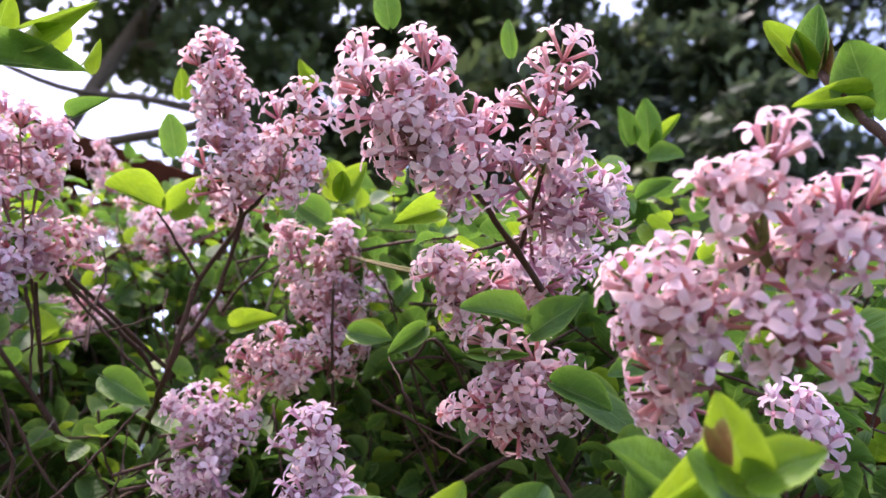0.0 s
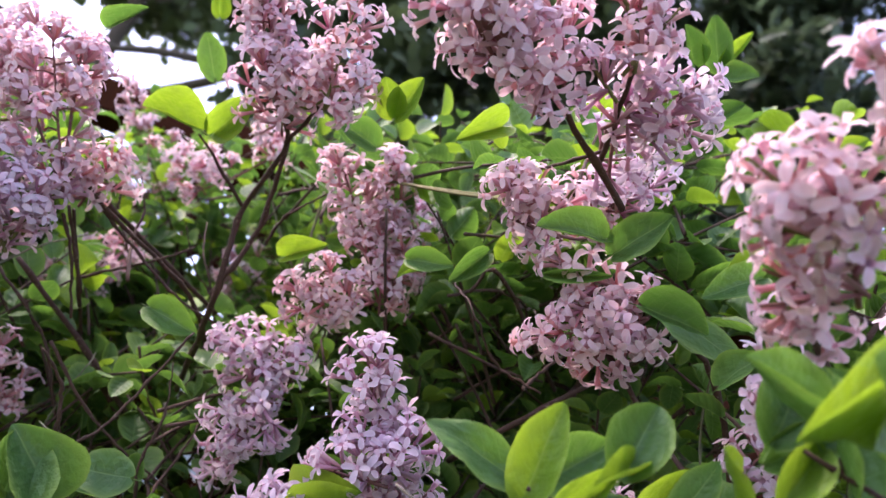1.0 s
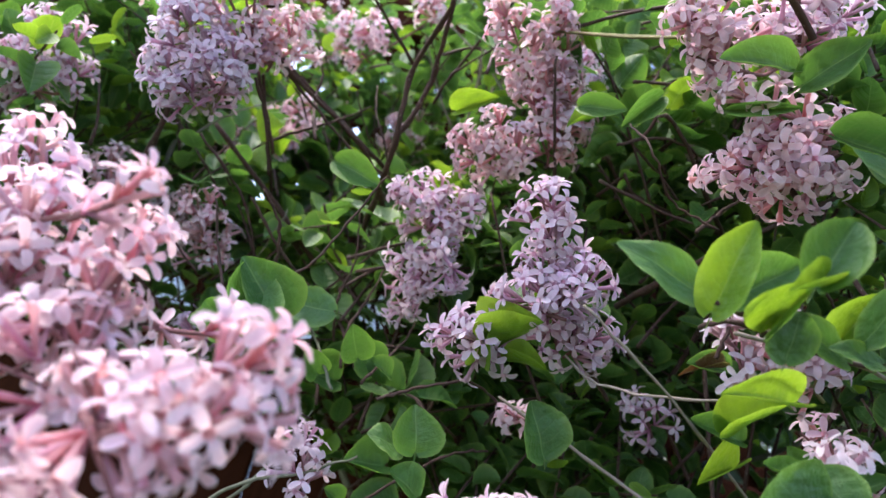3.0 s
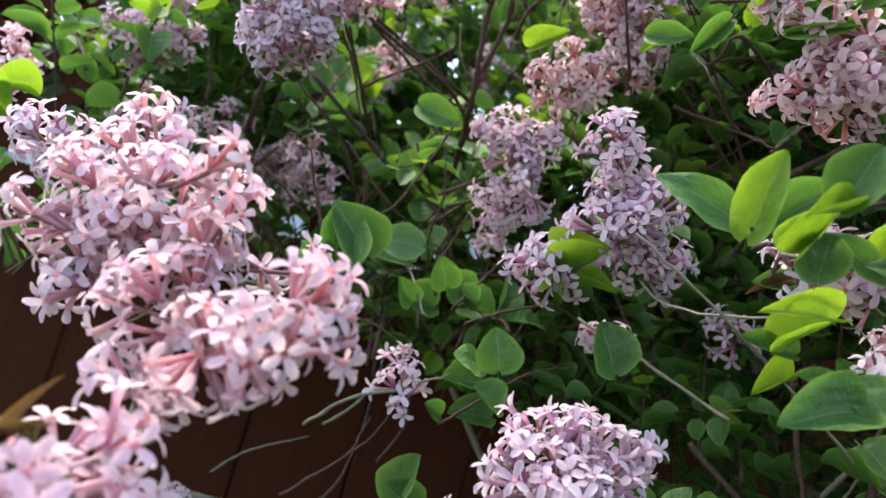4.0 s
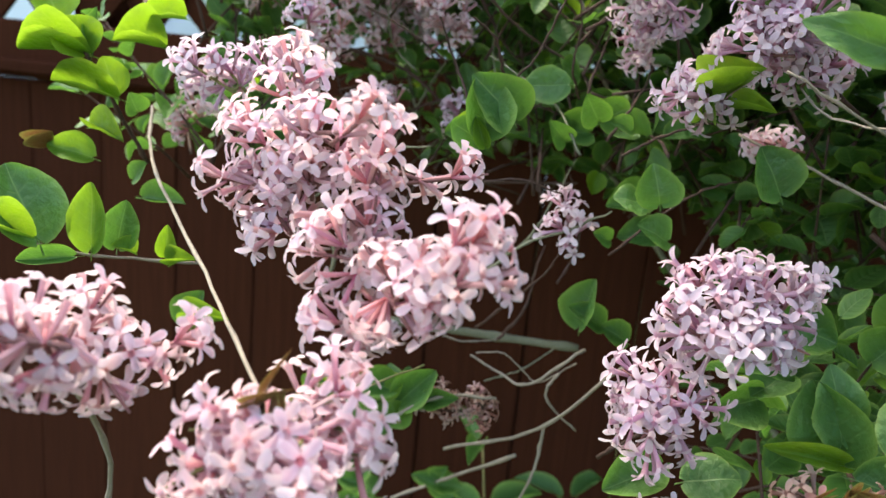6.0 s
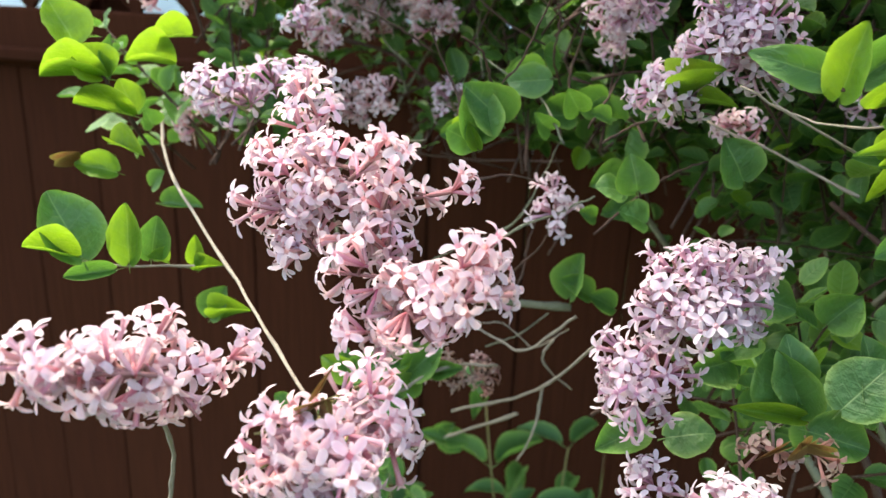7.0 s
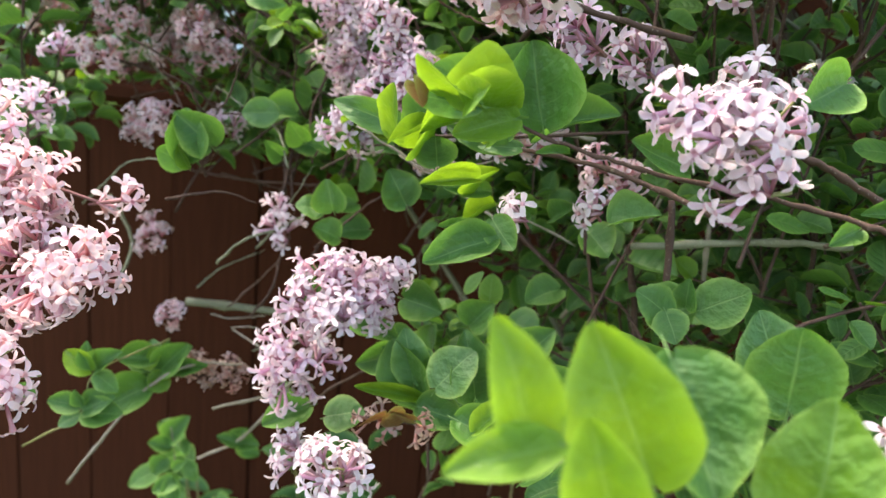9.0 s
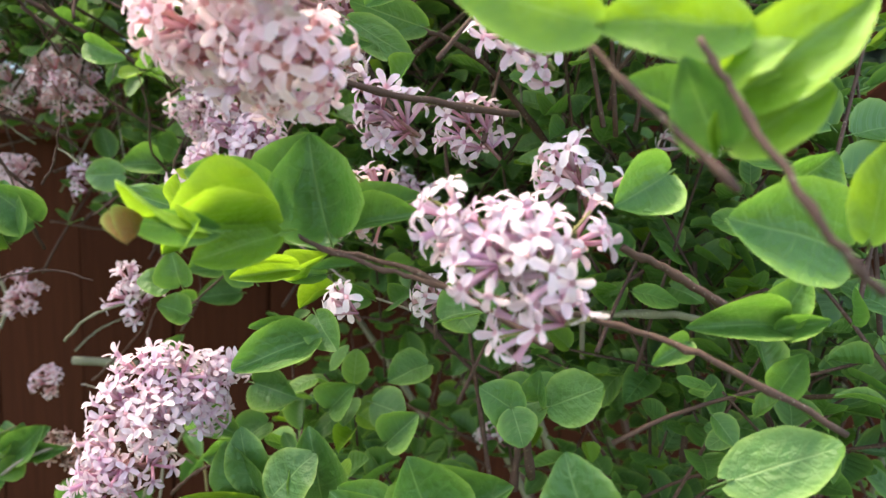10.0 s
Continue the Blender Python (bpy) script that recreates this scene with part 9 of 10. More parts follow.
# ---- the bush: thin twigs further in ----
twig([(-0.069, 0.707, 1.357), (-0.011, 0.697, 1.397), (0.047, 0.631, 1.466)], 2.0, 1.2, 'm')
twig([(-0.295, 0.490, 1.321), (-0.256, 0.507, 1.343), (-0.199, 0.526, 1.415)], 1.6, 1.0, 'd')
twig([(-0.109, 0.581, 1.510), (-0.050, 0.605, 1.554), (0.013, 0.616, 1.580)], 1.4, 0.8, 'd')
twig([(-0.200, 0.505, 1.345), (-0.141, 0.541, 1.393), (-0.070, 0.553, 1.483)], 1.0, 0.6, 'd')
twig([(-0.150, 0.586, 1.461), (-0.212, 0.605, 1.562), (-0.239, 0.633, 1.656)], 1.8, 1.1, 'd')
twig([(-0.154, 0.503, 1.362), (-0.142, 0.520, 1.421), (-0.121, 0.577, 1.469)], 1.4, 0.8, 'p')
twig([(-0.495, 0.664, 1.239), (-0.521, 0.691, 1.316), (-0.571, 0.727, 1.409)], 1.2, 0.7, 'd')
twig([(-0.010, 0.731, 1.379), (-0.013, 0.688, 1.503), (-0.063, 0.702, 1.611)], 1.1, 0.7, 'm')
twig([(-0.261, 0.477, 1.266), (-0.285, 0.517, 1.310), (-0.305, 0.546, 1.348)], 1.3, 0.8, 'd')
twig([(-0.047, 0.458, 1.373), (-0.011, 0.404, 1.393), (0.047, 0.410, 1.445)], 1.9, 1.1, 'd')
twig([(-0.072, 0.542, 1.351), (-0.019, 0.559, 1.458), (0.019, 0.598, 1.543)], 1.5, 0.9, 'm')
twig([(-0.572, 0.593, 1.528), (-0.615, 0.581, 1.657), (-0.642, 0.574, 1.733)], 1.7, 1.0, 'p')
twig([(0.051, 0.641, 1.399), (0.017, 0.631, 1.468), (0.002, 0.628, 1.531)], 2.0, 1.2, 'p')
twig([(-0.280, 0.609, 1.307), (-0.307, 0.599, 1.422), (-0.339, 0.620, 1.538)], 1.9, 1.1, 'd')
twig([(-0.298, 0.535, 1.278), (-0.310, 0.557, 1.357), (-0.335, 0.583, 1.421)], 1.7, 1.0, 'd')
twig([(-0.183, 0.621, 1.438), (-0.153, 0.586, 1.500), (-0.150, 0.605, 1.566)], 1.4, 0.8, 'd')
twig([(-0.159, 0.559, 1.299), (-0.184, 0.578, 1.343), (-0.204, 0.556, 1.433)], 1.0, 0.6, 'd')
twig([(0.010, 0.511, 1.465), (0.054, 0.551, 1.490), (0.084, 0.578, 1.561)], 1.5, 0.9, 'd')
twig([(-0.308, 0.712, 1.376), (-0.324, 0.743, 1.486), (-0.329, 0.774, 1.595)], 1.9, 1.2, 'm')
twig([(-0.010, 0.476, 1.335), (0.015, 0.469, 1.430), (0.024, 0.428, 1.522)], 1.6, 1.0, 'd')
twig([(-0.526, 0.521, 1.434), (-0.527, 0.511, 1.499), (-0.540, 0.513, 1.567)], 1.5, 0.9, 'm')
twig([(-0.161, 0.656, 1.425), (-0.143, 0.679, 1.508), (-0.131, 0.672, 1.582)], 0.9, 0.5, 'p')
twig([(-0.288, 0.578, 1.313), (-0.264, 0.599, 1.387), (-0.230, 0.607, 1.452)], 1.2, 0.7, 'd')
twig([(-0.138, 0.491, 1.484), (-0.174, 0.493, 1.526), (-0.222, 0.493, 1.562)], 1.1, 0.7, 'm')
twig([(-0.050, 0.662, 1.357), (0.015, 0.654, 1.432), (0.041, 0.683, 1.507)], 1.5, 0.9, 'p')
twig([(-0.043, 0.533, 1.368), (-0.052, 0.531, 1.487), (-0.060, 0.544, 1.587)], 1.4, 0.9, 'm')
twig([(0.063, 0.583, 1.479), (0.057, 0.563, 1.525), (0.025, 0.597, 1.582)], 1.2, 0.7, 'd')
twig([(-0.214, 0.619, 1.304), (-0.261, 0.595, 1.390), (-0.273, 0.577, 1.436)], 1.3, 0.8, 'd')
twig([(-0.501, 0.524, 1.426), (-0.502, 0.525, 1.475), (-0.501, 0.510, 1.533)], 1.4, 0.8, 'm')
twig([(-0.296, 0.653, 1.380), (-0.244, 0.668, 1.449), (-0.172, 0.685, 1.522)], 1.6, 0.9, 'd')
twig([(-0.140, 0.753, 1.359), (-0.177, 0.765, 1.426), (-0.204, 0.736, 1.489)], 1.2, 0.7, 'd')
twig([(-0.427, 0.529, 1.389), (-0.429, 0.528, 1.471), (-0.445, 0.516, 1.558)], 1.8, 1.1, 'm')
twig([(-0.564, 0.613, 1.362), (-0.534, 0.599, 1.456), (-0.506, 0.572, 1.550)], 1.9, 1.2, 'd')
twig([(0.009, 0.578, 1.594), (0.020, 0.609, 1.656), (0.044, 0.585, 1.712)], 1.4, 0.9, 'd')
twig([(0.048, 0.499, 1.517), (0.042, 0.531, 1.577), (0.036, 0.582, 1.680)], 1.6, 0.9, 'm')
twig([(-0.398, 0.626, 1.446), (-0.400, 0.617, 1.518), (-0.416, 0.620, 1.594)], 2.0, 1.2, 'd')
twig([(0.087, 0.587, 1.555), (0.161, 0.623, 1.609), (0.217, 0.668, 1.666)], 1.4, 0.8, 'd')
twig([(0.064, 0.610, 1.598), (0.007, 0.607, 1.616), (-0.033, 0.602, 1.651)], 1.5, 0.9, 'd')
twig([(0.019, 0.469, 1.543), (0.064, 0.478, 1.591), (0.103, 0.484, 1.623)], 1.2, 0.7, 'd')
twig([(-0.204, 0.624, 1.496), (-0.241, 0.592, 1.545), (-0.258, 0.554, 1.582)], 1.0, 0.6, 'p')
twig([(-0.206, 0.562, 1.558), (-0.131, 0.594, 1.617), (-0.046, 0.645, 1.660)], 1.2, 0.7, 'd')
twig([(0.012, 0.518, 1.522), (-0.004, 0.562, 1.612), (-0.007, 0.597, 1.716)], 1.8, 1.1, 'd')
twig([(-0.135, 0.500, 1.482), (-0.171, 0.517, 1.529), (-0.161, 0.527, 1.580)], 0.9, 0.6, 'p')
twig([(-0.004, 0.508, 1.560), (-0.012, 0.557, 1.609), (-0.037, 0.578, 1.663)], 1.9, 1.2, 'd')
twig([(-0.043, 0.604, 1.565), (-0.037, 0.594, 1.604), (-0.066, 0.567, 1.668)], 1.1, 0.6, 'p')
twig([(-0.385, 0.614, 1.470), (-0.352, 0.686, 1.557), (-0.346, 0.737, 1.629)], 1.9, 1.2, 'd')
twig([(0.056, 0.453, 1.497), (0.040, 0.489, 1.540), (0.025, 0.521, 1.577)], 1.1, 0.7, 'm')
twig([(-0.061, 0.400, 1.521), (0.020, 0.423, 1.560), (0.118, 0.456, 1.634)], 1.1, 0.7, 'd')
twig([(0.036, 0.602, 1.362), (0.076, 0.673, 1.428), (0.093, 0.729, 1.484)], 1.3, 0.8, 'd')
twig([(-0.020, 0.555, 1.470), (-0.012, 0.597, 1.565), (0.005, 0.599, 1.654)], 1.0, 0.6, 'm')
twig([(-0.055, 0.461, 1.280), (-0.092, 0.440, 1.336), (-0.131, 0.428, 1.414)], 1.0, 0.6, 'd')
twig([(0.131, 0.686, 1.427), (0.209, 0.737, 1.510), (0.288, 0.752, 1.583)], 1.7, 1.0, 'd')
twig([(-0.044, 0.613, 1.480), (-0.003, 0.582, 1.491), (0.062, 0.549, 1.547)], 1.3, 0.8, 'd')
twig([(0.025, 0.728, 1.334), (-0.012, 0.712, 1.404), (-0.039, 0.677, 1.459)], 1.4, 0.8, 'd')
twig([(0.109, 0.512, 1.348), (0.130, 0.512, 1.402), (0.159, 0.510, 1.447)], 1.0, 0.6, 'd')
twig([(-0.097, 0.709, 1.261), (-0.082, 0.680, 1.292), (-0.063, 0.649, 1.337)], 1.4, 0.8, 'p')
twig([(0.173, 0.709, 1.354), (0.207, 0.746, 1.393), (0.242, 0.712, 1.470)], 1.3, 0.8, 'p')
twig([(-0.048, 0.524, 1.371), (-0.018, 0.506, 1.430), (0.026, 0.522, 1.503)], 0.9, 0.5, 'm')
twig([(0.072, 0.593, 1.385), (0.071, 0.588, 1.477), (0.069, 0.594, 1.567)], 1.7, 1.0, 'p')
twig([(-0.041, 0.518, 1.383), (0.018, 0.573, 1.392), (0.083, 0.568, 1.429)], 1.5, 0.9, 'd')
twig([(0.035, 0.667, 1.308), (0.025, 0.691, 1.417), (0.014, 0.709, 1.538)], 1.9, 1.1, 'd')
twig([(0.090, 0.637, 1.574), (0.110, 0.642, 1.623), (0.098, 0.657, 1.690)], 1.3, 0.8, 'd')
twig([(-0.034, 0.644, 1.320), (-0.124, 0.685, 1.381), (-0.217, 0.709, 1.426)], 1.8, 1.1, 'p')
twig([(-0.139, 0.560, 1.227), (-0.061, 0.592, 1.283), (-0.019, 0.631, 1.337)], 1.7, 1.0, 'm')
twig([(-0.353, 0.555, 1.346), (-0.320, 0.590, 1.398), (-0.285, 0.608, 1.454)], 1.7, 1.0, 'p')
twig([(-0.342, 0.580, 1.358), (-0.337, 0.623, 1.438), (-0.339, 0.677, 1.498)], 1.5, 0.9, 'm')
twig([(-0.221, 0.663, 1.354), (-0.206, 0.684, 1.420), (-0.241, 0.748, 1.481)], 1.9, 1.1, 'm')
twig([(-0.202, 0.681, 1.363), (-0.131, 0.715, 1.441), (-0.061, 0.733, 1.516)], 1.0, 0.6, 'p')
twig([(-0.366, 0.495, 1.278), (-0.414, 0.524, 1.354), (-0.450, 0.575, 1.423)], 1.1, 0.7, 'm')
twig([(-0.158, 0.506, 1.295), (-0.111, 0.535, 1.366), (-0.120, 0.535, 1.454)], 1.0, 0.6, 'm')
twig([(-0.058, 0.574, 1.290), (-0.079, 0.552, 1.355), (-0.090, 0.535, 1.415)], 1.9, 1.2, 'd')
twig([(-0.278, 0.557, 1.251), (-0.287, 0.545, 1.308), (-0.309, 0.567, 1.398)], 1.2, 0.7, 'm')
twig([(-0.148, 0.556, 1.314), (-0.154, 0.577, 1.372), (-0.167, 0.592, 1.431)], 1.1, 0.7, 'p')
twig([(-0.143, 0.605, 1.231), (-0.194, 0.595, 1.325), (-0.203, 0.602, 1.409)], 1.1, 0.7, 'd')
twig([(-0.060, 0.617, 1.308), (-0.051, 0.607, 1.384), (-0.000, 0.600, 1.447)], 1.2, 0.7, 'p')
twig([(-0.024, 0.560, 1.265), (0.051, 0.561, 1.315), (0.151, 0.556, 1.389)], 1.6, 1.0, 'm')
twig([(-0.219, 0.608, 1.329), (-0.190, 0.645, 1.400), (-0.186, 0.705, 1.461)], 1.5, 0.9, 'p')
twig([(-0.161, 0.624, 1.252), (-0.150, 0.579, 1.291), (-0.171, 0.540, 1.344)], 1.9, 1.1, 'd')
twig([(-0.384, 0.494, 1.253), (-0.340, 0.512, 1.336), (-0.310, 0.540, 1.368)], 0.9, 0.6, 'm')
twig([(-0.328, 0.624, 1.330), (-0.233, 0.678, 1.410), (-0.177, 0.706, 1.496)], 1.0, 0.6, 'm')
twig([(-0.086, 0.690, 1.286), (-0.029, 0.691, 1.311), (-0.007, 0.703, 1.369)], 1.1, 0.6, 'd')
twig([(-0.087, 0.592, 1.263), (-0.042, 0.610, 1.342), (0.044, 0.586, 1.433)], 1.4, 0.8, 'm')
twig([(0.149, 0.541, 1.288), (0.137, 0.510, 1.335), (0.116, 0.504, 1.399)], 2.0, 1.2, 'd')
twig([(0.249, 0.501, 1.196), (0.260, 0.522, 1.261), (0.233, 0.550, 1.339)], 1.5, 0.9, 'd')
twig([(0.209, 0.512, 1.209), (0.148, 0.461, 1.290), (0.128, 0.419, 1.371)], 1.7, 1.0, 'd')
twig([(0.009, 0.474, 1.184), (0.065, 0.466, 1.284), (0.072, 0.431, 1.397)], 1.7, 1.0, 'p')
twig([(0.034, 0.516, 1.256), (0.036, 0.502, 1.378), (0.066, 0.476, 1.481)], 1.3, 0.8, 'd')
twig([(0.244, 0.510, 1.170), (0.192, 0.521, 1.222), (0.109, 0.505, 1.265)], 1.1, 0.7, 'd')
twig([(0.073, 0.389, 1.148), (0.032, 0.422, 1.250), (0.003, 0.431, 1.355)], 1.5, 0.9, 'd')
twig([(0.220, 0.482, 1.290), (0.138, 0.520, 1.390), (0.081, 0.504, 1.425)], 1.9, 1.2, 'm')
twig([(0.121, 0.408, 1.142), (0.185, 0.379, 1.216), (0.300, 0.344, 1.287)], 1.1, 0.6, 'd')
twig([(0.118, 0.538, 1.196), (0.055, 0.525, 1.227), (-0.027, 0.489, 1.269)], 0.9, 0.6, 'm')
twig([(0.167, 0.406, 1.201), (0.163, 0.404, 1.252), (0.156, 0.403, 1.310)], 1.9, 1.2, 'd')
twig([(0.209, 0.491, 1.169), (0.256, 0.511, 1.250), (0.295, 0.539, 1.356)], 2.0, 1.2, 'd')
twig([(0.175, 0.485, 1.168), (0.182, 0.447, 1.231), (0.178, 0.406, 1.285)], 1.3, 0.8, 'm')
twig([(0.065, 0.493, 1.163), (0.052, 0.474, 1.220), (0.060, 0.446, 1.266)], 0.9, 0.6, 'p')
twig([(0.116, 0.554, 1.292), (0.065, 0.544, 1.361), (0.033, 0.556, 1.407)], 1.5, 0.9, 'p')
twig([(0.224, 0.610, 1.179), (0.210, 0.686, 1.250), (0.216, 0.746, 1.341)], 1.3, 0.8, 'm')
twig([(-0.160, 0.521, 1.258), (-0.208, 0.511, 1.308), (-0.226, 0.482, 1.368)], 1.8, 1.1, 'p')
twig([(-0.059, 0.542, 1.278), (-0.009, 0.554, 1.317), (0.033, 0.534, 1.336)], 1.8, 1.1, 'd')
twig([(-0.256, 0.626, 1.320), (-0.284, 0.653, 1.443), (-0.258, 0.722, 1.536)], 1.1, 0.7, 'd')
twig([(-0.154, 0.684, 1.444), (-0.133, 0.685, 1.496), (-0.081, 0.662, 1.553)], 1.0, 0.6, 'd')
twig([(-0.148, 0.691, 1.301), (-0.216, 0.678, 1.389), (-0.318, 0.665, 1.450)], 1.7, 1.0, 'd')
twig([(-0.138, 0.536, 1.396), (-0.178, 0.538, 1.499), (-0.185, 0.541, 1.582)], 1.1, 0.7, 'p')
twig([(-0.135, 0.705, 1.370), (-0.169, 0.708, 1.421), (-0.207, 0.687, 1.472)], 1.7, 1.0, 'p')
twig([(-0.162, 0.550, 1.328), (-0.182, 0.517, 1.442), (-0.177, 0.475, 1.534)], 1.3, 0.8, 'p')
twig([(-0.229, 0.415, 1.197), (-0.205, 0.402, 1.216), (-0.197, 0.417, 1.243), (-0.196, 0.439, 1.267)], 1.0, 0.3, 'm')
twig([(-0.189, 0.281, 1.261), (-0.174, 0.286, 1.266), (-0.160, 0.297, 1.269), (-0.143, 0.308, 1.264)], 0.9, 0.3, 'd')
twig([(-0.197, 0.323, 1.269), (-0.198, 0.311, 1.294), (-0.210, 0.310, 1.318), (-0.214, 0.298, 1.340)], 1.0, 0.4, 'd')
twig([(-0.158, 0.356, 1.278), (-0.181, 0.372, 1.300), (-0.192, 0.353, 1.313), (-0.214, 0.348, 1.325)], 0.8, 0.3, 'm')
twig([(-0.135, 0.359, 1.228), (-0.122, 0.375, 1.245), (-0.100, 0.375, 1.266), (-0.085, 0.391, 1.273)], 0.8, 0.5, 'd')
twig([(-0.138, 0.365, 1.280), (-0.125, 0.374, 1.290), (-0.100, 0.377, 1.301), (-0.085, 0.419, 1.294)], 0.8, 0.5, 'd')
twig([(-0.175, 0.300, 1.309), (-0.169, 0.284, 1.320), (-0.168, 0.273, 1.331), (-0.169, 0.257, 1.337)], 0.9, 0.4, 'd')
twig([(-0.172, 0.303, 1.313), (-0.160, 0.300, 1.326), (-0.149, 0.295, 1.345), (-0.138, 0.288, 1.363)], 0.6, 0.4, 'd')
twig([(-0.193, 0.331, 1.210), (-0.172, 0.331, 1.230), (-0.157, 0.343, 1.238), (-0.131, 0.343, 1.254)], 0.9, 0.5, 'm')
twig([(-0.118, 0.340, 1.124), (-0.101, 0.337, 1.143), (-0.076, 0.344, 1.163), (-0.065, 0.351, 1.170)], 1.1, 0.4, 'd')
twig([(-0.340, 0.346, 1.221), (-0.302, 0.340, 1.250), (-0.283, 0.341, 1.264), (-0.242, 0.340, 1.272)], 0.8, 0.4, 'm')
twig([(-0.220, 0.375, 1.160), (-0.191, 0.379, 1.191), (-0.173, 0.376, 1.214), (-0.164, 0.375, 1.246)], 0.8, 0.3, 'd')
twig([(-0.212, 0.391, 1.150), (-0.200, 0.400, 1.172), (-0.200, 0.408, 1.194), (-0.202, 0.422, 1.210)], 1.1, 0.5, 'd')
twig([(-0.247, 0.392, 1.301), (-0.227, 0.398, 1.302), (-0.208, 0.411, 1.297), (-0.191, 0.425, 1.289)], 0.7, 0.3, 'd')
twig([(0.164, 0.529, 1.285), (0.154, 0.556, 1.294), (0.146, 0.548, 1.310), (0.126, 0.555, 1.333)], 0.6, 0.3, 'd')
twig([(0.142, 0.465, 1.206), (0.129, 0.473, 1.224), (0.115, 0.489, 1.231), (0.103, 0.478, 1.249)], 0.8, 0.4, 'm')
twig([(0.117, 0.388, 1.268), (0.118, 0.404, 1.287), (0.130, 0.414, 1.303), (0.145, 0.403, 1.326)], 0.9, 0.4, 'd')
twig([(0.047, 0.428, 1.165), (0.030, 0.418, 1.176), (-0.005, 0.428, 1.179), (-0.028, 0.427, 1.187)], 0.8, 0.5, 'd')
twig([(0.171, 0.416, 1.267), (0.164, 0.403, 1.284), (0.155, 0.393, 1.294), (0.146, 0.410, 1.313)], 0.6, 0.4, 'd')
twig([(0.157, 0.556, 1.263), (0.158, 0.544, 1.287), (0.164, 0.566, 1.303), (0.157, 0.581, 1.326)], 0.9, 0.5, 'd')
twig([(0.160, 0.417, 1.254), (0.172, 0.412, 1.268), (0.190, 0.413, 1.282), (0.201, 0.425, 1.294)], 0.6, 0.4, 'm')
twig([(0.185, 0.552, 1.193), (0.189, 0.565, 1.218), (0.195, 0.581, 1.233), (0.196, 0.580, 1.264)], 0.7, 0.5, 'd')
twig([(0.082, 0.386, 1.213), (0.065, 0.396, 1.227), (0.045, 0.397, 1.232), (0.032, 0.383, 1.240)], 1.0, 0.4, 'd')
twig([(0.071, 0.433, 1.191), (0.065, 0.428, 1.209), (0.061, 0.435, 1.227), (0.069, 0.438, 1.248)], 0.6, 0.4, 'd')
twig([(0.165, 0.412, 1.267), (0.178, 0.438, 1.276), (0.199, 0.455, 1.278), (0.215, 0.453, 1.275)], 0.9, 0.4, 'd')
twig([(0.150, 0.524, 1.232), (0.136, 0.530, 1.241), (0.115, 0.537, 1.253), (0.103, 0.531, 1.268)], 0.7, 0.3, 'd')
twig([(-0.323, 0.451, 1.132), (-0.311, 0.462, 1.148), (-0.291, 0.462, 1.161), (-0.272, 0.480, 1.173)], 0.8, 0.4, 'm')
twig([(-0.196, 0.435, 1.183), (-0.191, 0.449, 1.205), (-0.193, 0.449, 1.227), (-0.188, 0.415, 1.259)], 0.9, 0.4, 'd')
twig([(-0.154, 0.580, 1.323), (-0.151, 0.576, 1.353), (-0.154, 0.569, 1.369), (-0.169, 0.563, 1.384)], 0.7, 0.4, 'd')
twig([(-0.200, 0.442, 1.414), (-0.206, 0.428, 1.432), (-0.217, 0.428, 1.449), (-0.226, 0.435, 1.471)], 0.7, 0.4, 'd')
twig([(-0.312, 0.572, 1.239), (-0.308, 0.560, 1.268), (-0.296, 0.541, 1.289), (-0.293, 0.538, 1.320)], 0.5, 0.4, 'd')
twig([(-0.285, 0.470, 1.451), (-0.288, 0.455, 1.462), (-0.302, 0.438, 1.471), (-0.330, 0.436, 1.480)], 0.6, 0.4, 'd')
twig([(-0.183, 0.428, 1.463), (-0.173, 0.414, 1.475), (-0.162, 0.408, 1.483), (-0.140, 0.390, 1.490)], 1.0, 0.4, 'd')
twig([(-0.407, 0.439, 1.384), (-0.399, 0.443, 1.401), (-0.388, 0.447, 1.414), (-0.379, 0.444, 1.435)], 0.8, 0.3, 'd')
twig([(-0.368, 0.384, 1.373), (-0.375, 0.388, 1.393), (-0.386, 0.386, 1.420), (-0.407, 0.390, 1.442)], 1.1, 0.3, 'd')
twig([(-0.404, 0.546, 1.309), (-0.399, 0.554, 1.326), (-0.365, 0.537, 1.345), (-0.355, 0.539, 1.361)], 1.1, 0.4, 'd')
twig([(-0.271, 0.411, 1.410), (-0.236, 0.390, 1.415), (-0.216, 0.385, 1.423), (-0.201, 0.385, 1.434)], 1.0, 0.3, 'd')
twig([(-0.380, 0.484, 1.314), (-0.380, 0.470, 1.344), (-0.384, 0.463, 1.364), (-0.383, 0.449, 1.390)], 0.6, 0.4, 'd')
twig([(-0.049, 0.579, 1.346), (-0.047, 0.562, 1.360), (-0.028, 0.575, 1.389), (-0.018, 0.586, 1.412)], 0.6, 0.5, 'd')
twig([(-0.320, 0.599, 1.258), (-0.314, 0.592, 1.282), (-0.302, 0.610, 1.301), (-0.289, 0.615, 1.318)], 1.1, 0.4, 'd')
twig([(-0.138, 0.456, 1.397), (-0.137, 0.453, 1.420), (-0.132, 0.434, 1.430), (-0.131, 0.428, 1.450)], 0.6, 0.3, 'd')
twig([(-0.304, 0.407, 1.311), (-0.312, 0.393, 1.324), (-0.307, 0.376, 1.339), (-0.303, 0.372, 1.357)], 0.7, 0.4, 'm')
twig([(-0.229, 0.500, 1.432), (-0.239, 0.502, 1.451), (-0.245, 0.485, 1.457), (-0.256, 0.468, 1.480)], 0.9, 0.4, 'd')
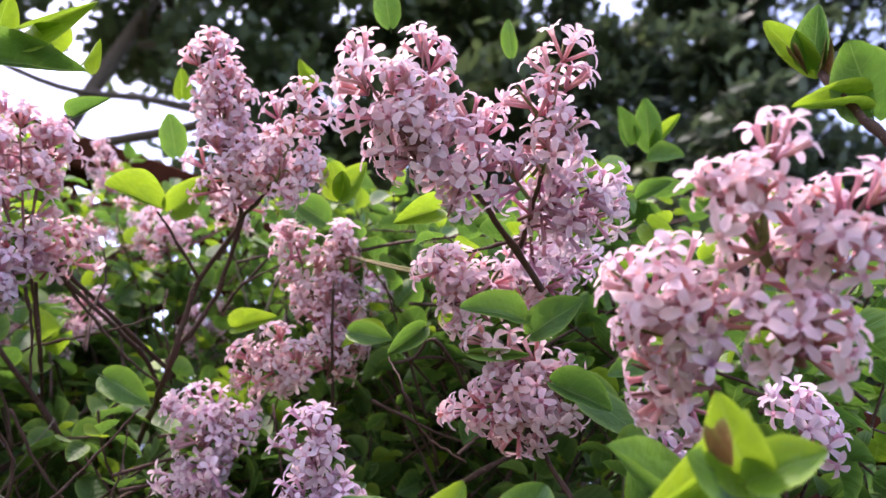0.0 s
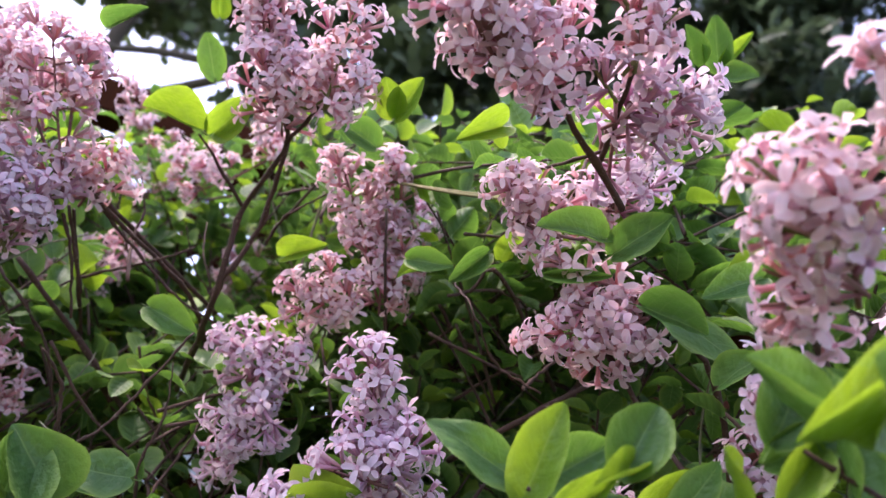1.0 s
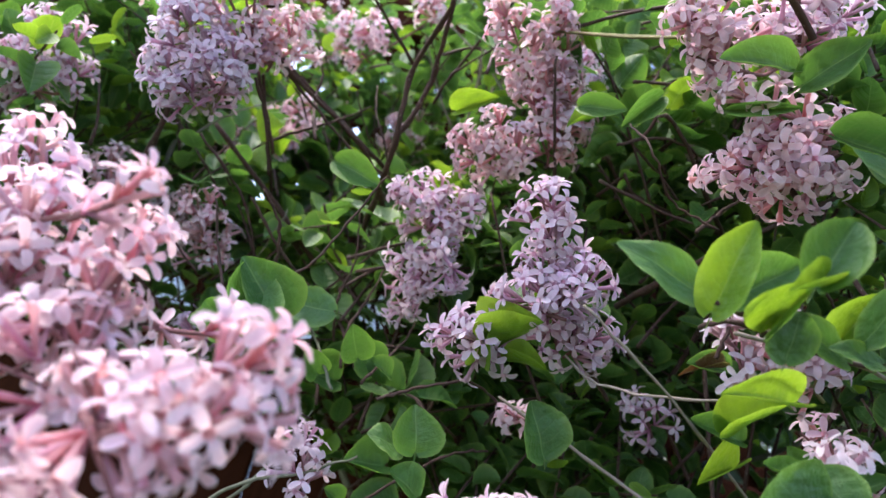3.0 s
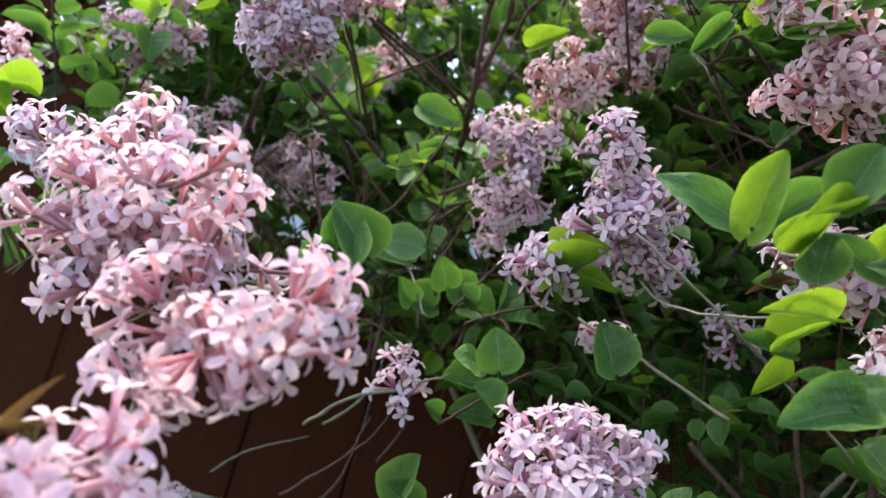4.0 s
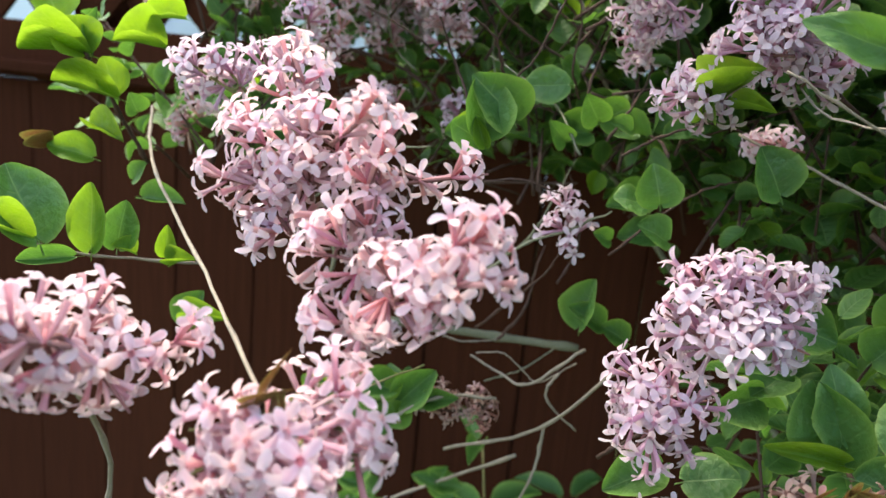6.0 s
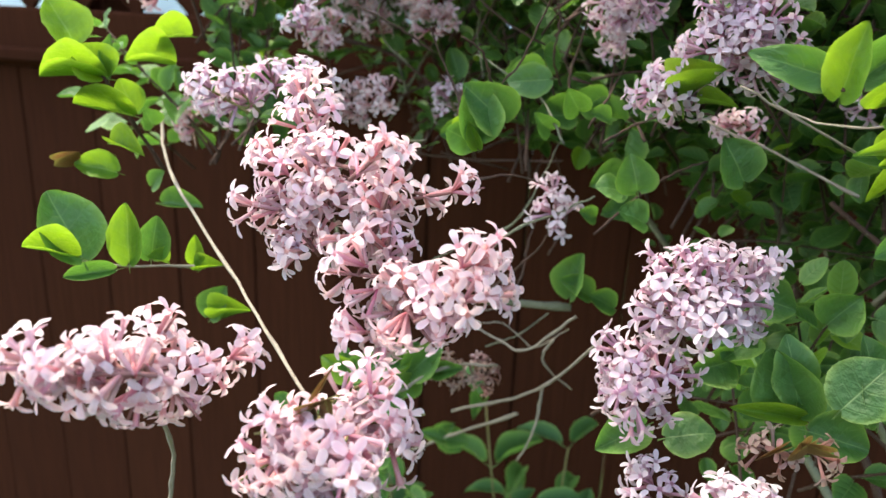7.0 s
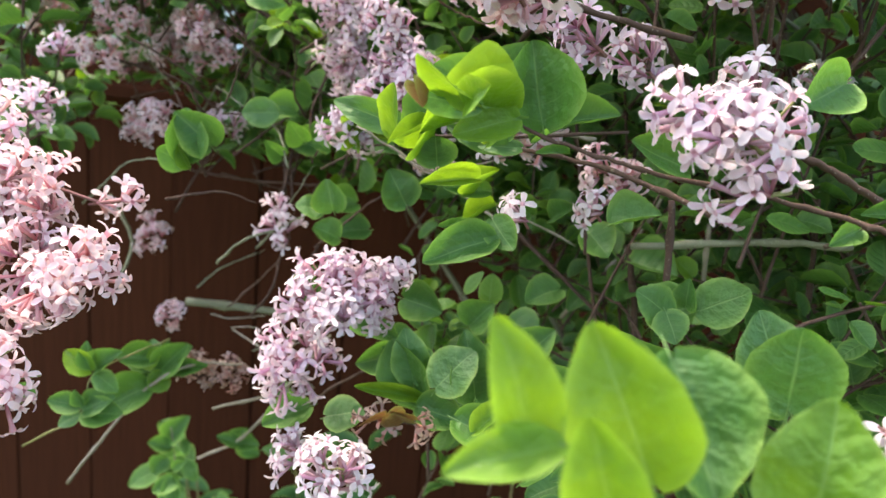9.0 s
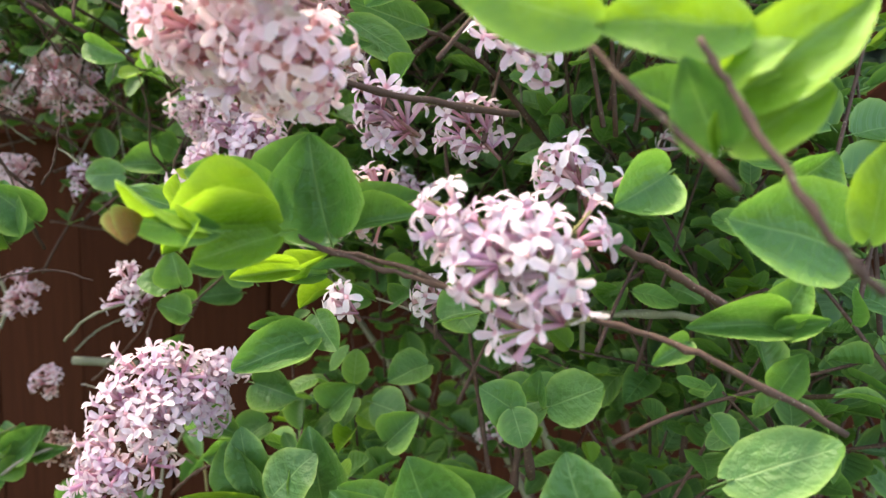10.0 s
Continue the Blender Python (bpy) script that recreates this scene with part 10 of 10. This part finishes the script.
twig([(-0.076, 0.491, 1.400), (-0.091, 0.476, 1.408), (-0.112, 0.489, 1.421), (-0.135, 0.494, 1.428)], 0.5, 0.5, 'm')
twig([(-0.115, 0.576, 1.466), (-0.101, 0.565, 1.486), (-0.097, 0.566, 1.518), (-0.087, 0.556, 1.542)], 0.6, 0.4, 'd')
twig([(-0.374, 0.444, 1.349), (-0.374, 0.456, 1.372), (-0.368, 0.472, 1.392), (-0.356, 0.492, 1.410)], 0.5, 0.4, 'd')
twig([(-0.137, 0.494, 1.421), (-0.113, 0.503, 1.423), (-0.092, 0.523, 1.439), (-0.075, 0.562, 1.452)], 0.9, 0.3, 'm')
twig([(-0.269, 0.455, 1.301), (-0.277, 0.457, 1.335), (-0.259, 0.436, 1.361), (-0.257, 0.438, 1.377)], 0.5, 0.4, 'm')
twig([(-0.139, 0.419, 1.375), (-0.132, 0.406, 1.397), (-0.137, 0.404, 1.418), (-0.134, 0.397, 1.429)], 1.0, 0.5, 'd')
twig([(-0.176, 0.405, 1.291), (-0.182, 0.413, 1.313), (-0.181, 0.426, 1.337), (-0.179, 0.435, 1.363)], 1.0, 0.5, 'd')
twig([(-0.153, 0.378, 1.285), (-0.147, 0.383, 1.298), (-0.148, 0.410, 1.314), (-0.149, 0.424, 1.329)], 0.8, 0.5, 'd')
twig([(-0.217, 0.366, 1.401), (-0.236, 0.385, 1.430), (-0.239, 0.388, 1.449), (-0.246, 0.382, 1.467)], 1.1, 0.4, 'd')
twig([(-0.243, 0.401, 1.270), (-0.239, 0.429, 1.285), (-0.227, 0.440, 1.298), (-0.203, 0.457, 1.310)], 0.9, 0.4, 'd')
twig([(-0.041, 0.657, 1.334), (-0.053, 0.653, 1.358), (-0.055, 0.654, 1.384), (-0.048, 0.657, 1.408)], 0.7, 0.4, 'd')
twig([(-0.265, 0.468, 1.283), (-0.270, 0.480, 1.309), (-0.273, 0.477, 1.327), (-0.267, 0.481, 1.345)], 0.8, 0.4, 'd')
twig([(-0.343, 0.429, 1.399), (-0.339, 0.439, 1.419), (-0.317, 0.438, 1.436), (-0.299, 0.449, 1.453)], 1.0, 0.4, 'm')
twig([(-0.146, 0.606, 1.435), (-0.136, 0.629, 1.465), (-0.117, 0.622, 1.490), (-0.096, 0.622, 1.504)], 0.9, 0.4, 'd')
twig([(-0.189, 0.416, 1.305), (-0.187, 0.397, 1.323), (-0.182, 0.390, 1.347), (-0.187, 0.386, 1.372)], 0.9, 0.3, 'd')
twig([(0.085, 0.444, 1.361), (0.083, 0.425, 1.379), (0.076, 0.431, 1.391), (0.065, 0.439, 1.401)], 0.9, 0.5, 'd')
twig([(0.056, 0.422, 1.243), (0.064, 0.424, 1.262), (0.077, 0.430, 1.272), (0.089, 0.425, 1.282)], 0.6, 0.4, 'd')
twig([(0.005, 0.315, 1.363), (0.013, 0.342, 1.366), (0.034, 0.344, 1.375), (0.048, 0.367, 1.373)], 1.1, 0.5, 'd')
twig([(0.093, 0.418, 1.370), (0.084, 0.442, 1.383), (0.079, 0.452, 1.397), (0.075, 0.470, 1.416)], 0.6, 0.3, 'm')
twig([(-0.003, 0.290, 1.325), (-0.001, 0.289, 1.336), (0.001, 0.303, 1.351), (0.009, 0.308, 1.359)], 0.8, 0.5, 'd')
twig([(0.071, 0.365, 1.368), (0.066, 0.371, 1.386), (0.061, 0.353, 1.401), (0.057, 0.332, 1.409)], 0.7, 0.4, 'm')
twig([(-0.016, 0.366, 1.395), (-0.009, 0.380, 1.410), (0.002, 0.382, 1.424), (0.006, 0.399, 1.441)], 1.0, 0.4, 'd')
twig([(0.058, 0.312, 1.275), (0.055, 0.317, 1.296), (0.065, 0.349, 1.306), (0.068, 0.374, 1.315)], 0.9, 0.5, 'd')
twig([(0.089, 0.449, 1.327), (0.095, 0.465, 1.351), (0.106, 0.490, 1.369), (0.122, 0.495, 1.383)], 0.6, 0.4, 'm')
twig([(-0.010, 0.312, 1.379), (-0.029, 0.309, 1.385), (-0.041, 0.290, 1.397), (-0.053, 0.308, 1.414)], 0.5, 0.4, 'd')
twig([(0.033, 0.425, 1.385), (0.046, 0.475, 1.392), (0.066, 0.479, 1.394), (0.091, 0.475, 1.395)], 1.0, 0.4, 'm')
twig([(0.115, 0.403, 1.260), (0.114, 0.427, 1.280), (0.111, 0.428, 1.298), (0.107, 0.452, 1.318)], 0.6, 0.4, 'd')

# shoots that close the back and the crown of the bush
cr = random.Random(77)
for i in range(190):
    x = cr.uniform(-0.56, 0.12)
    y = cr.uniform(0.62 if x < -0.12 else 0.50, 0.84)
    z = cr.uniform(1.36, 1.55) + (y - 0.5) * 0.42
    sprig((x, y, z), cr.uniform(0, 360), cr.uniform(5, 70), cr.uniform(0.06, 0.11), cr.choice((3, 4, 5)))

# the shoots past the single ones
for kind, mt in ((0, LEAF), (1, YOUNG_AND_BACKLIT)):
    vs, fs, uv = SPRIG_LEAVES[kind]
    if vs:
        tagged(mesh_object("foliage", vs, fs, mt, bush, uv), "green leaves deep in the bush" if kind == 0 else "yellow-green shoot leaves, both fresh and coloured as backlit", kind="stuff")
vs, fs = SPRIG_STEMS
tagged(mesh_object("side_shoot", [BUSH_INV @ v for v in vs], fs, BARK["d"], bush), "thin brown side shoots", kind="stuff")

# ---- main limbs of the bush, from the ground up ----
br = random.Random(8)
for i in range(11):
    a = i * 2.399
    foot = Vector((0.2 + 0.09 * math.cos(a), 0.66 + 0.05 * math.sin(a), -0.03))
    top = Vector((0.02 + (0.42 * math.cos(a)) * br.uniform(0.6, 1.0), 0.66 + 0.10 * math.sin(a), br.uniform(1.2, 1.5)))
    mid = Vector((0.22 + 0.10 * math.cos(a), 0.68 + 0.05 * math.sin(a), 0.72))
    twig([foot, mid, top], 11.0 - 0.4 * i, 1.6, "m" if i % 3 else "d")

# ---- trees behind the fence ----
def tree(x, y, height, spread, low, material, leaves, size, label, seed, trunk_r=0.14):
    r = random.Random(seed)
    t = tagged(new("tree"), label, "tree")
    t.location = (x, y, 0)
    verts, faces = [], []
    lean = Vector((r.uniform(-0.25, 0.25), r.uniform(-0.25, 0.25), height))
    line = rail_points([Vector((0, 0, -0.05)), lean * 0.5 + Vector((r.uniform(-.12, .12), r.uniform(-.12, .12), 0)), lean], 6)
    tube(line, [trunk_r * (1 - 0.85 * i / (len(line) - 1)) for i in range(len(line))], 9, verts, faces)
    ends = []
    for i in range(26):
        s = low + (0.97 - low) * (i + r.random()) / 26
        p = lean * s
        a = i * 2.4 + r.uniform(-.3, .3)
        reach = spread * (1.0 - 0.55 * (s - low) / (1 - low)) * r.uniform(0.65, 1.1)
        q = p + Vector((math.cos(a) * reach, math.sin(a) * reach, reach * r.uniform(-0.05, 0.35)))
        bend = p.lerp(q, 0.5) + Vector((0, 0, reach * 0.12))
        limb = rail_points([p, bend, q], 4)
        tube(limb, [0.035 * (1 - 0.8 * k / (len(limb) - 1)) for k in range(len(limb))], 5, verts, faces)
        ends.append((p, bend, q))
    mesh_object("trunk", verts, faces, TRUNK, t)
    vs, fs = [], []
    for i in range(leaves):
        p, b, q = r.choice(ends)
        u = r.uniform(0.25, 1.05)
        c = (p.lerp(b, u * 2) if u < 0.5 else b.lerp(q, u * 2 - 1)) + Vector((r.gauss(0, .16), r.gauss(0, .16), r.gauss(0, .13)))
        way = Vector((r.gauss(0, 1), r.gauss(0, 1), r.gauss(0, .6) - 0.2)).normalized()
        w = way.orthogonal().normalized() * size * r.uniform(0.25, 0.5)
        ln = way * size * r.uniform(0.7, 1.4)
        o = len(vs)
        vs.extend((c, c + ln * 0.5 + w, c + ln, c + ln * 0.5 - w))
        fs.append((o, o + 1, o + 2, o + 3))
    mesh_object("crown", vs, fs, material, t, None, False)
    return t


CONIFER, BROAD = "tall dark green conifer with drooping limbs", "tall broadleaf tree with a loose green crown"
tree(1.6, 5.2, 7.5, 1.9, 0.12, FAR_DARK, 16000, 0.15, CONIFER, 31, 0.2)
tree(3.2, 4.8, 9.5, 2.1, 0.10, FAR_DARK, 18000, 0.15, CONIFER, 32, 0.18)
tree(-0.3, 5.6, 8.0, 1.9, 0.25, FAR_GREEN, 14000, 0.15, BROAD, 33, 0.17)
tree(-1.9, 5.9, 8.5, 1.7, 0.36, FAR_GREEN, 14000, 0.15, BROAD, 34, 0.16)
tree(-6.6, 4.4, 8.0, 2.0, 0.25, FAR_GREEN, 14000, 0.15, BROAD, 35, 0.17)
over = tree(-3.9, 4.9, 9.0, 2.2, 0.60, FAR_GREEN, 14000, 0.15, BROAD, 40, 0.13)
limb_line = rail_points([Vector((0.0, 0.0, 4.2)), Vector((1.2, -0.3, 4.55)), Vector((1.0, -0.75, 4.32)), Vector((0.6, -1.1, 4.02)), Vector((0.0, -1.5, 3.95))], 5)
lv_, lf_ = tube(limb_line, [0.05 - 0.035 * k / (len(limb_line) - 1) for k in range(len(limb_line))], 7)
mesh_object("limb", lv_, lf_, TRUNK, over)
tree(2.6, 8.0, 10.0, 2.4, 0.10, FAR_DARK, 16000, 0.19, CONIFER, 36, 0.2)
tree(0.6, 8.6, 10.5, 2.4, 0.10, FAR_DARK, 16000, 0.19, CONIFER, 37, 0.2)
tree(-1.4, 9.0, 10.5, 2.2, 0.30, FAR_DARK, 12000, 0.19, CONIFER, 39, 0.2)
tree(5.0, 6.5, 8.0, 2.2, 0.10, FAR_DARK, 14000, 0.17, CONIFER, 38, 0.2)


# ---- low weed at the foot of the fence ----
def weed(x, y, top, stems, seed):
    r = random.Random(seed)
    w = tagged(new("weed"), "leafy green weed growing at the foot of the fence", "weed")
    w.location = (x, y, 0)
    shape = [leaf_mesh(WEED, r, 0.2, 0.1), leaf_mesh(WEED, r, 0.3, 0.2)]
    for i in range(stems):
        a = r.uniform(0, 6.28)
        end = Vector((0.16 * math.cos(a), 0.05 * math.sin(a), top * r.uniform(0.8, 1.0)))
        line = rail_points([Vector((0.02 * math.cos(a), 0.02 * math.sin(a), -0.02)), end * 0.55, end], 5)
        v, f = tube(line, [0.002 - 0.001 * k / (len(line) - 1) for k in range(len(line))], 6)
        mesh_object("stem", v, f, BARK["g"], w)
        for k in range(9):
            p = line[-1 - k // 2] if k < 8 else line[3]
            b = a + k * 2.2
            way = Vector((math.cos(b), math.sin(b), r.uniform(-0.1, 0.7)))
            size = r.uniform(0.04, 0.06)
            share("leaf", r.choice(shape), w, frame_of(p + way * 0.012, way, (0, -0.3, 1)) @ Matrix.Diagonal((size * 0.45, size, size, 1)))


weed(-0.28, 0.62, 0.95, 5, 1)
weed(-0.30, 0.56, 0.89, 4, 2)
weed(-0.20, 0.63, 0.93, 5, 3)
